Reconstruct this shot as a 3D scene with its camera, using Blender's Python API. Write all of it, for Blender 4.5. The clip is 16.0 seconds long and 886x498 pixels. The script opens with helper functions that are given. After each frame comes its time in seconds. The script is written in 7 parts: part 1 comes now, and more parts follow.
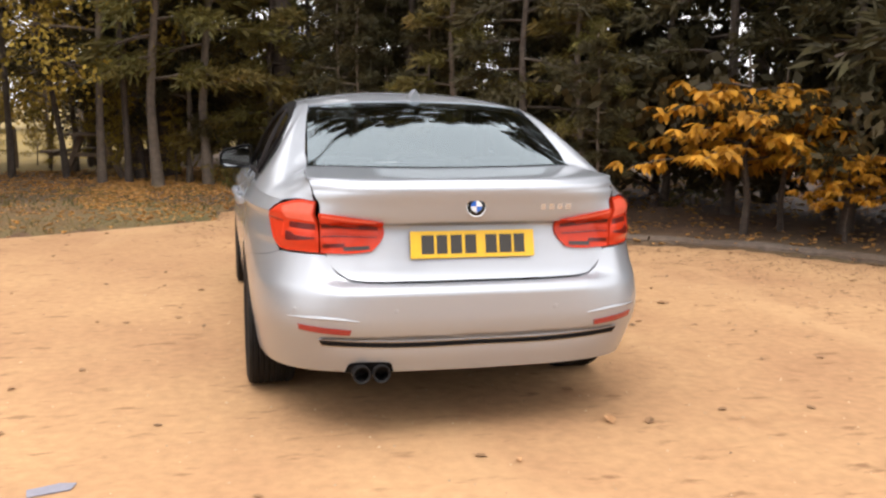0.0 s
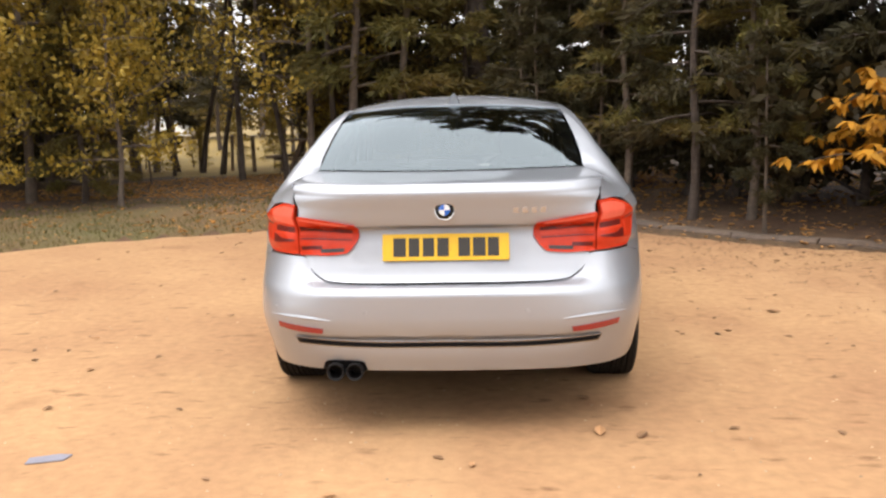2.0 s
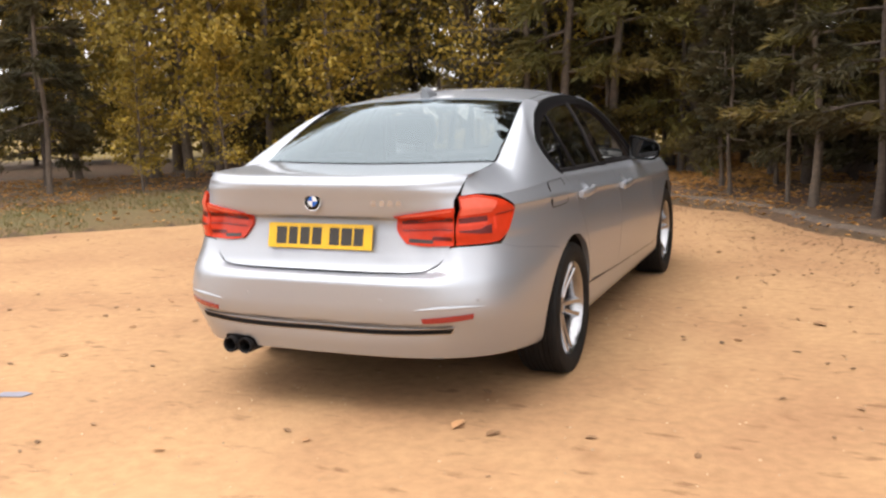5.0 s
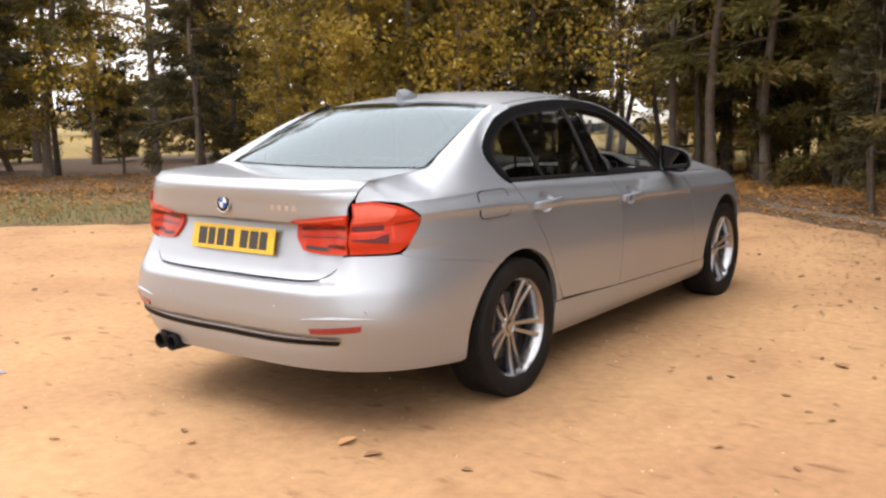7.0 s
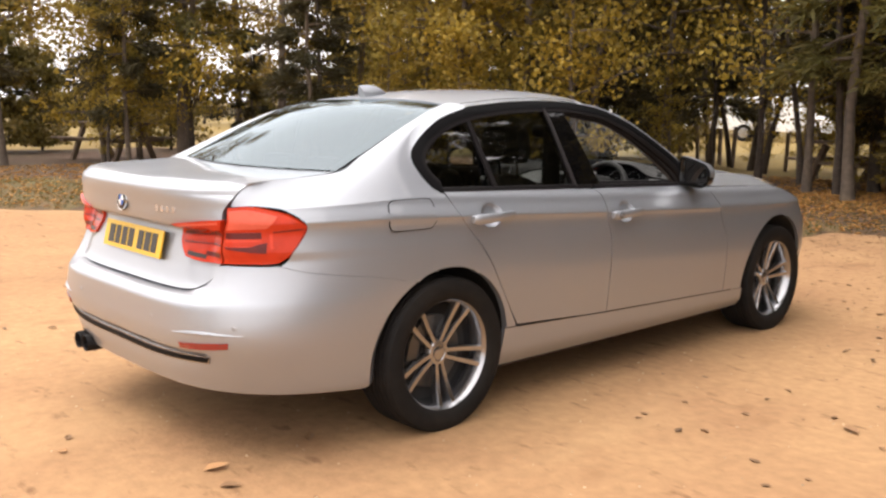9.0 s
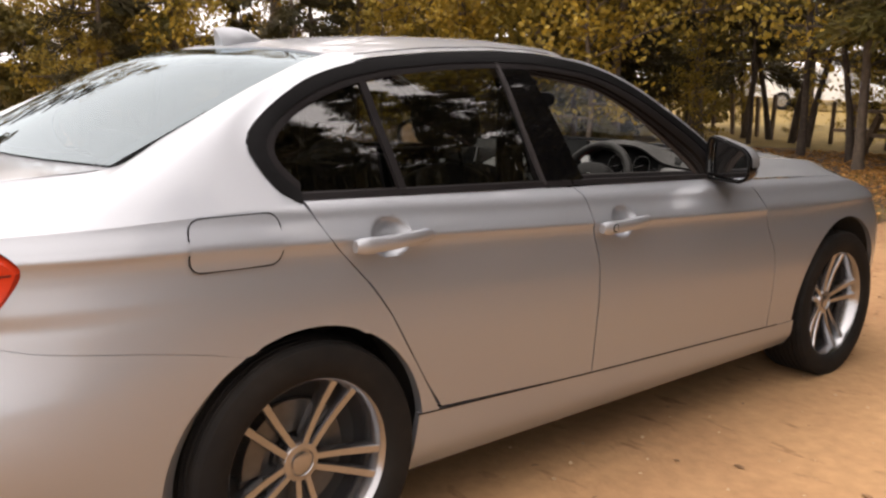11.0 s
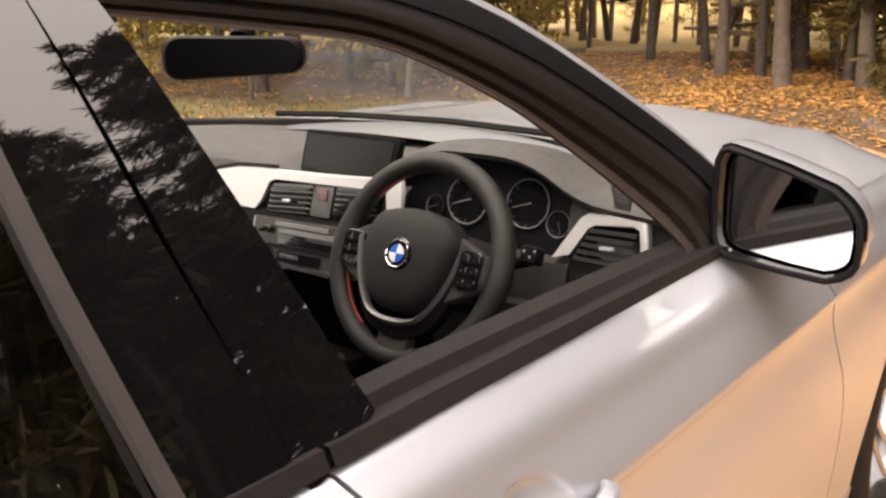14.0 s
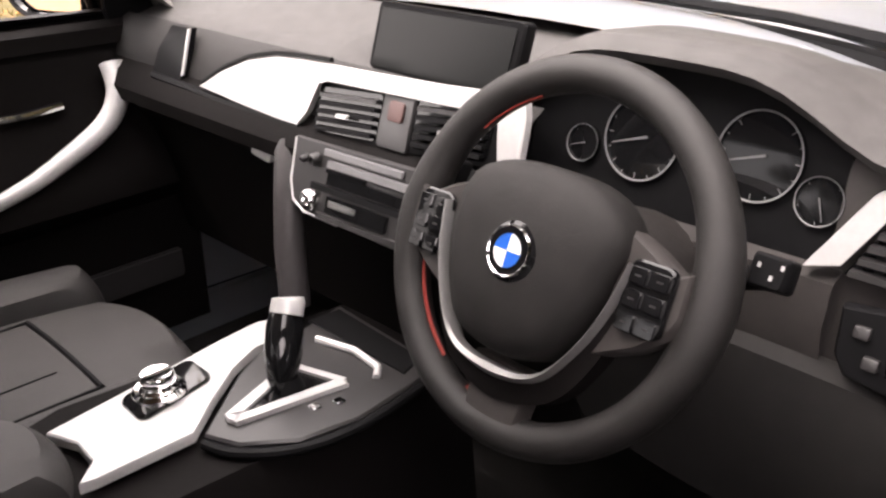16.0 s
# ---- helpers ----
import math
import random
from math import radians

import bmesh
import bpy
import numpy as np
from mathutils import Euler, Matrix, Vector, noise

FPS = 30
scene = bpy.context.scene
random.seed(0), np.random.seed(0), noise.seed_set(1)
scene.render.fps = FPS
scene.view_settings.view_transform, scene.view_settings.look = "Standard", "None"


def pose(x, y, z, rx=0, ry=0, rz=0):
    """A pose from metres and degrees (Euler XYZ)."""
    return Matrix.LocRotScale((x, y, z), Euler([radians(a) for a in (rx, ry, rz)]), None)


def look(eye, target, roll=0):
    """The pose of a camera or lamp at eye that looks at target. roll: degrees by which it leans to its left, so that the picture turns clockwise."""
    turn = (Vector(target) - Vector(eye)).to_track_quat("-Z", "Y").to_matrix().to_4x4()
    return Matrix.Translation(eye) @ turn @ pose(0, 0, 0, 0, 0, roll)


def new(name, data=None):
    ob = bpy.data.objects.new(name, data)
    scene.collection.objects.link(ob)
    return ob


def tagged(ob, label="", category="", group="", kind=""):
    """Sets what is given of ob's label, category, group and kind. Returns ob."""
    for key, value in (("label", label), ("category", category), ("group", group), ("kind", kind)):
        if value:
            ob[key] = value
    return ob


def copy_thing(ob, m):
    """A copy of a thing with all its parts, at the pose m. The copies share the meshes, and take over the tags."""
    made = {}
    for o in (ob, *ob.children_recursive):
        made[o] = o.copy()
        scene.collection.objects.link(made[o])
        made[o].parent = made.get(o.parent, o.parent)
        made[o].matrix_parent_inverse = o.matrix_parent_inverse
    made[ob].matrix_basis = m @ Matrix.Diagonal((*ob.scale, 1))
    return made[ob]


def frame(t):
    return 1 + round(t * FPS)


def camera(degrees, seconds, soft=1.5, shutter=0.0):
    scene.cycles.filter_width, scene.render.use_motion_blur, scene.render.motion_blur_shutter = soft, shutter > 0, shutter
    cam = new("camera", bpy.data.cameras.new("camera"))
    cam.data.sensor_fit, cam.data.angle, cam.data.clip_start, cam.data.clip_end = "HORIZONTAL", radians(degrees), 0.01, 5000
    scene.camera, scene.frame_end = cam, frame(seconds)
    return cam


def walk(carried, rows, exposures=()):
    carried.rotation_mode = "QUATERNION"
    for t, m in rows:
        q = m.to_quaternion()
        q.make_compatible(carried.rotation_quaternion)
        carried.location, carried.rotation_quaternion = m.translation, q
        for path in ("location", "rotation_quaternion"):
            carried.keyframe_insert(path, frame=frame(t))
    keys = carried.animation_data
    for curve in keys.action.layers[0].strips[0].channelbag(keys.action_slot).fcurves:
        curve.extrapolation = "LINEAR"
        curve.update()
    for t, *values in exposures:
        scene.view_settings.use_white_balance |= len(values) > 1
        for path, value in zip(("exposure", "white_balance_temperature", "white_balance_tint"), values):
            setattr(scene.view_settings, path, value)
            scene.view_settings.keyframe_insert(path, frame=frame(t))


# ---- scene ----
cam = camera(51.1, 16.0, soft=2.45)
METRES, EYE, TILT, LEAN, TURN = 8.0, 1.5, 0.0, 0.0, 0.0
PATH = [
    (0, (-0.992, -4.541, 1.337), (-0.529, -2.619, 1.038), 0.6),
    (0.5, (-0.692, -4.652, 1.34), (-0.391, -2.698, 1.043), 0.2),
    (1, (-0.423, -4.663, 1.335), (-0.249, -2.694, 1.029), -0.7),
    (1.5, (-0.118, -4.672, 1.364), (-0.094, -2.698, 1.047), -1.0),
    (2, (0.186, -4.688, 1.355), (0.082, -2.714, 1.056), -1.3),
    (2.5, (0.501, -4.743, 1.365), (0.269, -2.781, 1.058), -1.0),
    (3, (0.803, -4.675, 1.344), (0.467, -2.731, 1.02), -0.8),
    (3.5, (1.109, -4.61, 1.355), (0.66, -2.686, 1.047), -1.9),
    (4, (1.477, -4.572, 1.378), (0.899, -2.681, 1.077), -1.6),
    (4.2, (1.593, -4.563, 1.379), (0.978, -2.685, 1.072), -1.7),
    (6.5, (2.874, -3.82, 1.346), (1.795, -2.165, 1.035), -0.7),
    (7, (3.073, -3.614, 1.352), (1.909, -2.017, 1.045), -0.7),
    (7.5, (3.324, -3.404, 1.359), (2.051, -1.892, 1.053), -0.1),
    (8, (3.477, -3.172, 1.359), (2.136, -1.721, 1.05), 0.7),
    (8.5, (3.553, -2.894, 1.361), (2.165, -1.486, 1.058), 1.3),
    (9, (3.582, -2.567, 1.349), (2.139, -1.217, 1.041), 0.9),
    (9.2, (3.553, -2.436, 1.363), (2.093, -1.105, 1.052), 1.0),
    (11.3, (2.573, -0.988, 1.308), (1.089, 0.297, 0.923), 1.3),
    (11.5, (2.477, -0.85, 1.33), (1.002, 0.44, 0.933), 2.1),
    (12, (2.232, -0.561, 1.336), (0.815, 0.794, 0.942), 0.2),
    (12.5, (1.963, -0.235, 1.348), (0.619, 1.182, 0.914), -1.5),
    (13, (1.711, 0.032, 1.343), (0.435, 1.495, 0.863), -0.7),
    (13.5, (1.455, 0.291, 1.358), (0.246, 1.797, 0.84), -0.7),
    (14, (1.264, 0.592, 1.324), (0.069, 2.091, 0.754), -1.7),
    (14.5, (1.123, 0.815, 1.315), (-0.088, 2.266, 0.661), -1.0),
    (15, (0.956, 0.983, 1.276), (-0.265, 2.394, 0.557), -0.8),
    (15.5, (0.863, 1.076, 1.25), (-0.394, 2.419, 0.465), -1.4),
    (16, (0.816, 1.118, 1.229), (-0.516, 2.357, 0.398), -2.0),
]
walk(cam, [(t, look(eye, target, roll)) for t, eye, target, roll in PATH], exposures=[(0.0, 0.69, 6550, 13), (7.5, 0.71, 6570, 13.5), (9.0, 0.75, 6800, 15), (11.5, 0.60, 7150, 18), (12.0, 0.70, 7200, 18), (12.5, 0.98, 7300, 18), (13.0, 1.37, 7350, 18), (13.5, 1.52, 7500, 19), (14.0, 1.78, 7600, 20), (14.5, 1.9, 7350, 22), (15.0, 2.15, 7250, 23), (15.5, 2.4, 7150, 24), (16.0, 2.6, 7050, 25)])

# ---- world, sun and sky ----
SUN_ELEVATION, SUN_TURN = 66.0, 212.0
world = bpy.data.worlds.new("overcast_sky")
scene.world = world
world.use_nodes = True
wn, wl = world.node_tree.nodes, world.node_tree.links
wn.clear()
sky = wn.new("ShaderNodeTexSky")
sky.sky_type, sky.sun_disc = "NISHITA", False
sky.sun_elevation, sky.sun_rotation = radians(SUN_ELEVATION), radians(SUN_TURN)
sky.air_density, sky.dust_density, sky.ozone_density = 1.0, 6.0, 0.6
pale = wn.new("ShaderNodeHueSaturation")
pale.inputs["Saturation"].default_value = 0.22
back = wn.new("ShaderNodeBackground")
back.inputs["Strength"].default_value = 0.25
out = wn.new("ShaderNodeOutputWorld")
wl.new(sky.outputs[0], pale.inputs["Color"])
cloud = wn.new("ShaderNodeMix")
cloud.data_type = "RGBA"
cloud.inputs[0].default_value = 0.8
# an overcast sky is brighter overhead than at the horizon
spot = wn.new("ShaderNodeTexCoord")
split = wn.new("ShaderNodeSeparateXYZ")
rise = wn.new("ShaderNodeMapRange")
rise.inputs[3].default_value, rise.inputs[4].default_value = 0.75, 1.25
tone = wn.new("ShaderNodeMix")
tone.data_type, tone.blend_type = "RGBA", "MULTIPLY"
tone.inputs[0].default_value = 1.0
tone.inputs[6].default_value = (6.85, 6.8, 6.78, 1)
wl.new(spot.outputs["Generated"], split.inputs[0])
wl.new(split.outputs["Z"], rise.inputs[0])
wl.new(rise.outputs[0], tone.inputs[7])
wl.new(tone.outputs[2], cloud.inputs[7])
wl.new(pale.outputs[0], cloud.inputs[6])
wl.new(cloud.outputs[2], back.inputs["Color"])
wl.new(back.outputs[0], out.inputs["Surface"])
sun = new("sun", bpy.data.lights.new("sun", "SUN"))
sun.data.energy, sun.data.angle, sun.data.color = 0.6, radians(35), (1.0, 0.95, 0.88)
az, el = radians(SUN_TURN), radians(SUN_ELEVATION)
sun.matrix_world = look((0, 0, 30), (-30 * math.sin(az) * math.cos(el), -30 * math.cos(az) * math.cos(el), 30 - 30 * math.sin(el)))


# ---- materials ----
def mat(name, colour, rough=0.6, metal=0.0, spread=0.0, scale=8.0, bump=0.0, bump_scale=60.0, coat=0.0, second=None, wide=1.5, spec=0.5, by_object=0.0, by_island=0.0):
    """A surface with fine grain and wide patches of a second colour, relief, gloss and clear coat."""
    m = bpy.data.materials.new(name)
    m.use_nodes = True
    n, l = m.node_tree.nodes, m.node_tree.links
    b = n["Principled BSDF"]
    b.inputs["Roughness"].default_value, b.inputs["Metallic"].default_value = rough, metal
    b.inputs["Specular IOR Level"].default_value = spec
    b.inputs["Coat Weight"].default_value, b.inputs["Coat Roughness"].default_value = coat, 0.04
    geo = n.new("ShaderNodeTexCoord")
    base = n.new("ShaderNodeRGB")
    base.outputs[0].default_value = (*colour, 1)
    last = base.outputs[0]
    if second:
        big = n.new("ShaderNodeTexNoise")
        big.inputs["Scale"].default_value, big.inputs["Detail"].default_value, big.inputs["Roughness"].default_value = wide, 6, 0.6
        ramp = n.new("ShaderNodeValToRGB")
        ramp.color_ramp.elements[0].position, ramp.color_ramp.elements[1].position = 0.38, 0.68
        mix = n.new("ShaderNodeMix")
        mix.data_type = "RGBA"
        mix.inputs[7].default_value = (*second, 1)
        l.new(geo.outputs["Object"], big.inputs["Vector"])
        l.new(big.outputs["Fac"], ramp.inputs["Fac"])
        l.new(ramp.outputs["Color"], mix.inputs[0])
        l.new(last, mix.inputs[6])
        last = mix.outputs[2]
    if spread:
        fine = n.new("ShaderNodeTexNoise")
        fine.inputs["Scale"].default_value, fine.inputs["Detail"].default_value = scale, 8
        span = n.new("ShaderNodeMapRange")
        span.inputs[3].default_value, span.inputs[4].default_value = 1 - spread, 1 + spread
        span.inputs[1].default_value, span.inputs[2].default_value = 0.25, 0.75
        tone = n.new("ShaderNodeHueSaturation")
        l.new(geo.outputs["Object"], fine.inputs["Vector"])
        l.new(fine.outputs["Fac"], span.inputs[0])
        l.new(span.outputs[0], tone.inputs["Value"])
        l.new(last, tone.inputs["Color"])
        last = tone.outputs[0]
    for amount, kind in ((by_object, "ShaderNodeObjectInfo"), (by_island, "ShaderNodeNewGeometry")):
        if amount:
            chance = n.new(kind)
            span = n.new("ShaderNodeMapRange")
            span.inputs[3].default_value, span.inputs[4].default_value = 1 - amount, 1 + amount
            tone = n.new("ShaderNodeHueSaturation")
            l.new(chance.outputs["Random" if kind.endswith("Info") else "Random Per Island"], span.inputs[0])
            l.new(span.outputs[0], tone.inputs["Value"])
            l.new(last, tone.inputs["Color"])
            last = tone.outputs[0]
    l.new(last, b.inputs["Base Color"])
    if bump:
        rel = n.new("ShaderNodeTexNoise")
        rel.inputs["Scale"].default_value, rel.inputs["Detail"].default_value = bump_scale, 5
        bp = n.new("ShaderNodeBump")
        bp.inputs["Strength"].default_value, bp.inputs["Distance"].default_value = min(bump, 1.0), 0.01
        l.new(geo.outputs["Object"], rel.inputs["Vector"])
        l.new(rel.outputs["Fac"], bp.inputs["Height"])
        l.new(bp.outputs["Normal"], b.inputs["Normal"])
    return m


def leaf_mat(name, colour, second, wide=0.6, island=0.35):
    """Thin leaves that let some light through."""
    m = mat(name, colour, 0.6, second=second, wide=wide, by_island=island, spec=0.25)
    n, l = m.node_tree.nodes, m.node_tree.links
    b = n["Principled BSDF"]
    source = b.inputs["Base Color"].links[0].from_socket
    tr = n.new("ShaderNodeBsdfTranslucent")
    mx = n.new("ShaderNodeMixShader")
    mx.inputs[0].default_value = 0.3
    l.new(source, tr.inputs["Color"])
    l.new(b.outputs[0], mx.inputs[1])
    l.new(tr.outputs[0], mx.inputs[2])
    l.new(mx.outputs[0], n["Material Output"].inputs["Surface"])
    return m


def glass_mat(name, tint, rough=0.0, ior=1.5, sheen=(1, 1, 1), graze=1.0):
    """A tinted pane: clear through, mirror-like by its index."""
    m = bpy.data.materials.new(name)
    m.use_nodes = True
    n, l = m.node_tree.nodes, m.node_tree.links
    n.remove(n["Principled BSDF"])
    clear = n.new("ShaderNodeBsdfTransparent")
    clear.inputs["Color"].default_value = (*tint, 1)
    gloss = n.new("ShaderNodeBsdfGlossy")
    gloss.inputs["Roughness"].default_value = rough
    gloss.inputs["Color"].default_value = (*sheen, 1)
    # the same gloss from both sides: head-on share, rising steeply at grazing angles
    head_on = ((ior - 1) / (ior + 1)) ** 2
    slant = n.new("ShaderNodeLayerWeight")
    slant.inputs["Blend"].default_value = 0.5
    steep = n.new("ShaderNodeMath")
    steep.operation, steep.inputs[1].default_value = "POWER", 5
    share = n.new("ShaderNodeMapRange")
    share.inputs[3].default_value, share.inputs[4].default_value = head_on, graze
    mx = n.new("ShaderNodeMixShader")
    l.new(slant.outputs["Facing"], steep.inputs[0])
    l.new(steep.outputs[0], share.inputs[0])
    l.new(share.outputs[0], mx.inputs[0])
    l.new(clear.outputs[0], mx.inputs[1])
    l.new(gloss.outputs[0], mx.inputs[2])
    l.new(mx.outputs[0], n["Material Output"].inputs["Surface"])
    return m


def gravel_mat():
    """Compacted sandy gravel: wide damp and pale areas, brown smudges of trodden leaves, faint wheel marks, grain."""
    m = mat("ochre_gravel", (0.378, 0.226, 0.113), 0.95, spread=0.15, scale=16, bump=0.3, bump_scale=50, second=(0.30, 0.167, 0.086), wide=0.7, spec=0.2)
    n, l = m.node_tree.nodes, m.node_tree.links
    b = n["Principled BSDF"]
    last = b.inputs["Base Color"].links[0].from_socket
    geo = n.new("ShaderNodeTexCoord")
    for scale, stretch, low, high, colour, amount in ((1.7, (1, 1, 1), 0.60, 0.72, (0.205, 0.103, 0.051), 0.5), (6.5, (0.6, 1.5, 1), 0.61, 0.70, (0.15, 0.078, 0.04), 0.7), (0.45, (2.2, 0.5, 1), 0.55, 0.75, (0.44, 0.275, 0.142), 0.6)):
        turn = n.new("ShaderNodeMapping")
        turn.inputs["Scale"].default_value = stretch
        turn.inputs["Rotation"].default_value = (0, 0, 0.5)
        patch_noise = n.new("ShaderNodeTexNoise")
        patch_noise.inputs["Scale"].default_value, patch_noise.inputs["Detail"].default_value, patch_noise.inputs["Roughness"].default_value = scale, 5, 0.55
        span = n.new("ShaderNodeMapRange")
        span.inputs[1].default_value, span.inputs[2].default_value, span.inputs[4].default_value = low, high, amount
        mix = n.new("ShaderNodeMix")
        mix.data_type = "RGBA"
        mix.inputs[7].default_value = (*colour, 1)
        l.new(geo.outputs["Object"], turn.inputs["Vector"])
        l.new(turn.outputs[0], patch_noise.inputs["Vector"])
        l.new(patch_noise.outputs["Fac"], span.inputs[0])
        l.new(span.outputs[0], mix.inputs[0])
        l.new(last, mix.inputs[6])
        last = mix.outputs[2]
    l.new(last, b.inputs["Base Color"])
    return m


PAINT = mat("silver_paint", (0.347, 0.367, 0.398), 0.46, 0.7, spread=0.02, scale=900, coat=0.8, bump=0.01, bump_scale=1500)
BLACK_GLOSS = mat("black_gloss_trim", (0.005, 0.005, 0.0055), 0.04, spread=0.1, scale=30, spec=0.45)
PILLAR_GLOSS = mat("piano_black_pillar", (0.0025, 0.0025, 0.0028), 0.02, spread=0.1, scale=30, spec=0.75)
BLACK_SATIN = mat("black_satin_trim", (0.005, 0.005, 0.0055), 0.5, spread=0.15, scale=40, spec=0.07)
SEAL_GREY = mat("grey_rubber_seal", (0.0095, 0.0082, 0.0088), 0.6, spread=0.12, scale=60, spec=0.12)
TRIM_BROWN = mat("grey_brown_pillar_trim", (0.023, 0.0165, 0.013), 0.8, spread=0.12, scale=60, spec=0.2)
SEAL_BROWN = mat("brown_black_seal", (0.0072, 0.0056, 0.0050), 0.6, spread=0.15, scale=60, spec=0.1)
SEAL_LIGHT = mat("satin_grey_strip", (0.026, 0.0235, 0.0245), 0.5, spread=0.12, scale=60, spec=0.3)
RUBBER = mat("tyre_rubber", (0.0075, 0.007, 0.0068), 0.75, spread=0.2, scale=25, bump=0.15, bump_scale=220, second=(0.014, 0.012, 0.0105), wide=5, spec=0.18)
DARK = mat("dark_underside", (0.015, 0.014, 0.013), 0.9, spread=0.2)
ALLOY = mat("polished_alloy", (0.36, 0.36, 0.37), 0.2, 0.95, spread=0.05, scale=60)
STEEL = mat("brake_steel", (0.11, 0.105, 0.10), 0.45, 0.8, spread=0.15, scale=30)
CHROME = mat("chrome", (0.8, 0.8, 0.8), 0.08, 1.0)
RED_LENS = mat("red_lamp_lens", (0.46, 0.034, 0.011), 0.18, coat=0.04, spec=0.22, spread=0.1, scale=30)
RED_DARK = mat("deep_red_lamp_bar", (0.09, 0.006, 0.0045), 0.3, coat=0.05, spec=0.3, spread=0.2, scale=50)
RED_BRIGHT = mat("bright_red_lamp_band", (0.56, 0.05, 0.02), 0.18, coat=0.04, spec=0.22, spread=0.08, scale=40)
RED_PALE = mat("salmon_lamp_top", (0.58, 0.10, 0.06), 0.18, coat=0.04, spec=0.22, spread=0.08, scale=40)
REFLECTOR = mat("red_reflector", (0.24, 0.012, 0.012), 0.2, coat=0.8, bump=0.3, bump_scale=900)
PLATE = mat("yellow_plate", (0.60, 0.37, 0.012), 0.35, spread=0.04, scale=60)
PLATE_INK = mat("plate_ink", (0.02, 0.018, 0.015), 0.5)
BLUE = mat("badge_blue", (0.008, 0.075, 0.34), 0.25, coat=0.8)
WHITE = mat("badge_white", (0.55, 0.56, 0.57), 0.25, coat=0.8)
LEATHER = mat("black_leather", (0.009, 0.0083, 0.0081), 0.62, spread=0.3, scale=45, bump=0.3, bump_scale=1000, spec=0.2)
RIM_LEATHER = mat("polished_black_leather", (0.0095, 0.0087, 0.0085), 0.5, spread=0.3, scale=45, bump=0.25, bump_scale=1000, spec=0.3)
SEAT = mat("charcoal_seat_leather", (0.018, 0.0166, 0.0164), 0.6, spread=0.22, scale=30, bump=0.3, bump_scale=900)
# one dash plastic: pad lightened for windscreen sky, lower parts darkened for footwell shade
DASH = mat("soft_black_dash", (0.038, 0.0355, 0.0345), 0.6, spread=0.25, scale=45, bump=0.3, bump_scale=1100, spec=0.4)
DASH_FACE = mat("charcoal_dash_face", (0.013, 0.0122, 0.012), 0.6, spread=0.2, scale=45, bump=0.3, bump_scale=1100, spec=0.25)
DASH_SHADED = mat("charcoal_dash_shaded", (0.0052, 0.0045, 0.0045), 0.7, spread=0.1, scale=60, bump=0.12, bump_scale=1600, spec=0.05)
# the same plastic, lightened for the window light on the driver's side
DASH_LIT = mat("charcoal_dash_lit", (0.025, 0.0222, 0.0215), 0.6, spread=0.15, scale=60, bump=0.12, bump_scale=1600, spec=0.25)
SATIN_SILVER = mat("satin_silver_trim", (0.42, 0.417, 0.413), 0.36, 0.3, spread=0.05, scale=120)
TRIM_SATIN = mat("satin_grey_wheel_trim", (0.16, 0.158, 0.156), 0.38, 0.4, spread=0.05, scale=120)
SCREEN = mat("dark_screen_glass", (0.008, 0.0085, 0.0085), 0.25, spec=0.15)
GREY_PLASTIC = mat("grey_switch_plastic", (0.016, 0.0152, 0.0156), 0.4, spread=0.08, scale=80)
PALE_MARK = mat("pale_dial_marking", (0.11, 0.11, 0.113), 0.4)
RED_STITCH = mat("red_stitching", (0.17, 0.014, 0.008), 0.7)
HEADLINER = mat("grey_headliner", (0.26, 0.245, 0.23), 0.9, spread=0.05, scale=90, bump=0.2, bump_scale=700)
# pillar trim of the far side, lightened for the light falling on it
PILLAR_LIT = mat("lit_grey_pillar_trim", (0.13, 0.122, 0.115), 0.9, spread=0.05, scale=90, bump=0.2, bump_scale=700)
GLASS_REAR = glass_mat("tinted_rear_glass", (0.25, 0.27, 0.27), ior=2.35, sheen=(0.83, 0.96, 1.02))
GLASS_SIDE = glass_mat("tinted_side_glass", (0.27, 0.28, 0.27), ior=2.1)
GLASS_FRONT = glass_mat("clear_windscreen_glass", (0.77, 0.80, 0.78), ior=1.45, graze=0.3)
GRAVEL = gravel_mat()
SOIL = mat("leafy_soil", (0.085, 0.043, 0.022), 0.95, spread=0.45, scale=9, bump=0.8, bump_scale=25, second=(0.07, 0.048, 0.02), wide=0.25)
TURF = mat("mown_turf", (0.092, 0.082, 0.026), 0.95, spread=0.4, scale=30, bump=0.8, bump_scale=60, second=(0.145, 0.078, 0.034), wide=0.5)
FIELD = mat("pale_field_grass", (0.18, 0.125, 0.03), 0.95, spread=0.25, scale=4, second=(0.235, 0.15, 0.035), wide=0.08)
KERB = mat("weathered_edging", (0.09, 0.067, 0.051), 0.9, spread=0.3, scale=14, bump=0.6, bump_scale=45, second=(0.105, 0.072, 0.048), wide=2, by_object=0.15)
BARK = mat("pine_bark", (0.050, 0.036, 0.028), 0.95, spread=0.4, scale=14, bump=1.0, bump_scale=22, second=(0.08, 0.062, 0.048), wide=1.2)
BARK_PALE = mat("pale_bark", (0.085, 0.064, 0.05), 0.9, spread=0.35, scale=12, bump=0.8, bump_scale=25, second=(0.12, 0.09, 0.06), wide=1.2)
NEEDLE = leaf_mat("pine_needles", (0.038, 0.034, 0.0135), (0.068, 0.049, 0.018))
NEEDLE_WARM = leaf_mat("olive_needles", (0.10, 0.09, 0.024), (0.15, 0.10, 0.026))
LEAF_YELLOW = leaf_mat("autumn_yellow_leaves", (0.30, 0.20, 0.027), (0.16, 0.128, 0.026))
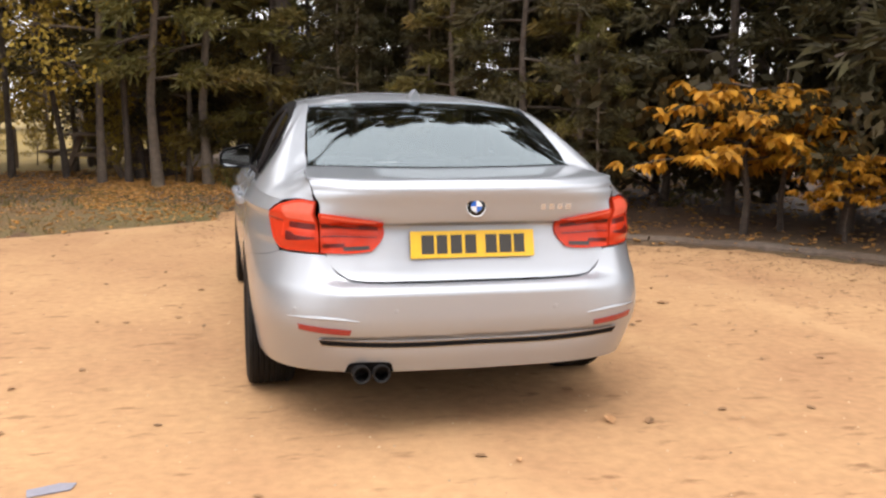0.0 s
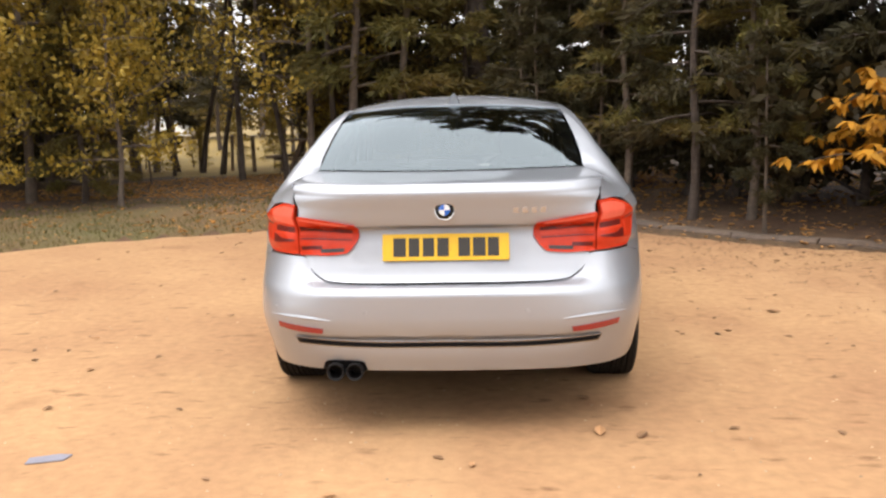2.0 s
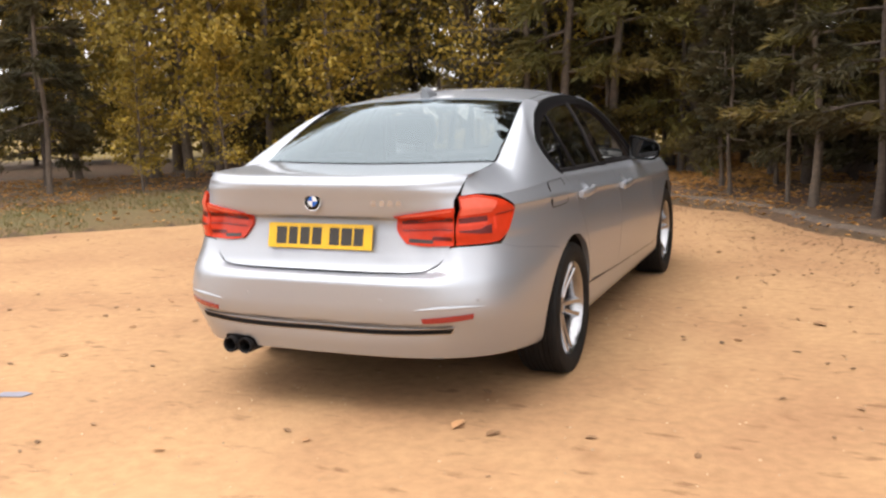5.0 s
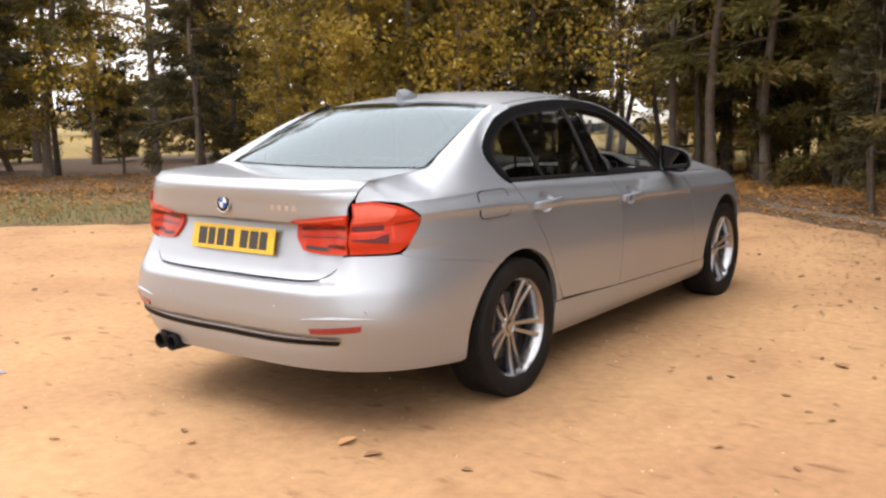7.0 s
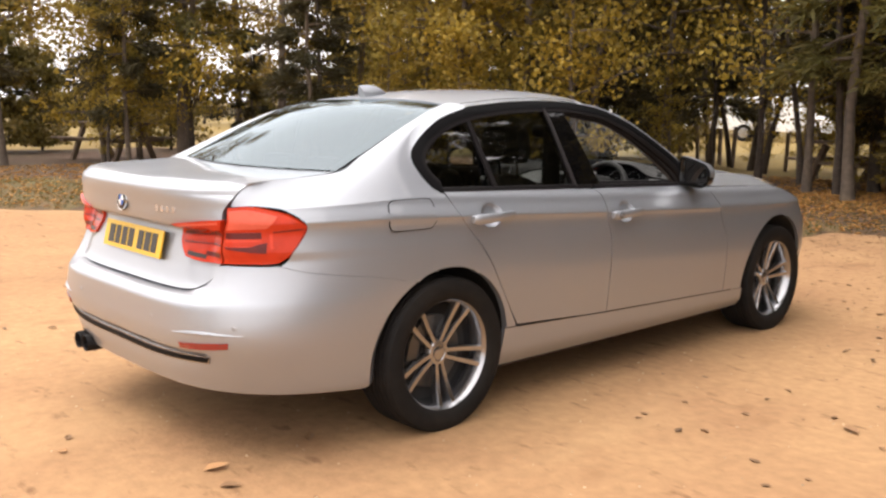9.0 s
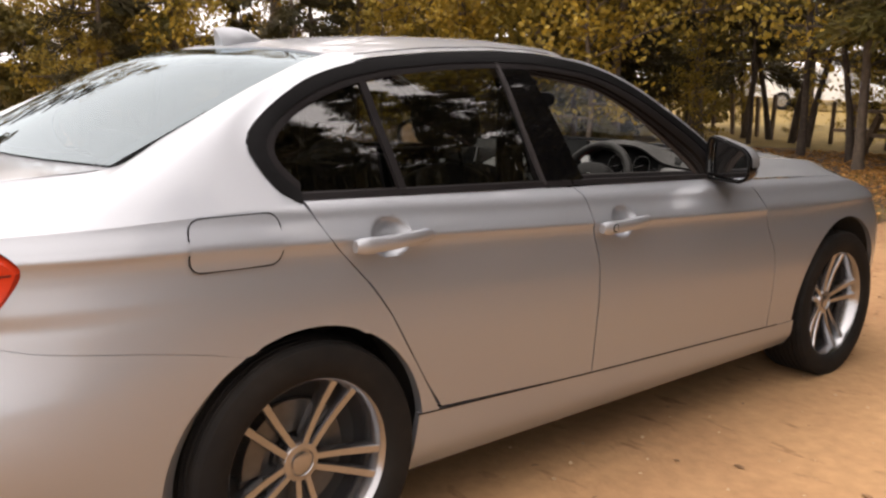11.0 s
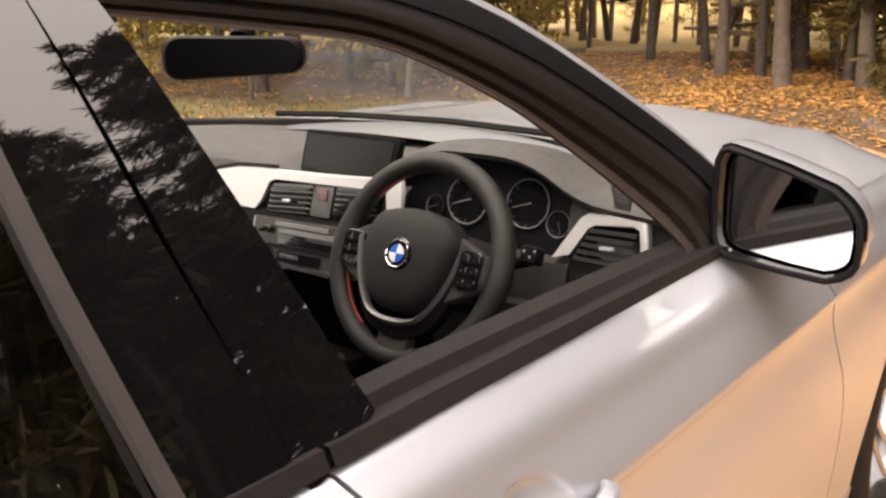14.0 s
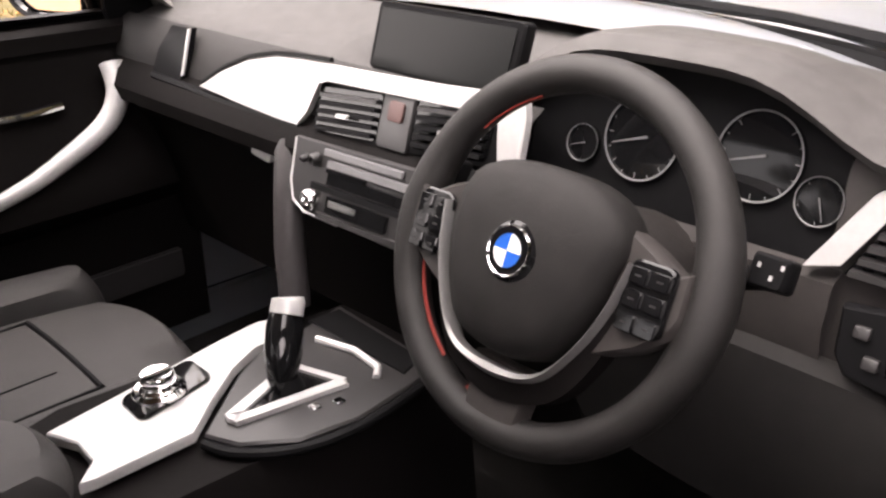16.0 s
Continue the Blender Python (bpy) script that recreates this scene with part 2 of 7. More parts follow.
LEAF_OLIVE = leaf_mat("autumn_olive_leaves", (0.165, 0.12, 0.022), (0.28, 0.165, 0.02))
LEAF_DULL = leaf_mat("brown_olive_leaves", (0.12, 0.10, 0.026), (0.20, 0.13, 0.03))
# thicket leaves darkened to stand for the shade deep in the wood
LEAF_SHADED = leaf_mat("shaded_thicket_leaves", (0.026, 0.023, 0.010), (0.052, 0.037, 0.013))
LEAF_CHESTNUT = leaf_mat("golden_chestnut_leaves", (0.50, 0.24, 0.018), (0.36, 0.17, 0.02), wide=2.0, island=0.3)
LEAF_BROWN = mat("fallen_brown_leaf", (0.27, 0.145, 0.065), 0.8, by_island=0.4, by_object=0.4)
WOOD = mat("weathered_table_wood", (0.13, 0.09, 0.06), 0.85, spread=0.3, scale=20, bump=0.5, bump_scale=40)
WHITE_PAINT = mat("white_vehicle_paint", (0.8, 0.8, 0.78), 0.3, coat=0.6)


# ---- helpers for meshes ----
def link(name, verts, faces, material, parent=None, label="", smooth=True):
    me = bpy.data.meshes.new(name)
    me.from_pydata([tuple(v) for v in verts], [], faces)
    me.validate()
    if smooth:
        # joins shared borders and keeps folds sharp
        bm = bmesh.new()
        bm.from_mesh(me)
        bmesh.ops.remove_doubles(bm, verts=bm.verts[:], dist=2e-5)
        for f in bm.faces:
            f.smooth = True
        for e in bm.edges:
            if len(e.link_faces) == 2 and e.calc_face_angle(0.0) > 0.7:
                e.smooth = False
        bm.to_mesh(me)
        bm.free()
    me.materials.append(material)
    me.update()
    ob = new(name, me)
    ob.parent = parent
    if label:
        ob["label"] = label
    return ob


def group_of(name, label, category, group="", kind=""):
    return tagged(new(name), label, category, group, kind)


class Shape:
    """Vertices and faces gathered for one mesh."""

    def __init__(self):
        self.v, self.f = [], []

    def add(self, verts, faces):
        o = len(self.v)
        self.v += [Vector(p) for p in verts]
        self.f += [tuple(i + o for i in f) for f in faces]
        return self

    def grid(self, rows, closed=False, flip=False):
        nr, nc = len(rows), len(rows[0])
        faces = []
        for i in range(nr - 1):
            for j in range(nc if closed else nc - 1):
                q = (i * nc + j, i * nc + (j + 1) % nc, (i + 1) * nc + (j + 1) % nc, (i + 1) * nc + j)
                faces.append(q[::-1] if flip else q)
        return self.add([p for r in rows for p in r], faces)

    def box(self, lo, hi, m=None, bevel=0.0):
        bm = bmesh.new()
        bmesh.ops.create_cube(bm, size=1)
        for v in bm.verts:
            v.co = Vector([lo[k] + (v.co[k] + 0.5) * (hi[k] - lo[k]) for k in range(3)])
        if bevel:
            bmesh.ops.bevel(bm, geom=bm.edges[:], offset=bevel, segments=2, affect="EDGES")
        if m:
            bm.transform(m)
        bm.verts.index_update()
        self.add([v.co.copy() for v in bm.verts], [[v.index for v in f.verts] for f in bm.faces])
        bm.free()
        return self

    def tube(self, path, radius, sides=8, caps=True, squash=None):
        """A round bar along the path; radius may be a number or a function of 0..1."""
        path = [Vector(p) for p in path]
        rows = []
        side = None
        for k, p in enumerate(path):
            d = (path[min(k + 1, len(path) - 1)] - path[max(k - 1, 0)]).normalized()
            if side is None:
                side = d.cross(Vector((0, 0, 1)) if abs(d.z) < 0.9 else Vector((1, 0, 0))).normalized()
            side = (side - d * side.dot(d)).normalized()
            up = d.cross(side)
            r = radius(k / (len(path) - 1)) if callable(radius) else radius
            q = squash or 1.0
            rows.append([p + side * r * math.cos(2 * math.pi * a / sides) + up * r * q * math.sin(2 * math.pi * a / sides) for a in range(sides)])
        o = len(self.v)
        self.grid(rows, closed=True, flip=True)
        if caps:
            n = len(rows)
            self.f.append(tuple(o + a for a in range(sides)))
            self.f.append(tuple(o + (n - 1) * sides + a for a in reversed(range(sides))))
        return self

    def lathe(self, profile, m, turns=48, closed=False):
        """Turns (radius, height) pairs about the local z axis, laid by m."""
        rows = [[m @ Vector((r * math.cos(2 * math.pi * a / turns), r * math.sin(2 * math.pi * a / turns), h)) for a in range(turns)] for r, h in profile]
        return self.grid(rows + rows[:1] if closed else rows, closed=True)

    def mirror(self):
        o, n = len(self.v), len(self.f)
        self.v += [Vector((-p.x, p.y, p.z)) for p in self.v]
        self.f += [tuple(i + o for i in reversed(f)) for f in self.f[:n]]
        return self

    def flipped(self):
        self.f = [tuple(reversed(f)) for f in self.f]
        return self

    def out(self, name, material, parent=None, label="", smooth=True):
        return link(name, self.v, self.f, material, parent, label, smooth)


def lerp(a, b, t):
    return a + (b - a) * t


def along(points, n):
    """n points at even steps along a polyline, rounded by a spline."""
    pts = [Vector(p) for p in points]
    if len(pts) > 2:
        fine = []
        for i in range(len(pts) - 1):
            p0, p1, p2, p3 = pts[max(i - 1, 0)], pts[i], pts[i + 1], pts[min(i + 2, len(pts) - 1)]
            for s in range(8):
                t = s / 8
                fine.append(0.5 * ((2 * p1) + (p2 - p0) * t + (2 * p0 - 5 * p1 + 4 * p2 - p3) * t * t + (3 * p1 - p0 - 3 * p2 + p3) * t ** 3))
        pts = fine + [pts[-1]]
    run = [0.0]
    for a, b in zip(pts, pts[1:]):
        run.append(run[-1] + (b - a).length)
    res, k = [], 0
    for i in range(n):
        d = run[-1] * i / (n - 1)
        while k < len(pts) - 2 and run[k + 1] < d:
            k += 1
        span = run[k + 1] - run[k]
        res.append(pts[k].lerp(pts[k + 1], min(1.0, (d - run[k]) / span) if span > 1e-9 else 0.0))
    return res


def coons(bottom, right, top, left, nu, nv):
    """A sheet of points between four edges: bottom and top run the same way, left and right go up."""
    b, t, l, r = along(bottom, nu), along(top, nu), along(left, nv), along(right, nv)
    rows = []
    for j in range(nv):
        v = j / (nv - 1)
        row = []
        for i in range(nu):
            u = i / (nu - 1)
            p = b[i] * (1 - v) + t[i] * v + l[j] * (1 - u) + r[j] * u
            p -= b[0] * (1 - u) * (1 - v) + b[-1] * u * (1 - v) + t[0] * (1 - u) * v + t[-1] * u * v
            row.append(p)
        rows.append(row)
    return rows


def skirted(shape, rows, depth, inward, sides=(0, 1, 2, 3)):
    """Adds a sheet and folds its rim in by depth, so that the panel shows an edge."""
    shape.grid(rows)
    rim = [rows[0], [r[-1] for r in rows], rows[-1][::-1], [r[0] for r in rows][::-1]]
    for line in [rim[k] for k in sides]:
        fold = [p + inward(p) * depth for p in line]
        shape.grid([fold, line])
    return shape


def smooth_table(pts):
    """A monotone cubic through (t, v) pairs."""
    n, ts, vs = len(pts), [p[0] for p in pts], [p[1] for p in pts]
    d = [(vs[i + 1] - vs[i]) / (ts[i + 1] - ts[i]) for i in range(n - 1)]
    m = [d[0]] + [0.0 if d[i - 1] * d[i] <= 0 else 2 * d[i - 1] * d[i] / (d[i - 1] + d[i]) for i in range(1, n - 1)] + [d[-1]]

    def value(t):
        if t <= ts[0]:
            return vs[0]
        if t >= ts[-1]:
            return vs[-1]
        i = 0
        while t > ts[i + 1]:
            i += 1
        h = ts[i + 1] - ts[i]
        s = (t - ts[i]) / h
        return (1 + 2 * s) * (1 - s) ** 2 * vs[i] + s * (1 - s) ** 2 * h * m[i] + s * s * (3 - 2 * s) * vs[i + 1] + s * s * (s - 1) * h * m[i + 1]

    return value


# ---- the ground ----
YARD = [(14, -16), (-18, -16), (-14, -3.5), (-8.5, 1.2), (-6.4, 3.1), (-4.1, 5.1), (-2.2, 6.1), (-1.0, 6.8), (-1.0, 7.7),
        (-0.5, 7.9), (1.1, 6.6), (1.9, 5.2), (3.0, 4.1), (3.95, 3.55), (4.75, 2.45), (6, -1), (9, -6)]


def yard_distance(x, y):
    """Metres outside the edge of the gravel yard; inside: minus."""
    best, inside = 1e9, False
    for (x1, y1), (x2, y2) in zip(YARD, YARD[1:] + YARD[:1]):
        dx, dy = x2 - x1, y2 - y1
        t = max(0.0, min(1.0, ((x - x1) * dx + (y - y1) * dy) / (dx * dx + dy * dy)))
        best = min(best, math.hypot(x - x1 - t * dx, y - y1 - t * dy))
        if (y1 > y) != (y2 > y) and x < x1 + (y - y1) / dy * dx:
            inside = not inside
    return -best if inside else best


def ground_height(x, y):
    d = yard_distance(x, y) if abs(x) < 60 and abs(y) < 60 else 30.0
    if d < 0:
        return -0.03 - 0.05 * min(1, -d / 0.5)
    wave = 0.035 * noise.noise((x * 0.7, y * 0.7, 3)) + 0.02 * noise.noise((x * 2.3, y * 2.3, 7))
    return -0.03 + 0.05 * min(1, d / 0.12) + 0.10 * min(1, d / 2.0) + wave * min(1, d / 0.6)


def build_ground():
    radii = [0.0] + [0.9 * 1.052 ** k for k in range(62)] + [26, 34, 46, 64, 95, 150, 260, 480, 900]
    turns = 150
    rows = []
    for r in radii:
        rows.append([Vector((r * math.cos(2 * math.pi * a / turns), 3 + r * math.sin(2 * math.pi * a / turns), 0)) for a in range(turns)])
    for row in rows:
        for p in row:
            p.z = ground_height(p.x, p.y)
    s = Shape().grid(rows, closed=True)
    ob = s.out("ground", SOIL)
    tagged(ob, "brown leaf-littered soil and rough grass under the trees", "ground", kind="structure")
    ob.data.materials.append(FIELD)
    ob.data.materials.append(TURF)
    for poly in ob.data.polygons:
        c = poly.center
        d = yard_distance(c.x, c.y) if abs(c.x) < 60 and abs(c.y) < 60 else 30.0
        left = c.x < -1.0 and c.y < 8.5 + 0.2 * c.x
        if math.hypot(c.x, c.y - 3) > 21 or (c.x < -2 and c.y > 13.5 + 0.8 * noise.noise((c.x * 0.6, c.y * 0.6, 3))):
            poly.material_index = 1
        elif left and 0 < d < 2.6 + 1.2 * noise.noise((c.x * 0.5, c.y * 0.5, 1)):
            poly.material_index = 2


def build_yard():
    """The gravel: a sheet with shallow ruts, inside the outline of the yard."""
    bm = bmesh.new()
    step = 0.16
    xs = [-18.0 + 0.75 * k for k in range(12)] + [-9 + step * k for k in range(97)] + [6.9 + 0.71 * k for k in range(11)]
    ys = [-16.0 + 0.8 * k for k in range(13)] + [-5.6 + step * k for k in range(96)]
    near = {}
    for x in xs:
        for y in ys:
            near[(x, y)] = bm.verts.new((x, y, 0.012 * noise.noise((x * 0.9, y * 0.9, 0)) + 0.006 * noise.noise((x * 3.1, y * 3.1, 5))))
    for a, b in zip(xs, xs[1:]):
        for c, d in zip(ys, ys[1:]):
            if yard_distance((a + b) / 2, (c + d) / 2) < 0.35:
                bm.faces.new((near[(a, c)], near[(b, c)], near[(b, d)], near[(a, d)]))
    bmesh.ops.delete(bm, geom=[v for v in bm.verts if not v.link_faces], context="VERTS")
    for v in bm.verts:
        over = yard_distance(v.co.x, v.co.y) + 0.07 * noise.noise((v.co.x * 2.1, v.co.y * 2.1, 9))
        v.co.z -= 0.09 * max(0.0, min(1.0, (over + 0.03) / 0.25))
    me = bpy.data.meshes.new("gravel_yard")
    bm.to_mesh(me)
    bm.free()
    me.polygons.foreach_set("use_smooth", [True] * len(me.polygons))
    me.materials.append(GRAVEL)
    tagged(new("gravel_yard", me), "ochre compacted gravel yard with pale sandy patches", "gravel yard", kind="structure")


build_ground()
build_yard()

KERB_LINE = [(5.3, 1.5), (4.85, 2.6), (4.05, 3.75), (3.15, 4.3), (2.05, 5.45), (1.25, 6.95), (-0.45, 8.35), (-1.15, 9.95), (-2.3, 11.5), (-3.6, 12.8)]


def build_kerb():
    kerb = tagged(new("kerb_edging"), "low brown weathered edging strip along the gravel yard", "kerb", kind="structure")
    line = along([(x, y, 0) for x, y in KERB_LINE], 18)
    for a, b in zip(line, line[1:]):
        d = (b - a).normalized()
        n = Vector((d.y, -d.x, 0))
        rows = []
        steps = 7
        for i in range(steps):
            p = a.lerp(b, 0.004 + 0.992 * i / (steps - 1))
            wob = 0.015 * noise.noise((p.x * 3, p.y * 3, 2))
            row = []
            for u, h in ((-0.12, -0.06), (-0.11, 0.03), (-0.06, 0.055), (0.05, 0.058), (0.1, 0.04), (0.12, -0.06)):
                row.append(p + n * (u + wob) + Vector((0, 0, h + wob)))
            rows.append(row)
        s = Shape().grid(rows)
        s.f += [(0, 1, 2, 3, 4, 5), tuple((steps - 1) * 6 + q for q in (5, 4, 3, 2, 1, 0))]
        s.out("edging_block", KERB, kerb)


build_kerb()


# ---- trees ----
def rnd(a, b):
    return random.uniform(a, b)


def trunk_shape(height, radius, bend=0.3, sides=9, forks=0):
    s = Shape()
    ph = rnd(0, 6.28)
    path = [Vector((bend * math.sin(ph) * (k / 10) ** 1.6 * height / 10 + 0.05 * math.sin(k * 1.3 + ph), bend * math.cos(ph) * (k / 10) ** 1.6 * height / 10, height * k / 10 - 0.15)) for k in range(11)]
    s.tube(path, lambda t: radius * (1.25 - 0.35 * min(1, t * 12)) * (1 - 0.85 * t) + 0.008, sides)
    return s, path


def clump(s, at, out_dir, length, count, width, droop=0.3, spreadf=0.5):
    """A spray of narrow pointed leaves or needle tufts round a twig."""
    for _ in range(count):
        d = Vector((out_dir.x + rnd(-spreadf, spreadf), out_dir.y + rnd(-spreadf, spreadf), out_dir.z + rnd(-spreadf, spreadf) - droop * 0.3)).normalized()
        side = d.cross(Vector((rnd(-1, 1), rnd(-1, 1), rnd(-1, 1)))).normalized() * width * rnd(0.6, 1.2)
        p = at + Vector((rnd(-1, 1), rnd(-1, 1), rnd(-0.6, 0.6))) * length * 0.7
        tip = p + d * length * rnd(0.7, 1.2) - Vector((0, 0, droop * length * 0.4))
        mid = p.lerp(tip, 0.45)
        s.add([p, mid + side, tip, mid - side], [(0, 1, 2, 3)])


def pine(height, radius, first, tufts, reach, leaf=NEEDLE, bark=BARK, width=0.018, length=0.21):
    """A pine: bare trunk below, whorls of drooping boughs with needle tufts above."""
    tree = group_of("pine_tree", "dark pine tree with a bare trunk and ragged needle boughs", "tree")
    t, path = trunk_shape(height, radius)
    n = Shape()
    boughs = max(12, tufts // 14)
    for b in range(boughs):
        f = first + (0.98 - first) * (b + rnd(0, 1)) / boughs
        k = f * 10
        base = path[int(k)].lerp(path[min(int(k) + 1, 10)], k % 1)
        ang = b * 2.4 + rnd(-0.4, 0.4)
        far = reach * (1.05 - 0.85 * (f - first) / (1 - first)) * rnd(0.6, 1.15)
        d = Vector((math.cos(ang), math.sin(ang), rnd(-0.15, 0.25)))
        line = [base + d * far * q + Vector((0, 0, -0.22 * far * q * q)) for q in (0, 0.35, 0.7, 1)]
        t.tube(line, lambda q: 0.012 + radius * 0.16 * (1 - q), 4, caps=False)
        for _ in range(14):
            q = rnd(0.2, 1.0) ** 0.7
            seg = min(2, int(q * 3))
            at = line[seg].lerp(line[seg + 1], q * 3 - seg) + Vector((rnd(-1, 1), rnd(-1, 1), rnd(-0.5, 0.4))) * 0.22 * far * 0.6
            clump(n, at, d, length, 20, width, 0.35, 0.9)
    t.out("trunk", bark, tree)
    n.out("crown", leaf, tree, smooth=False)
    return tree


def broadleaf(height, radius, first, leaves, reach, leaf, bark=BARK_PALE, size=0.10, label="", name="autumn_tree"):
    """A slender broadleaf tree: limbs that fork, with leaves in loose layered clouds."""
    tree = group_of(name, label or "slender autumn tree with thinning yellow-olive leaves", "tree")
    t, path = trunk_shape(height, radius, 0.5)
    n = Shape()
    limbs = 16
    per = leaves // (limbs * 5)
    for b in range(limbs):
        f = first + (0.97 - first) * b / limbs
        k = f * 10
        base = path[int(k)].lerp(path[min(int(k) + 1, 10)], k % 1)
        ang = b * 2.4 + rnd(-0.5, 0.5)
        far = reach * rnd(0.6, 1.1) * (1.0 - 0.5 * (f - first) / (1 - first))
        d = Vector((math.cos(ang), math.sin(ang), rnd(0.1, 0.7)))
        line = [base + d * far * q + Vector((rnd(-0.1, 0.1), rnd(-0.1, 0.1), -0.15 * far * q * q)) for q in (0, 0.33, 0.66, 1)]
        t.tube(line, lambda q: 0.006 + radius * 0.3 * (1 - q), 5, caps=False)
        for c in range(5):
            q = 0.3 + 0.7 * c / 4
            seg = min(2, int(q * 2.99))
            at = line[seg].lerp(line[seg + 1], q * 3 - seg) + Vector((rnd(-1, 1), rnd(-1, 1), rnd(-0.7, 0.7))) * 0.28 * far
            twig = [line[seg], line[seg].lerp(at, 0.6) + Vector((0, 0, 0.05)), at]
            t.tube(twig, 0.006, 3, caps=False)
            for _ in range(per):
                near = lambda s: max(-1.7 * s, min(1.7 * s, random.gauss(0, s)))
                p = at + Vector((near(1), near(1), near(0.55))) * far * 0.2
                p.z = max(p.z, 0.25)
                nrm = Vector((rnd(-1, 1), rnd(-1, 1), rnd(-0.2, 1))).normalized()
                u = nrm.cross(Vector((rnd(-1, 1), rnd(-1, 1), rnd(-1, 1)))).normalized()
                w = nrm.cross(u)
                s1 = size * rnd(0.6, 1.3)
                n.add([p - u * s1 * 0.5, p + w * s1 * 0.33, p + u * s1 * 0.6, p - w * s1 * 0.33], [(0, 1, 2, 3)])
    t.out("trunk", bark, tree)
    n.out("crown", leaf, tree, smooth=False)
    return tree


random.seed(11)
PINES = [pine(7.5, 0.09, 0.12, 630, 1.7), pine(8, 0.085, 0.18, 560, 1.9), pine(6.5, 0.10, 0.08, 630, 1.6, NEEDLE_WARM),
         pine(7, 0.085, 0.24, 460, 1.4, NEEDLE_WARM, BARK_PALE), pine(5.5, 0.055, 0.22, 320, 1.0, NEEDLE, BARK_PALE)]
BARE = pine(8.5, 0.055, 0.46, 420, 1.5, NEEDLE_WARM, BARK)
THICKET = broadleaf(4.2, 0.05, 0.06, 5200, 1.7, LEAF_DULL, BARK, 0.16, "low brown-olive thicket under the trees", "thicket")
SHADED_THICKET = broadleaf(5, 0.06, 0.05, 5200, 1.8, LEAF_SHADED, BARK, 0.15, "thicket filling the wood, leaves darkened for the shade inside it", "thicket")
YELLOWS = broadleaf(7, 0.07, 0.16, 9500, 2.0, LEAF_YELLOW, BARK, 0.092)
BROADS = [broadleaf(8, 0.08, 0.22, 4200, 2.0, LEAF_YELLOW), broadleaf(9, 0.09, 0.25, 4200, 2.1, LEAF_OLIVE),
          broadleaf(6.5, 0.06, 0.18, 3200, 1.7, LEAF_OLIVE), broadleaf(5, 0.05, 0.2, 2600, 1.4, LEAF_YELLOW, size=0.105)]
TALL = pine(13.5, 0.17, 0.34, 1050, 2.6, width=0.024, length=0.25)
KINDS = PINES + BROADS + [BARE, THICKET, YELLOWS, SHADED_THICKET, TALL]
used = set()


def plant(kind, x, y, size=1.0, lean=(0, 0), turn=None, tall=1.0):
    ob = KINDS[kind]
    m = pose(x, y, ground_height(x, y), lean[0], lean[1], rnd(0, 360) if turn is None else turn)
    if kind not in used:
        used.add(kind)
        ob.matrix_basis = m
        ob.scale = (size, size, size * tall)
        return ob
    made = copy_thing(ob, m)
    made.scale = (size, size, size * tall)
    return made


# rows of trees beside the kerb, then the left border, then the field's edge
# some beyond x = 6 stand out of view, added to darken the panes' reflections
for k, x, y, s in ((3, 3.07, 5.6, 0.9), (1, 2.47, 5.9, 1.0), (3, 1.86, 6.7, 0.95), (4, 1.55, 7.0, 0.8), (4, 0.8, 7.9, 0.8), (4, 1.3, 8.7, 0.9), (4, 2.95, 4.75, 0.6),
                   (4, 0.62, 8.6, 0.9), (0, 3.9, 6.9, 1.0), (1, 4.9, 5.4, 1.0), (0, 5.4, 3.9, 0.95), (1, 6.3, 2.9, 1.75), (0, 7.3, 2.4, 1.8), (0, 2.9, 8.1, 1.0), (1, 1.2, 9.9, 1.1),
                   (2, -0.2, 10.6, 1.0), (0, 4.6, 8.8, 1.05), (2, 6.2, 6.6, 1.1), (1, 7.5, 4.9, 1.0), (0, 2.2, 11.2, 1.1), (2, 0.6, 12.4, 1.1), (1, 4.2, 11.8, 1.1), (1, -1.2, 12.6, 1.1),
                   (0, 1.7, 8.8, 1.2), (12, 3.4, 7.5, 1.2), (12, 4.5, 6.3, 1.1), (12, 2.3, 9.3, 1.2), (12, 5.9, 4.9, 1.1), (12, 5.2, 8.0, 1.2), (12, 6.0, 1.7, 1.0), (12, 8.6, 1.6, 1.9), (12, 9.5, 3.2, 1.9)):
    plant(k, x, y, (0.66 if x < 3.5 else 0.85) * s)
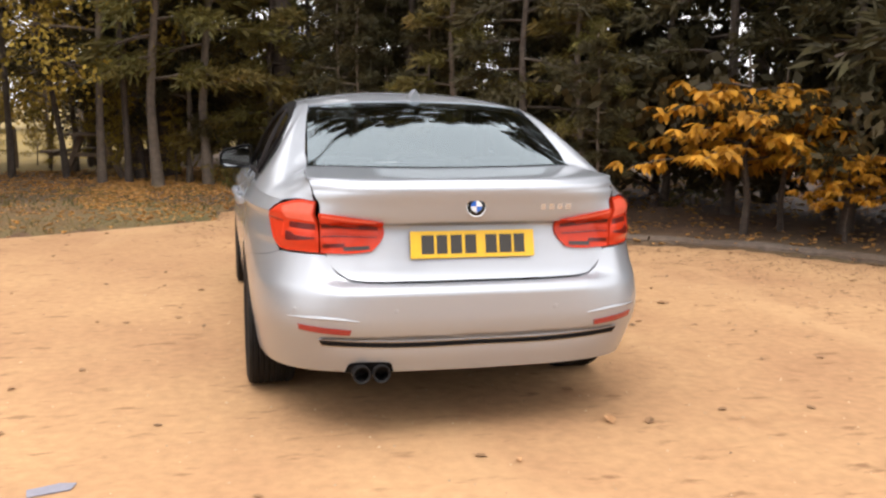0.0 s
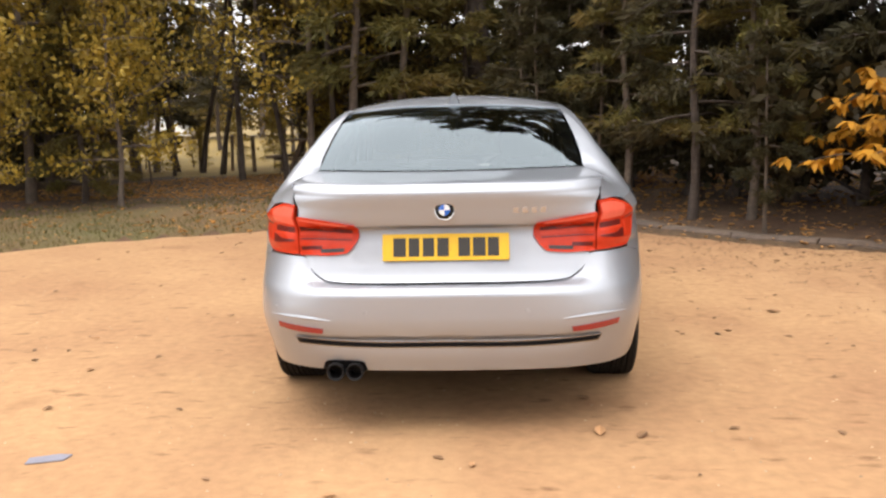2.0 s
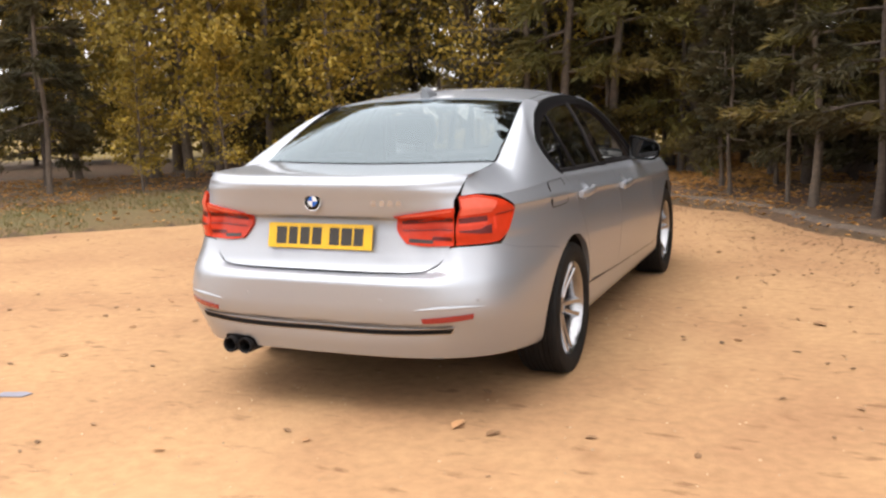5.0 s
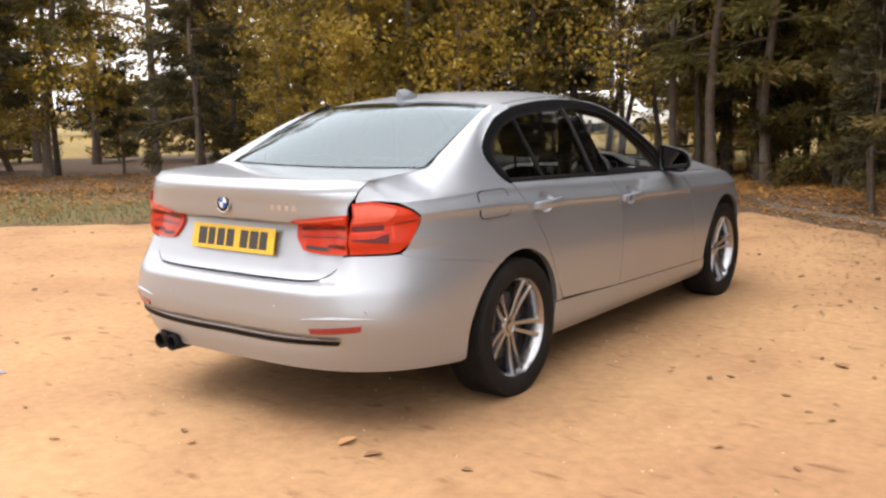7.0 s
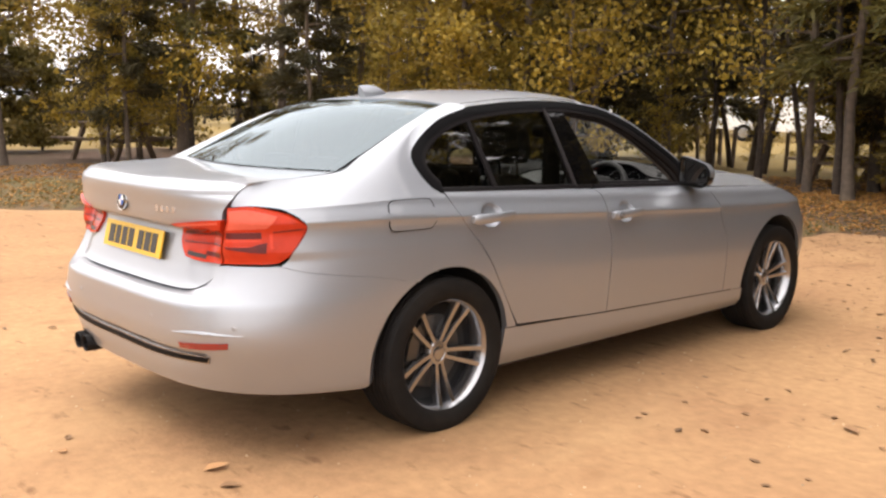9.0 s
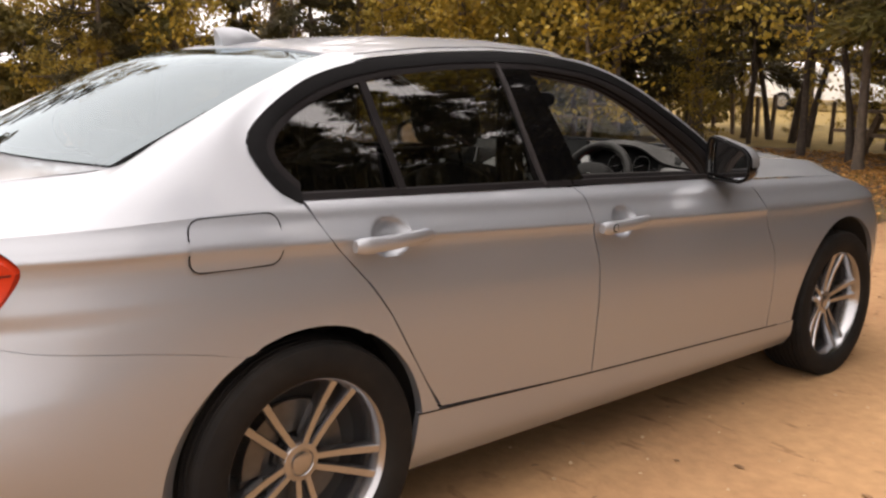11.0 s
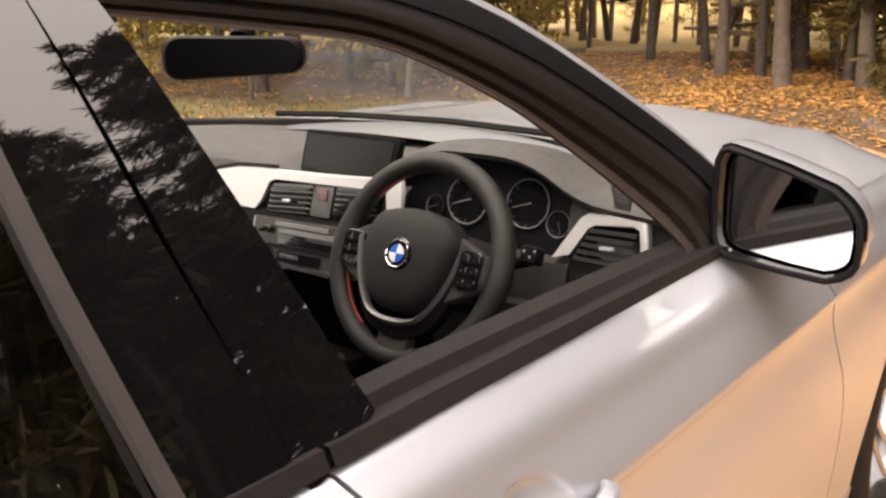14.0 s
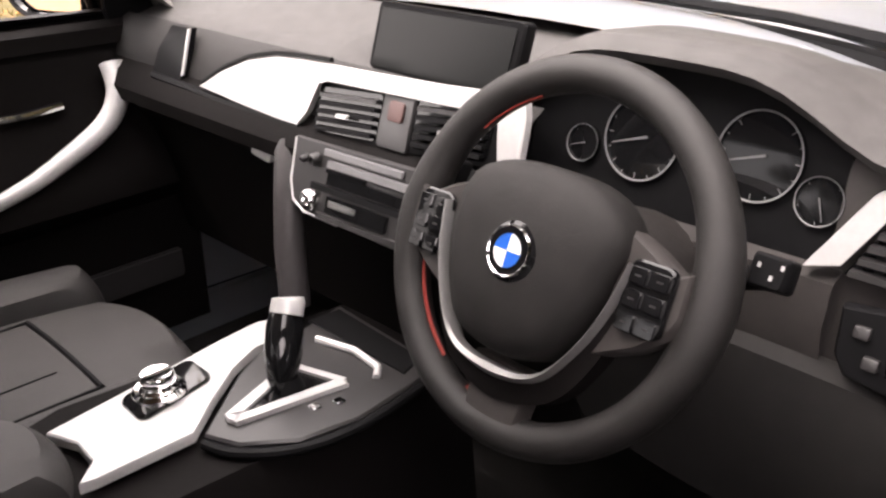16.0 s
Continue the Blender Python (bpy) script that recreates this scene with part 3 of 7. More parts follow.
for k, x, y, s, lean in ((9, -4.4, 12.3, 1.0, (0, 0)), (9, -3.5, 12.0, 0.9, (3, 6)), (5, -2.8, 10.8, 0.85, (0, -5)), (3, -1.95, 10.2, 1.0, (0, 0)), (4, -1.45, 10.9, 0.9, (0, 0)), (4, -2.5, 12.4, 0.9, (0, 3)),
                         (9, -5.3, 14.2, 1.0, (4, 9)), (9, -5.9, 14.8, 1.0, (3, 12)), (9, -6.6, 15.2, 0.95, (4, 14)), (4, -6.95, 15.0, 1.1, (0, 2)), (4, -8.4, 17.3, 1.1, (2, 8)), (8, -4.9, 7.9, 0.75, (0, 0)), (2, -5.7, 8.5, 0.5, (0, 0)), (11, -6.7, 7.5, 0.95, (0, 0)), (4, -8.7, 6.0, 0.8, (0, 0)), (0, -9.8, 7.0, 0.6, (0, 0)), (6, -8.8, 9.9, 1.0, (0, 0)), (6, -10.7, 11.6, 1.1, (0, 0)), (0, -9.9, 12.9, 1.0, (0, 0)), (1, -8.7, 13.4, 1.0, (0, 0)), (3, -7.6, 14.3, 1.1, (0, 0)), (11, -12.6, 4.4, 0.5, (0, 0)), (6, -14.4, 3.1, 1.0, (0, 0)), (10, -18.6, 4.4, 0.9, (0, 0)),
                         (6, -6.5, 12.6, 0.9, (0, 0)), (10, -9.6, 17.2, 0.9, (0, 0)), (9, -2.4, 10.9, 1.0, (0, 4)), (3, -1.2, 10.4, 0.95, (0, 0)), (1, -2.3, 12.0, 1.0, (0, 0)), (1, -3.5, 15.5, 1.1, (0, 0)), (2, -0.6, 11.7, 1.0, (0, 0)), (11, -1.7, 12.6, 0.7, (0, 0)), (9, -3.2, 14.2, 1.1, (0, 0)), (11, -13.0, 6.2, 0.9, (0, 0)), (8, -0.9, 13.8, 0.85, (0, 0)), (8, -2.9, 16.8, 0.95, (0, 0)), (8, 0.4, 14.8, 0.9, (0, 0)),
                         (10, -17.8, 8.2, 0.6, (0, 0)), (10, -16.4, 9.9, 0.4, (0, 0)), (10, -14.9, 11.6, 1.05, (0, 0)), (10, -13.4, 13.0, 0.95, (0, 0)), (10, -12.0, 14.4, 1.0, (0, 0)), (10, -10.6, 15.6, 0.9, (0, 0)), (10, -19.2, 5.6, 0.6, (0, 0)), (10, -20, 3.0, 0.6, (0, 0)),
                         (5, -6.6, 8.7, 0.95, (0, 0)), (5, -6.1, 9.9, 0.95, (0, 0)), (5, -8.2, 8.6, 0.95, (0, 0)), (6, -9.2, 8.9, 1.0, (0, 0)), (0, -7.2, 10.6, 1.0, (0, 0)), (5, -9.9, 10.4, 1.1, (0, 0)),
                         (3, -12.7, 5.8, 1.0, (0, 4)), (4, -12.2, 7.1, 0.5, (0, 0)), (6, -11.5, 7.3, 0.95, (0, -3)), (8, -14.6, 5.9, 0.8, (0, 0)), (8, -14.1, 4.9, 0.9, (0, 0)),
                         (6, -17.1, 8.2, 1.0, (0, 0)), (4, -12.3, 4.6, 0.9, (0, 3)), (7, -10.4, 8.3, 1.0, (0, 0)), (6, -15.6, 8.8, 1.0, (0, 0)),
                         (1, -16.0, 2.2, 1.0, (0, 0)), (2, -17.5, 0.3, 1.0, (0, 0)), (7, -3.6, 13.9, 0.9, (0, 0)), (8, -2.2, 13.6, 0.75, (0, 0))):
    plant(k, x, y, s, lean)
random.seed(5)
for _ in range(16):
    a, r = radians(rnd(96, 172)), rnd(19, 34)
    x, y = r * math.cos(a), 2 + r * math.sin(a)
    if x < -9 and 100 < math.degrees(math.atan2(y, x)) < 128:
        continue
    plant(random.choice((0, 1, 2, 3, 5, 6, 7) if x > -15 else (3, 6, 7, 9)), x, y, rnd(0.85, 1.3))
for _ in range(6):
    a, r = radians(rnd(8, 92)), rnd(12, 24)
    plant(random.choice((0, 1, 2, 0)), 2 + r * math.cos(a), 2 + r * math.sin(a), rnd(0.8, 1.1))
# the far edge of the field
for k, x, y, s in ((5, -26, 33, 1.5), (6, -22.5, 38, 1.6), (7, -19, 41, 1.7), (6, -15, 42.5, 1.6), (5, -11, 41, 1.6), (6, -7, 40, 1.6), (7, -3.5, 38, 1.6), (6, -28, 27, 1.5), (6, -25, 6, 0.6), (5, -24, 10, 0.65), (6, -23, 14.5, 0.7), (7, -21, 19, 1.1), (6, -25, 2, 0.6)):
    plant(k, x, y, s)
# dense undergrowth that closes the view beyond the trunks
random.seed(17)
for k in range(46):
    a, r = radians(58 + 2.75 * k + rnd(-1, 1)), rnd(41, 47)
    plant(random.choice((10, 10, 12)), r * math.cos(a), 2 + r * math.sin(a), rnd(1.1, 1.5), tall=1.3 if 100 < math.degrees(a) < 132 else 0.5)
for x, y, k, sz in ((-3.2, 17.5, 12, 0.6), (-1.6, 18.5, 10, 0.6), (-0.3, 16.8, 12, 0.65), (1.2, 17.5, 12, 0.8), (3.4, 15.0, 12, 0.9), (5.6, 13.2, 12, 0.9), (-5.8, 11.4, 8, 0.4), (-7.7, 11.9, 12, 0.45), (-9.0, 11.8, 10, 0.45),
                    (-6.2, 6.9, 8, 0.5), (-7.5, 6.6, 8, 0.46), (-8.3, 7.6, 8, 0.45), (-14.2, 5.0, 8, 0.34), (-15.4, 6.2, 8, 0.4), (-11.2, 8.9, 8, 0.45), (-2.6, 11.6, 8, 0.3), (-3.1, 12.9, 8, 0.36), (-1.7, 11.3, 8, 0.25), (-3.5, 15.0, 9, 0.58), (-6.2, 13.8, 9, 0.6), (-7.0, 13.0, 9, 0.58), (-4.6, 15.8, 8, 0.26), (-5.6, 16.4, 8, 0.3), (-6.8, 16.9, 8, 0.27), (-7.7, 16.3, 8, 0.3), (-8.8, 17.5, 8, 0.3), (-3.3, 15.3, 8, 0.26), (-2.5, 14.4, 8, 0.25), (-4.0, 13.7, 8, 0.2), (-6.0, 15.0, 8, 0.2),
                    # thickets added at the right to block sky from the side panes' reflections
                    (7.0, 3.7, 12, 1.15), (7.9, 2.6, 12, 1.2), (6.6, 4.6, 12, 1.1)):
    plant(k, x, y, sz)
# pines and a thicket added for the panes to mirror, those behind the yard unseen
for k, x, y, s in ((1, -3.5, -10.5, 1.0), (0, 0.5, -12.5, 1.1), (2, -8, -11, 1.1), (2, 8.2, 2.2, 1.3), (12, 12.5, 3.0, 1.6), (13, 0.0, 10.8, 1.35), (13, 2.3, 10.6, 1.35), (13, 5.0, 10.4, 1.15), (13, 7.3, 8.6, 0.9), (13, 6.0, 11.2, 1.1), (13, 8.9, 6.5, 0.9), (13, 8.4, 4.4, 0.85), (13, -1.9, 12.4, 0.95), (13, 1.2, 12.6, 1.15), (1, 2.5, -15, 1.2), (0, -6, -15, 1.2)):
    plant(k, x, y, s)


def chestnut():
    """The low sweet chestnut: arched branches hung with long golden leaves in fans."""
    tree = group_of("sweet_chestnut", "young sweet chestnut with drooping golden autumn leaves", "tree")
    t, n = Shape(), Shape()
    stem = [(0, 0, -0.1), (0.03, -0.02, 0.6), (-0.02, 0.02, 1.3), (0.05, 0.0, 2.0), (0.02, 0.05, 3.0)]
    t.tube(stem, lambda q: 0.05 * (1 - 0.75 * q), 7)
    for b in range(20):
        h = 1.15 + 1.35 * (b / 20) ** 1.1
        ang = b * 2.4
        far = rnd(0.8, 1.3) * (1.0 if h < 1.7 else 0.8)
        d = Vector((math.cos(ang), math.sin(ang), 0.25))
        line = [Vector((0, 0, h)) + d * far * q + Vector((0, 0, 0.1 * q - 0.38 * far * q * q)) for q in (0, 0.25, 0.5, 0.75, 1)]
        t.tube(line, lambda q: 0.006 + 0.014 * (1 - q), 4, caps=False)
        for c in range(13):
            q = 0.3 + 0.7 * c / 12
            seg = min(3, int(q * 3.99))
            at = line[seg].lerp(line[seg + 1], q * 4 - seg) + Vector((rnd(-0.14, 0.14), rnd(-0.14, 0.14), rnd(-0.06, 0.08)))
            for _ in range(6):
                a2 = rnd(0, 6.28)
                dd = Vector((math.cos(a2) * 0.75 + d.x * 0.5, math.sin(a2) * 0.75 + d.y * 0.5, rnd(-1.0, -0.1))).normalized()
                ln = rnd(0.12, 0.21)
                w = dd.cross(Vector((rnd(-0.4, 0.4), rnd(-0.4, 0.4), 1))).normalized() * ln * 0.2
                bow = Vector((0, 0, 0.02))
                n.add([at, at + dd * ln * 0.35 + w + bow, at + dd * ln * 0.7 + w * 0.8, at + dd * ln - bow * 2, at + dd * ln * 0.7 - w * 0.8, at + dd * ln * 0.35 - w + bow], [(0, 1, 2, 3, 4, 5)])
    t.out("trunk", BARK, tree)
    n.out("crown", LEAF_CHESTNUT, tree, smooth=False)
    return tree


random.seed(21)
ch = chestnut()
ch.matrix_basis = pose(4.38, 4.2, 0.03, 0, 0, 30)
ch.scale = (0.95, 0.95, 0.645)
c3 = copy_thing(ch, pose(4.9, 4.3, 0.03, 0, 0, 140))
c3.scale = (0.8, 0.8, 0.6)
c2 = copy_thing(ch, pose(5.0, 3.35, 0.05, 0, 0, 200))
c2.scale = (0.5, 0.5, 0.36)


# ---- the car: surfaces ----
# x to the car's right, y ahead from the rear axle, z up
crease = smooth_table([(-1, 0.915), (-0.3, 0.912), (0.03, 0.898), (0.44, 0.88), (1.04, 0.85), (2.1, 0.805), (3.4, 0.77)])
low_side = smooth_table([(0.16, 0.78), (0.2, 0.825), (0.26, 0.862), (0.36, 0.874), (0.50, 0.889), (0.58, 0.893), (0.65, 0.8915), (0.70, 0.887), (0.735, 0.8815), (0.755, 0.8792), (0.77, 0.8787)])
top_side = smooth_table([(-0.03, 0.8787), (-0.014, 0.8805), (0, 0.885), (0.015, 0.878), (0.055, 0.854), (0.075, 0.845), (0.087, 0.836), (0.10, 0.817), (0.112, 0.797), (0.125, 0.775)])
cabin_side = smooth_table([(0.955, 0.795), (1.0, 0.776), (1.1, 0.737), (1.2, 0.692), (1.3, 0.635), (1.36, 0.59), (1.40, 0.545)])
rear_line = smooth_table([(0.18, -0.90), (0.24, -0.955), (0.30, -0.985), (0.385, -1.006), (0.43, -1.004), (0.442, -1.024), (0.52, -1.036), (0.60, -1.037), (0.612, -1.036), (0.622, -1.030), (0.645, -1.003),
                          (0.656, -0.974), (0.72, -0.945), (0.80, -0.922), (0.868, -0.905), (0.878, -0.925), (0.886, -0.962), (0.90, -0.968), (0.95, -0.978), (1.018, -0.990), (1.027, -0.988), (1.056, -0.954), (1.08, -0.93)])
corner_line = smooth_table([(0.18, -0.90), (0.24, -0.955), (0.30, -0.985), (0.40, -1.010), (0.52, -1.036), (0.60, -1.037), (0.62, -1.034), (0.645, -1.021), (0.755, -0.974), (0.775, -0.968), (0.81, -0.984), (0.90, -0.976),
                            (0.95, -0.978), (0.99, -0.985), (1.027, -0.988), (1.056, -0.956), (1.08, -0.93)])
front_line = smooth_table([(0.18, 3.45), (0.3, 3.55), (0.5, 3.586), (0.65, 3.57), (0.75, 3.5), (0.9, 3.3)])
REAR_C, FRONT_C = 0.4, 2.4


def rear_end(z, share):
    """How far back the body reaches: the boot's steps fade out towards the corners."""
    t = max(0.0, min(1.0, (share - 0.60) / 0.14))
    return lerp(rear_line(z), corner_line(z), t * t * (3 - 2 * t))


def half_width(y, z):
    c = crease(y)
    if z < c - 0.03:
        s = 0.77 / (c - 0.03)
        return low_side(z * s if z > 0.5 else z * (1 + (z / 0.5) * (s - 1)))
    # along the doors the shoulder rolls over right up to the window
    door = max(0.0, min(1.0, (y - 0.35) / 0.5)) * max(0.0, min(1.0, (2.6 - y) / 0.4))
    top = lerp(0.10, 0.111, door)
    high = lerp(0.10, belt(y) - c, door)
    if z < c + high:
        w = top_side((z - c) * (1 if z < c else top / high))
    else:
        edge = top_side(top)
        fade = lerp(0.20, 0.03, max(0.0, min(1.0, (y - 0.95) / 0.2)))
        w = cabin_side(z) + (edge - cabin_side(c + high)) * max(0.0, 1 - (z - c - high) / fade)
    if y < -0.3 and z > 0.93:
        w = lerp(w, max(w, 0.845 - (z - 0.93) * 0.3), min(1, (-0.3 - y) / 0.3))
    return w


def arc_table():
    """The outline of the body seen from above, by the length along it: (length, share of half width, share of the way to the end)."""
    rows, run, last = [], 0.0, None
    for k in range(601):
        th = math.pi / 2 * (0.5 - 0.5 * math.cos(math.pi * k / 600))
        x, c = math.sqrt(max(0, math.sin(th))), math.sqrt(max(0, math.cos(th)))
        p = (0.88 * x, -1.4 * c)
        if last:
            run += math.hypot(p[0] - last[0], p[1] - last[1])
        rows.append((run, x, c))
        last = p
    return rows


ARC = arc_table()
ARC_END = ARC[-1][0]
ARC_X, ARC_C, ARC_S = [r[1] for r in ARC], [r[2] for r in ARC], [r[0] for r in ARC]


def ax(x, z):
    """The unrolled coordinate of a point of the rear at half width x."""
    y = -0.9
    return (float(np.interp(x / half_width(y, z), ARC_X, ARC_S)), z)


def ay(y, z):
    """The unrolled coordinate of a point of the side at y."""
    if y >= REAR_C:
        return (ARC_END + y - REAR_C, z)
    c = (REAR_C - y) / (REAR_C - corner_line(z))
    return (float(np.interp(-c, [-q for q in ARC_C], ARC_S)), z)


def skin(a, z, lift=0.0):
    """The body's surface at an unrolled coordinate and height."""
    if a > ARC_END:
        y = REAR_C + a - ARC_END
        f = 1.0
        if y > FRONT_C:
            u = min(1.0, (y - FRONT_C) / (front_line(z) - FRONT_C))
            f = (1 - u ** 3.5) ** (1 / 3.5) if u < 1 else 0.0
        w = half_width(y, z)
        return Vector((w * f + lift, y, z))
    xs, cs = float(np.interp(a, ARC_S, ARC_X)), float(np.interp(a, ARC_S, ARC_C))
    y = REAR_C - (REAR_C - rear_end(z, xs)) * cs
    d = Vector((xs ** 3, -cs ** 3, 0)).normalized()
    bulge = 0.036 * math.exp(-((z - 0.48) / 0.17) ** 2) * (xs * cs / 0.707) ** 4
    return Vector((half_width(y, z) * xs * (1 + bulge), REAR_C + (y - REAR_C) * (1 + bulge), z)) + d * lift


def inward(p):
    """The way into the body from a point of its skin."""
    return Vector((-p.x * 0.9, 0.6 - p.y if p.y < 0 else 0, 0)).normalized()


def patch(bottom, right, top, left, nu, nv, lift=0.0):
    flat = coons([(*p, 0) for p in bottom], [(*p, 0) for p in right], [(*p, 0) for p in top], [(*p, 0) for p in left], nu, nv)
    return [[skin(p.x, p.y, lift) for p in row] for row in flat]


def panel(name, material, parent, rows, label="", both=False, depth=0.02):
    """One body panel (right side, or both halves in one mesh)."""
    s = skirted(Shape(), rows, depth, inward, (0, 1, 2) if both else (0, 1, 2, 3))
    if both:
        s.mirror()
    return s.out(name, material, parent, label)


def pair(name, material, parent, rows, label="", depth=0.02):
    """The same panel on both sides: two parts."""
    r = panel(name, material, parent, rows, label, depth=depth)
    l = skirted(Shape(), rows, depth, inward)
    l.v = [Vector((-p.x, p.y, p.z)) for p in l.v]
    return r, l.flipped().out(name, material, parent if not isinstance(parent, tuple) else parent[1], label)


def belt(y):
    return 0.994 - 0.0335 * y


# roof
def roof_edge(y):
    """Half width and height of the roof's edge."""
    z = float(np.interp(y, [0.30, 0.37, 0.62, 0.88, 1.08, 1.30, 1.5], [1.332, 1.345, 1.367, 1.378, 1.373, 1.346, 1.285]))
    return half_width(y, z) - 0.004, z


roof_mid = smooth_table([(0.2, 1.372), (0.35, 1.394), (0.5, 1.411), (0.8, 1.428), (1.1, 1.432), (1.3, 1.424), (1.5, 1.398)])


def roof_point(x, y):
    xe, ze = roof_edge(y)
    u = min(1.0, abs(x) / xe)
    return Vector((x, y, ze + (roof_mid(y) - ze) * (1 - u ** 2.3)))


car = tagged(new("saloon_car"), "silver four-door saloon car parked on the gravel, driver's window open", "car")

ARCH_R, ARCH_Z = 0.374, 0.322


FRONT_Y = 2.764


def arch(cy, a0, a1, n=9, r=ARCH_R):
    """Points of a wheel arch as seen from the side, from angle a0 to a1 (90: top)."""
    return [(cy + r * math.cos(radians(lerp(a0, a1, k / (n - 1)))), ARCH_Z + r * math.sin(radians(lerp(a0, a1, k / (n - 1))))) for k in range(n)]


def build_body():
    # rear bumper
    seam = [ay(-0.735, 0.757), ay(-0.62, 0.727), ay(-0.42, 0.700), ay(-0.28, 0.675), ay(*arch(-0.01, 118, 118, 2)[0])]
    top = [ax(0, 0.645), ax(0.2, 0.645), ax(0.42, 0.648), ax(0.50, 0.658), ax(0.555, 0.69), ax(0.585, 0.745), ax(0.62, 0.757), ax(0.74, 0.757)] + seam
    rim = [ay(y, z) for y, z in arch(-0.01, 190, 118)]
    bottom = [ax(0, 0.285), ax(0.3, 0.287), ax(0.6, 0.285), ay(-0.62, 0.265), ay(-0.42, 0.25), rim[0]]
    rows = patch(bottom, rim, top, [ax(0, 0.285), ax(0, 0.645)], 96, 48)
    bumper = panel("rear_bumper", PAINT, car, rows, both=True, depth=0.05)
    # black strip with its chrome line, reflectors and their hollows
    def band(z0, z1, x1, lift, name, m, parent, label=""):
        r = patch([ax(0, z0), ax(0.3, z0), ax(x1, z0 + 0.012)], [ax(x1, z0 + 0.012), ax(x1 + 0.012, z1 + 0.012)], [ax(0, z1), ax(0.3, z1), ax(x1 + 0.012, z1 + 0.012)], [ax(0, z0), ax(0, z1)], 40, 4, lift)
        return panel(name, m, parent, r, label, both=True, depth=0.015)
    band(0.3905, 0.4185, 0.605, 0.006, "strip_frame", ALLOY, bumper, "bright silver edging round the strip")
    band(0.395, 0.4135, 0.60, 0.0085, "bumper_strip", BLACK_SATIN, bumper, "black bumper strip")
    # grey band drawn for the shadow under the bumper's ledge
    band(0.4235, 0.428, 0.60, 0.003, "strip_shadow_line", STEEL, bumper, "thin grey band painted as the shadow line over the strip")
    for side in (1, -1):
        r = patch([ax(0.505, 0.452), ax(0.60, 0.458), ax(0.68, 0.468)], [ax(0.68, 0.468), ax(0.685, 0.492)], [ax(0.50, 0.474), ax(0.60, 0.484), ax(0.685, 0.492)], [ax(0.505, 0.452), ax(0.50, 0.474)], 14, 4, 0.005)
        s = skirted(Shape(), r, 0.02, inward)
        if side < 0:
            s.v = [Vector((-p.x, p.y, p.z)) for p in s.v]
            s.flipped()
        s.out("reflector", REFLECTOR, bumper, "narrow red reflector")
        # raised brow over the reflector
        brow = [skin(*ax(lerp(0.47, 0.72, k / 12), 0.508 + 0.012 * math.sin(k / 12 * 2.4)), 0.0) for k in range(13)]
        b = Shape().tube([Vector((p.x * side, p.y, p.z)) for p in brow], lambda t: 0.002 + 0.006 * math.sin(math.pi * t), 8)
        b.out("bumper_brow", PAINT, bumper)
        for x in (0.33, 0.70):
            p = skin(*ax(x, 0.545), 0.001)
            m = look(Vector((p.x * side, p.y, p.z)), (p.x * side * 1.5, p.y - 1 if x < 0.5 else p.y - 0.5, p.z))
            Shape().lathe([(0.0, 0.0006), (0.008, 0.0005), (0.009, -0.0005), (0.009, -0.01)], m @ pose(0, 0, 0, 180, 0, 0), 16).out("parking_sensor", PAINT, bumper)
    # boot lid: rear face and deck
    side_edge = [ax(0.505, 0.665), ax(0.558, 0.70), ax(0.588, 0.752), ax(0.603, 0.83), ax(0.613, 0.935), ax(0.628, 0.985), ax(0.640, 1.022), ax(0.646, 1.048)]
    low = [ax(0, 0.655), ax(0.25, 0.655), ax(0.44, 0.657), ax(0.505, 0.665)]
    lip = [ax(0, 1.056), ax(0.25, 1.055), ax(0.45, 1.052), ax(0.646, 1.048)]
    face = patch(low, side_edge, lip, [ax(0, 0.655), ax(0, 0.75), ax(0, 0.85), ax(0, 0.9), ax(0, 1.056)], 48, 84)
    lip_line = face[-1]
    base = [(0, -0.455, 1.073), (0.3, -0.435, 1.075), (0.5, -0.40, 1.078), (0.615, -0.37, 1.078)]
    edge = [tuple(lip_line[-1]), (0.653, -0.78, 1.058), (0.645, -0.6, 1.067), (0.615, -0.37, 1.078)]
    deck = coons([tuple(p) for p in lip_line], edge, base, [tuple(lip_line[0]), (0, -0.88, 1.061), (0, -0.75, 1.066), (0, -0.455, 1.073)], 48, 24)
    s = skirted(Shape(), face, 0.025, inward, (0, 1))
    s.grid(deck)
    s.grid([[p + Vector((0, 0, -0.02)) for p in [r[-1] for r in deck]], [r[-1] for r in deck]])
    s.mirror()
    lid = s.out("boot_lid", PAINT, car)
    return bumper, lid, deck, lip_line


bumper, lid, deck, lip_line = build_body()


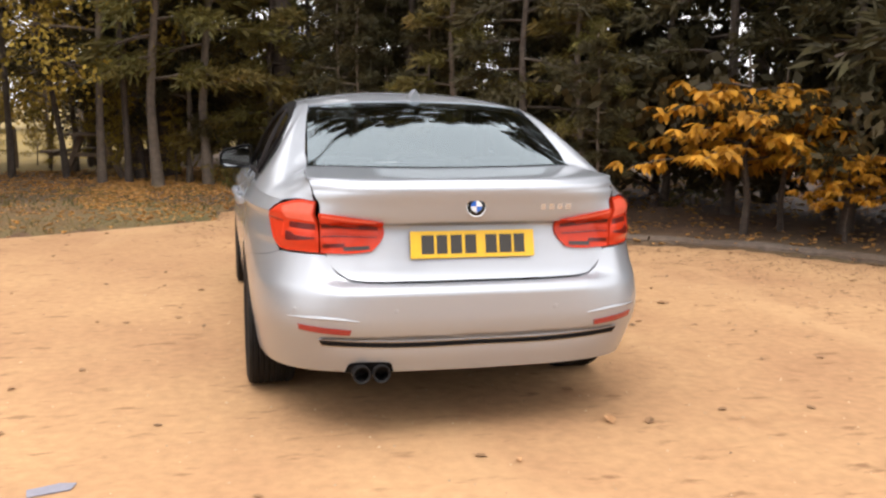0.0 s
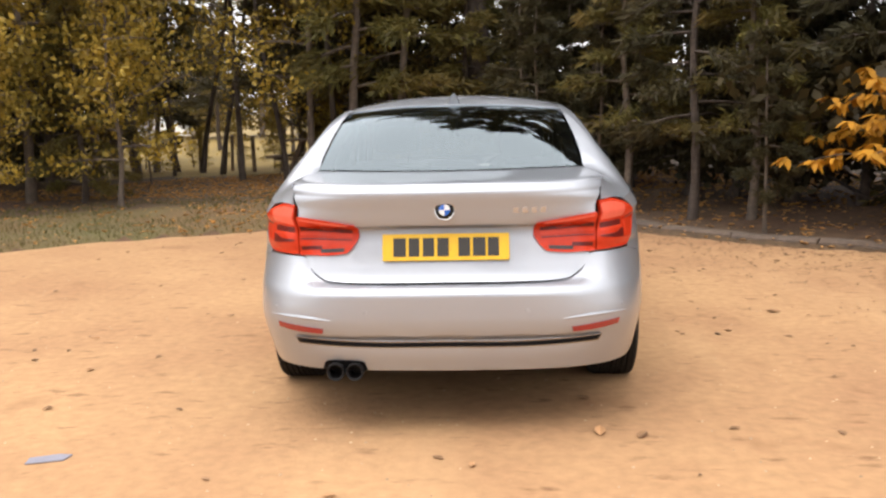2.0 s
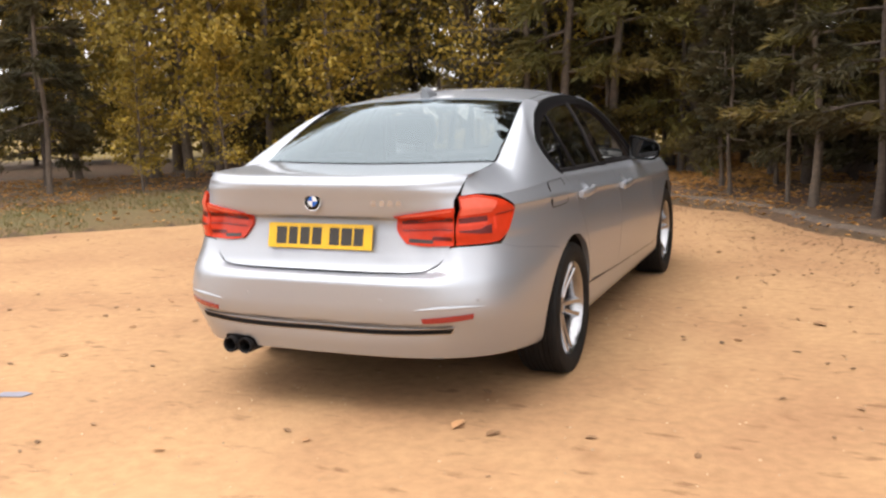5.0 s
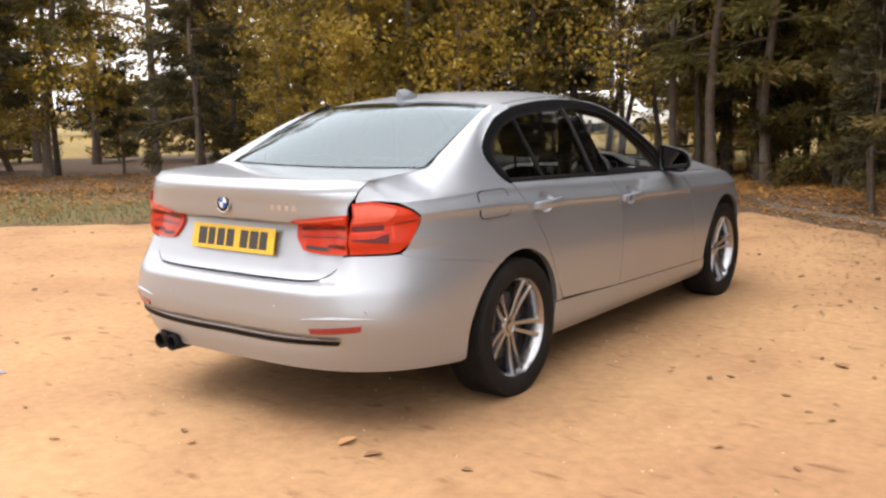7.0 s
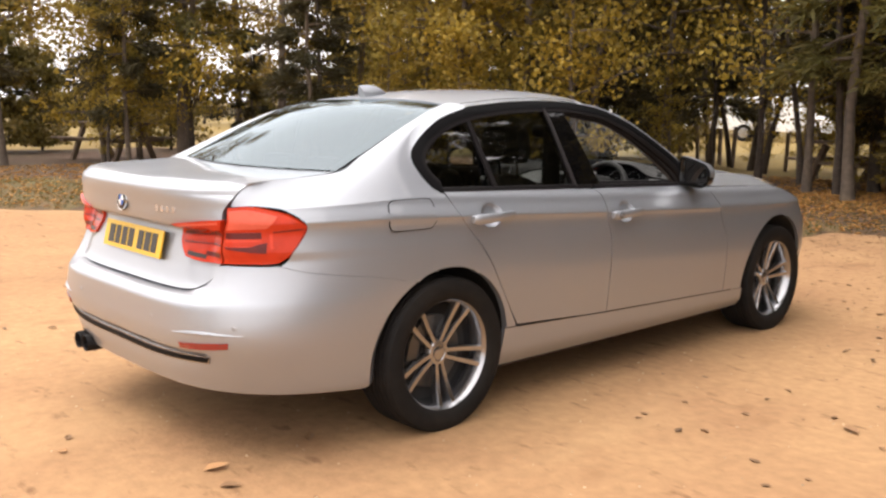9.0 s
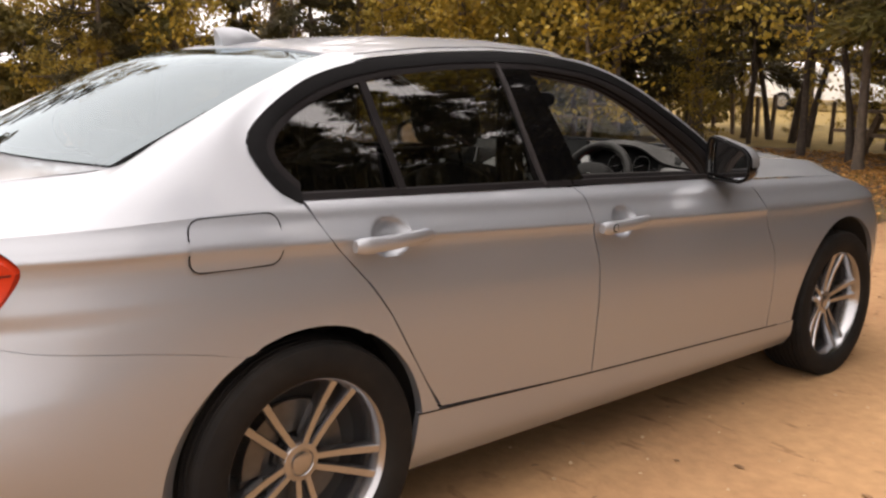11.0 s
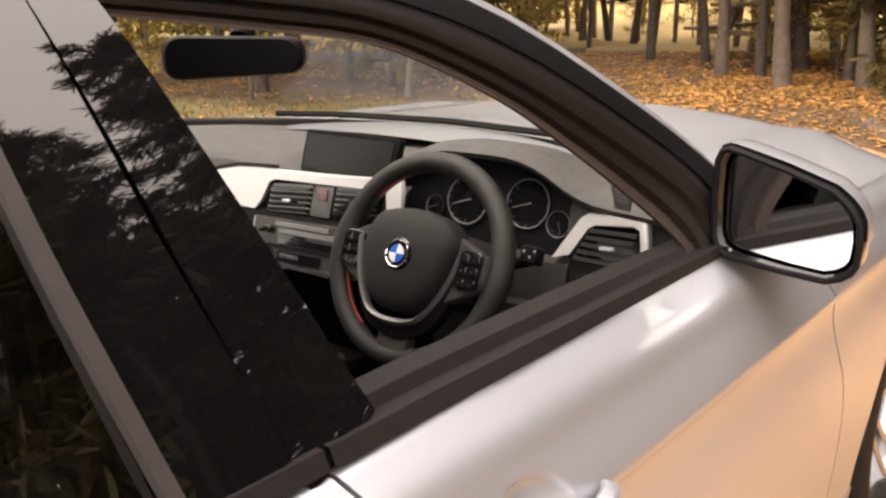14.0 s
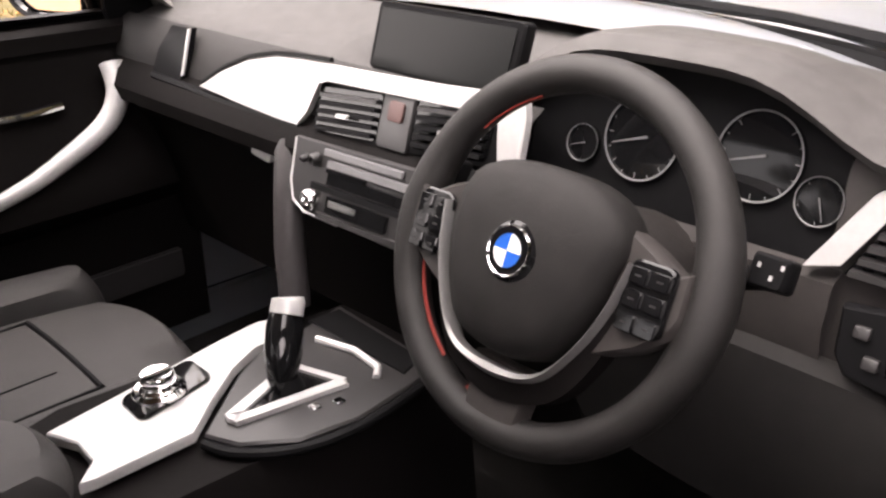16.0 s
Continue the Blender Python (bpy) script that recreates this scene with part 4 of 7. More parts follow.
def build_quarters():
    roof_corner = (roof_edge(0.345)[0], 0.345, roof_edge(0.345)[1])
    bottom = [ay(-0.732, 0.7585), ay(-0.62, 0.7285), ay(-0.42, 0.7015), ay(-0.28, 0.6765)] + [ay(y, z) for y, z in arch(-0.01, 117.4, 62, 9)] + [ay(0.236, 0.686)]
    gap = [ay(0.236, 0.686), ay(0.13, 0.82), ay(0.062, 0.894), ay(0.03, 0.95), ay(0.006, 0.992)]
    top = [ay(-0.715, 0.965), ay(-0.5, 0.972), ay(-0.25, 0.982), ay(0.006, 0.992)]
    left = [ay(-0.732, 0.7585), ay(-0.70, 0.795), ay(-0.662, 0.85), ay(-0.640, 0.897), ay(-0.668, 0.935), ay(-0.715, 0.965)]
    rows = patch(bottom, gap, top, left, 110, 60)
    # strip between the wheel arch and the door
    lean = [ay(y, z) for y, z in arch(-0.01, -2, 62, 9)]
    front = patch([lean[0], ay(0.425, 0.375)], [ay(0.425, 0.375), ay(0.36, 0.48), ay(0.236, 0.686)], [lean[-1], ay(0.236, 0.686)], lean, 12, 30)
    # shoulder and rear roof pillar
    up = [tuple(p) for p in rows[-1]]
    dlo = [(-0.035, 1.012), (-0.078, 1.073), (-0.09, 1.135), (-0.04, 1.188), (0.07, 1.254), (0.19, 1.302), (0.29, 1.325)]
    right = [up[-1]] + [(half_width(y, z), y, z) for y, z in dlo] + [roof_corner]
    lamp_top = [tuple(skin(*ax(0.637, 0.972))), tuple(skin(*ax(0.66, 0.975))), tuple(skin(*ax(0.69, 0.977))), tuple(skin(*ay(-0.76, 0.973)))]
    lamp = [lamp_top[0], tuple(skin(*ax(0.640, 0.995))), tuple(skin(*ax(0.643, 1.02))), tuple(lip_line[-1] + Vector((0.0035, 0, 0)))]
    win = [lamp[-1], (0.6565, -0.78, 1.058), (0.6485, -0.6, 1.067), (0.6185, -0.375, 1.079), (0.613, -0.25, 1.14), (0.592, -0.05, 1.235), (0.565, 0.15, 1.318), (0.551, 0.27, 1.354), (0.57, 0.325, 1.353), roof_corner]
    pillar = coons(lamp_top + up, right, win, lamp, 110, 30)
    # let the pillar swell outwards like the shoulder below it
    start, end = [r[0].copy() for r in pillar], [r[-1].copy() for r in pillar]
    for j, row in enumerate(pillar):
        v = j / 29
        bow_a, bow_b = start[j] - start[0].lerp(start[-1], v), end[j] - end[0].lerp(end[-1], v)
        for i, p in enumerate(row):
            u = i / 109
            p += bow_a * ((1 - u) ** 10 - (1 - u)) + bow_b * (u ** 2.2 - u)
            p.x += 0.013 * math.sin(math.pi * v) * math.sin(math.pi * u) ** 0.7
            p.z += 0.008 * math.sin(math.pi * v) * math.sin(math.pi * u) ** 0.7
    for _ in range(30):
        old = [[p.copy() for p in row] for row in pillar]
        for j in range(1, 29):
            for i in range(1, 109):
                pillar[j][i] = old[j][i] * 0.4 + (old[j - 1][i] + old[j + 1][i] + old[j][i - 1] + old[j][i + 1]) * 0.15
    for side in (1, -1):
        s = skirted(Shape(), rows, 0.03, inward)
        skirted(s, front, 0.03, inward, (0, 1, 3))
        s.grid(pillar)
        s.grid([[p + inward(p) * 0.05 for p in [r[-1] for r in pillar]], [r[-1] for r in pillar]])
        if side < 0:
            s.v = [Vector((-p.x, p.y, p.z)) for p in s.v]
            s.flipped()
        q = s.out("quarter_panel", PAINT, car)
        if side > 0:
            def rounded(y0, y1, z0, z1, r):
                pts = []
                for cy, cz, a in ((y1 - r, z0 + r, -90), (y1 - r, z1 - r, 0), (y0 + r, z1 - r, 90), (y0 + r, z0 + r, 180)):
                    pts += [(cy + r * math.cos(radians(a + 15 * k)), cz + r * math.sin(radians(a + 15 * k))) for k in range(7)]
                return pts
            ring = rounded(-0.305, -0.078, 0.862, 0.978, 0.03)
            ring = [(y + 0.10 * (z - 0.92), z) for y, z in ring]
            n = len(ring)
            line = Shape().tube([skin(*ay(y, z), 0.0035) for y, z in ring] + [skin(*ay(*ring[0]), 0.0035)], 0.0026, 5, caps=False)
            line.out("fuel_flap_gap", BLACK_SATIN, q, "dark gap line round the fuel flap")
            rows2 = coons([(y, z, 0) for y, z in ring[24:28] + ring[0:4]], [(y, z, 0) for y, z in ring[3:11]], [(y, z, 0) for y, z in ring[10:18][::-1]], [(y, z, 0) for y, z in ring[17:25][::-1]], 12, 12)
            f = Shape().grid([[skin(*ay(p.x, p.y), 0.005) for p in row] for row in rows2])
            f.out("fuel_flap", PAINT, q)


build_quarters()


def build_lamps():
    for side in (1, -1):
        def put(rows, name, m, parent, label="", depth=0.03):
            s = skirted(Shape(), rows, depth, inward)
            if side < 0:
                s.v = [Vector((-p.x, p.y, p.z)) for p in s.v]
                s.flipped()
            return s.out(name, m, parent, label)

        outer = patch([ax(0.616, 0.766), ax(0.70, 0.768), ay(-0.775, 0.768), ay(-0.738, 0.772)], [ay(-0.738, 0.772), ay(-0.703, 0.803), ay(-0.668, 0.85), ay(-0.646, 0.897)],
                      [ax(0.628, 0.968), ax(0.68, 0.974), ay(-0.76, 0.962), ay(-0.70, 0.94), ay(-0.646, 0.897)], [ax(0.616, 0.766), ax(0.618, 0.85), ax(0.628, 0.968)], 26, 16, 0.008)
        o = put(outer, "tail_lamp", RED_LENS, car, "red wrap-round tail lamp")
        inner = patch([ax(0.41, 0.772), ax(0.50, 0.762), ax(0.607, 0.764)], [ax(0.607, 0.764), ax(0.609, 0.85), ax(0.616, 0.925)],
                      [ax(0.372, 0.892), ax(0.46, 0.905), ax(0.55, 0.918), ax(0.616, 0.925)], [ax(0.41, 0.772), ax(0.375, 0.81), ax(0.360, 0.845), ax(0.372, 0.892)], 22, 14, 0.012)
        i = put(inner, "tail_lamp_inner", RED_LENS, lid, "red tail lamp set in the boot lid")

        def bar(ends, low, high, rise, m, parent, lift, name):
            """A band between two ends of the lamp at heights low and high; rise lifts the far end."""
            (p0, f0), (p1, f1) = ends
            a, b, c, d = f0(p0, low), f1(p1, low + rise), f1(p1, high + rise), f0(p0, high)
            put(patch([a, b], [b, c], [d, c], [a, d], 16, 3, lift), name, m, parent, depth=0.004)

        bar(((0.385, ax), (0.604, ax)), 0.853, 0.871, 0.012, RED_DARK, i, 0.0135, "lamp_bar")
        bar(((0.39, ax), (0.604, ax)), 0.824, 0.829, 0.004, RED_DARK, i, 0.0135, "lamp_bar")
        bar(((0.385, ax), (0.604, ax)), 0.836, 0.850, 0.010, RED_BRIGHT, i, 0.0132, "lamp_band")
        bar(((0.42, ax), (0.52, ax)), 0.779, 0.794, -0.006, GREY_PLASTIC, i, 0.0133, "reversing_lens")
        bar(((0.515, ax), (0.60, ax)), 0.786, 0.802, -0.002, RED_DARK, i, 0.0134, "lamp_bar")
        bar(((0.628, ax), (-0.785, ay)), 0.857, 0.880, 0.004, RED_DARK, o, 0.0095, "lamp_bar")
        bar(((0.63, ax), (-0.785, ay)), 0.846, 0.856, 0.004, RED_BRIGHT, o, 0.0092, "lamp_band")
        put(patch([ax(0.63, 0.822), ax(0.70, 0.812), ay(-0.775, 0.808)], [ay(-0.775, 0.808), ay(-0.770, 0.847)], [ax(0.63, 0.828), ax(0.70, 0.831), ay(-0.80, 0.840), ay(-0.770, 0.847)], [ax(0.63, 0.822), ax(0.63, 0.828)], 18, 4, 0.0095), "lamp_bar", RED_DARK, o, depth=0.004)
        put(patch([ax(0.632, 0.889), ax(0.68, 0.893), ay(-0.77, 0.897)], [ay(-0.77, 0.897), ay(-0.735, 0.940)], [ax(0.634, 0.958), ax(0.68, 0.963), ay(-0.76, 0.950), ay(-0.735, 0.940)], [ax(0.632, 0.889), ax(0.634, 0.958)], 18, 6, 0.0096), "lamp_top", RED_PALE, o, "pale salmon upper lens", depth=0.004)
        bar(((0.40, ax), (0.606, ax)), 0.884, 0.893, 0.024, RED_PALE, i, 0.0134, "lamp_band")
        bar(((-0.762, ay), (-0.752, ay)), 0.822, 0.876, 0.004, RED_BRIGHT, o, 0.0094, "lamp_band")
        bar(((-0.750, ay), (-0.655, ay)), 0.881, 0.886, 0.010, RED_DARK, o, 0.0095, "lamp_bar")


build_lamps()


def build_plate_and_badges():
    y0, y1 = -0.948, -0.923
    tilt = math.degrees(math.atan2(y1 - y0 + 0.0, 0.11))
    m = pose(0, (y0 + y1) / 2 - 0.004, 0.795, 90 - tilt, 0, 0)
    plate = Shape().box((-0.26, -0.0555, 0), (0.26, 0.0555, 0.006), m, 0.002).out("number_plate", PLATE, lid, "yellow number plate", False)
    widths = [(-0.215, -0.163), (-0.152, -0.108), (-0.094, -0.047), (-0.034, 0.013), (0.052, 0.100), (0.111, 0.163), (0.172, 0.218)]
    for a, b in widths:
        Shape().box((a, -0.038, 0.0055), (b, 0.038, 0.0075), m).out("plate_bar", PLATE_INK, plate, smooth=False)
    # round badge with coloured quarters
    p = skin(*ax(0, 0.952))
    bm = pose(0, p.y - 0.002, 0.952, 84, 0, 0)
    badge = Shape().lathe([(0.0, 0.006), (0.03, 0.0055), (0.039, 0.004), (0.041, 0.0), (0.041, -0.006)], bm, 40).out("badge", BLACK_GLOSS, lid, "round black badge with blue and white quarters")
    Shape().lathe([(0.0385, 0.0046), (0.0405, 0.0052), (0.0415, 0.0)], bm, 40).out("badge_rim", CHROME, badge)
    for q in range(4):
        pts = [Vector((0, 0, 0.0075))] + [Vector((0.0225 * math.cos(radians(90 * q + 90 * k / 8)), 0.0225 * math.sin(radians(90 * q + 90 * k / 8)), 0.0065)) for k in range(9)]
        Shape().add([bm @ v for v in pts], [(0, k, k + 1) for k in range(1, 9)]).out("badge_quarter", BLUE if q in (1, 3) else WHITE, badge)
    # small raised model mark, too blurred to read
    for k in range(4):
        x0 = 0.275 + k * 0.037
        p = skin(*ax(x0 + 0.013, 0.945), 0.002)
        mark = new("model_mark")
        mark.parent = lid
        for z0, z1 in ((0.936, 0.940), (0.944, 0.948), (0.952, 0.956)):
            Shape().box((x0, p.y - 0.001, z0), (x0 + 0.024, p.y + 0.004, z1), None, 0.0008).out("mark_bar", CHROME, mark, smooth=False)
    # lamp bar and lower fold over the plate
    fold = Shape()
    rows = [[Vector((x, -0.958 + 0.05 * (x / 0.5) ** 4, 0.882)), Vector((x, -0.94 + 0.05 * (x / 0.5) ** 4, 0.878))] for x in [lerp(-0.33, 0.33, k / 24) for k in range(25)]]
    fold.grid(rows).out("plate_light_bar", PAINT, lid)


build_plate_and_badges()


# ---- the car: doors, sills, front ----
B_GAP = [(1.078, 0.352), (1.074, 0.51), (1.073, 0.69), (1.066, 0.76), (1.043, 0.848), (1.046, 0.90), (1.03, 0.957)]
F_GAP = [(2.17, 0.318), (2.15, 0.6), (2.11, 0.70), (2.08, 0.80), (2.04, 0.88), (2.0, 0.918)]
G = 0.0027


def build_sides():
    door_parts = {}
    rear_gap = [(0.43, 0.378), (0.363, 0.482), (0.239, 0.687), (0.133, 0.821), (0.065, 0.8945), (0.033, 0.95), (0.009, 0.985)]
    rows_r = patch([ay(0.43, 0.39), ay(0.75, 0.374), ay(1.078 - G, 0.356)], [ay(y - G, z) for y, z in B_GAP], [ay(0.012, belt(0.012) + 0.011), ay(0.5, belt(0.5) + 0.011), ay(1.03 - G, belt(1.03) + 0.004)],
                   [ay(0.43, 0.39)] + [ay(y, z) for y, z in rear_gap[1:-1]] + [ay(0.012, belt(0.012) + 0.011)], 150, 110)
    rows_f = patch([ay(1.078 + G, 0.356), ay(1.6, 0.336), ay(2.17 - G, 0.318)], [ay(y - G, z) for y, z in F_GAP[:-1]] + [ay(1.995, belt(1.995) + 0.004)], [ay(1.03 + G, belt(1.03) + 0.004), ay(1.5, belt(1.5) + 0.011), ay(1.995, belt(1.995) + 0.004)],
                   [ay(y + G, z) for y, z in B_GAP], 150, 110)
    for rows, yc, zc in ((rows_r, 0.245, 0.889), (rows_f, 1.198, 0.841)):
        for row in rows:
            for p in row:
                e = math.hypot((p.y - yc) / 0.066, (p.z - zc) / 0.05)
                if e < 1:
                    p.x -= 0.025 * (1 - e ** 4)
    sill = patch([ay(0.33, 0.20), ay(1.3, 0.195), ay(2.40, 0.20)], [ay(2.40, 0.20), ay(2.385, 0.28), ay(2.385, 0.31)], [ay(0.35, 0.384), ay(1.078, 0.350), ay(2.385, 0.310)], [ay(0.33, 0.20), ay(0.35, 0.384)], 60, 10)
    fender = patch([ay(2.176, 0.314), ay(2.36, 0.312)] + [ay(y, z) for y, z in arch(FRONT_Y, 181, 20, 13, 0.396)], [ay(FRONT_Y + 0.368, 0.456), ay(3.2, 0.6), ay(3.2, 0.78)], [ay(2.003, 0.922), ay(2.4, 0.905), ay(2.8, 0.885), ay(3.2, 0.78)],
                   [ay(y + G, z) for y, z in F_GAP], 56, 30)
    pair("sill", PAINT, car, sill)
    for side in (1, -1):
        line = [skin(*ay(lerp(0.345, 2.25, k / 30), float(np.interp(lerp(0.345, 2.25, k / 30), [0.34, 1.08, 2.25], [0.3835, 0.353, 0.3165]))), 0.0) for k in range(31)]
        Shape().tube([Vector((p.x * side, p.y, p.z)) for p in line], 0.0024, 5).out("sill_gap", BLACK_SATIN, car, "dark gap along the door sill")
    pair("front_fender", PAINT, car, fender)
    door_parts["rear"] = pair("rear_door", PAINT, car, rows_r)
    door_parts["front"] = pair("front_door", PAINT, car, rows_f)
    fb = patch([ay(3.08, 0.20), ay(3.3, 0.2), (ay(3.45, 0.2)[0], 0.2)], [ay(3.45, 0.2), ay(3.5, 0.5), ay(3.48, 0.74)], [ay(3.2, 0.78), ay(3.35, 0.76), ay(3.48, 0.74)], [ay(3.12, 0.20), ay(FRONT_Y + 0.368, 0.456), ay(3.2, 0.6), ay(3.2, 0.78)], 16, 18)
    s = Shape()
    s.grid(fb)
    s.grid([[r[-1], Vector((0, r[-1].y + 0.09, r[-1].z))] for r in fb])
    s.mirror()
    s.out("front_bumper", PAINT, car)
    # bonnet
    rows = []
    for j in range(26):
        v = j / 25
        y = lerp(2.0, 3.2, v)
        zt = float(np.interp(y, [2.0, 2.4, 2.8, 3.2], [0.924, 0.908, 0.888, 0.782]))
        xe = skin(*ay(y, zt)).x
        row = []
        for i in range(31):
            x = xe * (2 * i / 30 - 1)
            u = abs(x / xe)
            crown = 0.085 * (1 - u ** 2.2) + 0.018 * math.exp(-((u - 0.72) / 0.07) ** 2)
            row.append(Vector((x, y + 0.30 * (1 - u * u) * (v if v > 0.3 else v * 1.0), zt + crown * (1.0 - 0.25 * v))))
        rows.append(row)
    s = Shape().grid(rows)
    nose = rows[-1]
    s.grid([nose, [Vector((p.x, p.y + 0.05, p.z - 0.07)) for p in nose]])
    s.out("bonnet", PAINT, car)
    return door_parts


doors = build_sides()

# window outline: bottom follows the belt, then round the rear corner, over the top and down the front pillar
DLO = [(0.006, 0.990), (-0.038, 1.012), (-0.078, 1.073), (-0.09, 1.135), (-0.04, 1.188), (0.07, 1.254), (0.19, 1.302), (0.37, 1.339), (0.62, 1.363), (0.88, 1.373), (1.08, 1.366),
       (1.30, 1.336), (1.48, 1.272), (1.66, 1.170), (1.80, 1.082), (1.875, 1.02), (1.89, 0.932)]


def on_side(y, z, lift=0.0, side=1):
    p = skin(*ay(y, z), lift)
    if y < REAR_C and z > 1.0:
        p = Vector((half_width(y, z) + lift, y, z))
    return Vector((p.x * side, p.y, p.z))


def inset(d):
    """The outline of the windows, drawn in by d."""
    line = along([(y, z, 0) for y, z in DLO], 90)
    res = []
    for k, p in enumerate(line):
        t = (line[min(k + 1, 89)] - line[max(k - 1, 0)]).normalized()
        res.append((p.x + t.y * d, p.y - t.x * d))
    for _ in range(int(400 * max(0.0, d))):
        res = [res[0]] + [tuple(0.25 * a + 0.5 * b + 0.25 * c for a, b, c in zip(res[k - 1], res[k], res[k + 1])) for k in range(1, 89)] + [res[-1]]
    return res


def ribbon(side, d0, d1, lift0, lift1, name, m, parent, label="", thick=0.012):
    a, b = inset(d0), inset(d1)
    rows = []
    for (y0, z0), (y1, z1) in zip(a, b):
        p, q = on_side(y0, z0, lift0, side), on_side(y1, z1, lift1, side)
        back = Vector((-side * thick, 0, 0))
        rows.append([p + back, p, p.lerp(q, 0.5) + Vector((side * 0.002, 0, 0)), q, q + back])
    s = Shape().grid(rows)
    if side > 0:
        s.flipped()
    return s.out(name, m, parent, label)


def strip(side, pts, half, lift, name, m, parent, label="", thick=0.014):
    """A flat bar on the side of the cabin along (y, z) points."""
    line = along([(y, z, 0) for y, z in pts], 24)
    rows = []
    for k, p in enumerate(line):
        t = (line[min(k + 1, 23)] - line[max(k - 1, 0)]).normalized()
        h = half(k / 23) if callable(half) else half
        a, b = (p.x - t.y * h, p.y + t.x * h), (p.x + t.y * h, p.y - t.x * h)
        back = Vector((-side * thick, 0, 0))
        pa, pb = on_side(*a, lift, side), on_side(*b, lift, side)
        rows.append([pa + back, pa, pb, pb + back])
    s = Shape().grid(rows)
    if side < 0:
        s.flipped()
    return s.out(name, m, parent, label)


def pane(side, outline_pts, nv, name, parent, lift=-0.006, m=None):
    """A curved pane between a lower and an upper line of (y, z) points."""
    lower, upper = outline_pts
    a, b = along([(y, z, 0) for y, z in lower], 40), along([(y, z, 0) for y, z in upper], 40)
    rows = []
    for j in range(nv):
        line = [p.lerp(q, j / (nv - 1)) for p, q in zip(a, b)]
        rows.append([Vector((side * (cabin_side(p.y) + lift), p.x, p.y)) for p in line])
    s = Shape().grid(rows)
    if side < 0:
        s.flipped()
    ob = s.out(name, m or GLASS_SIDE, parent)
    return ob


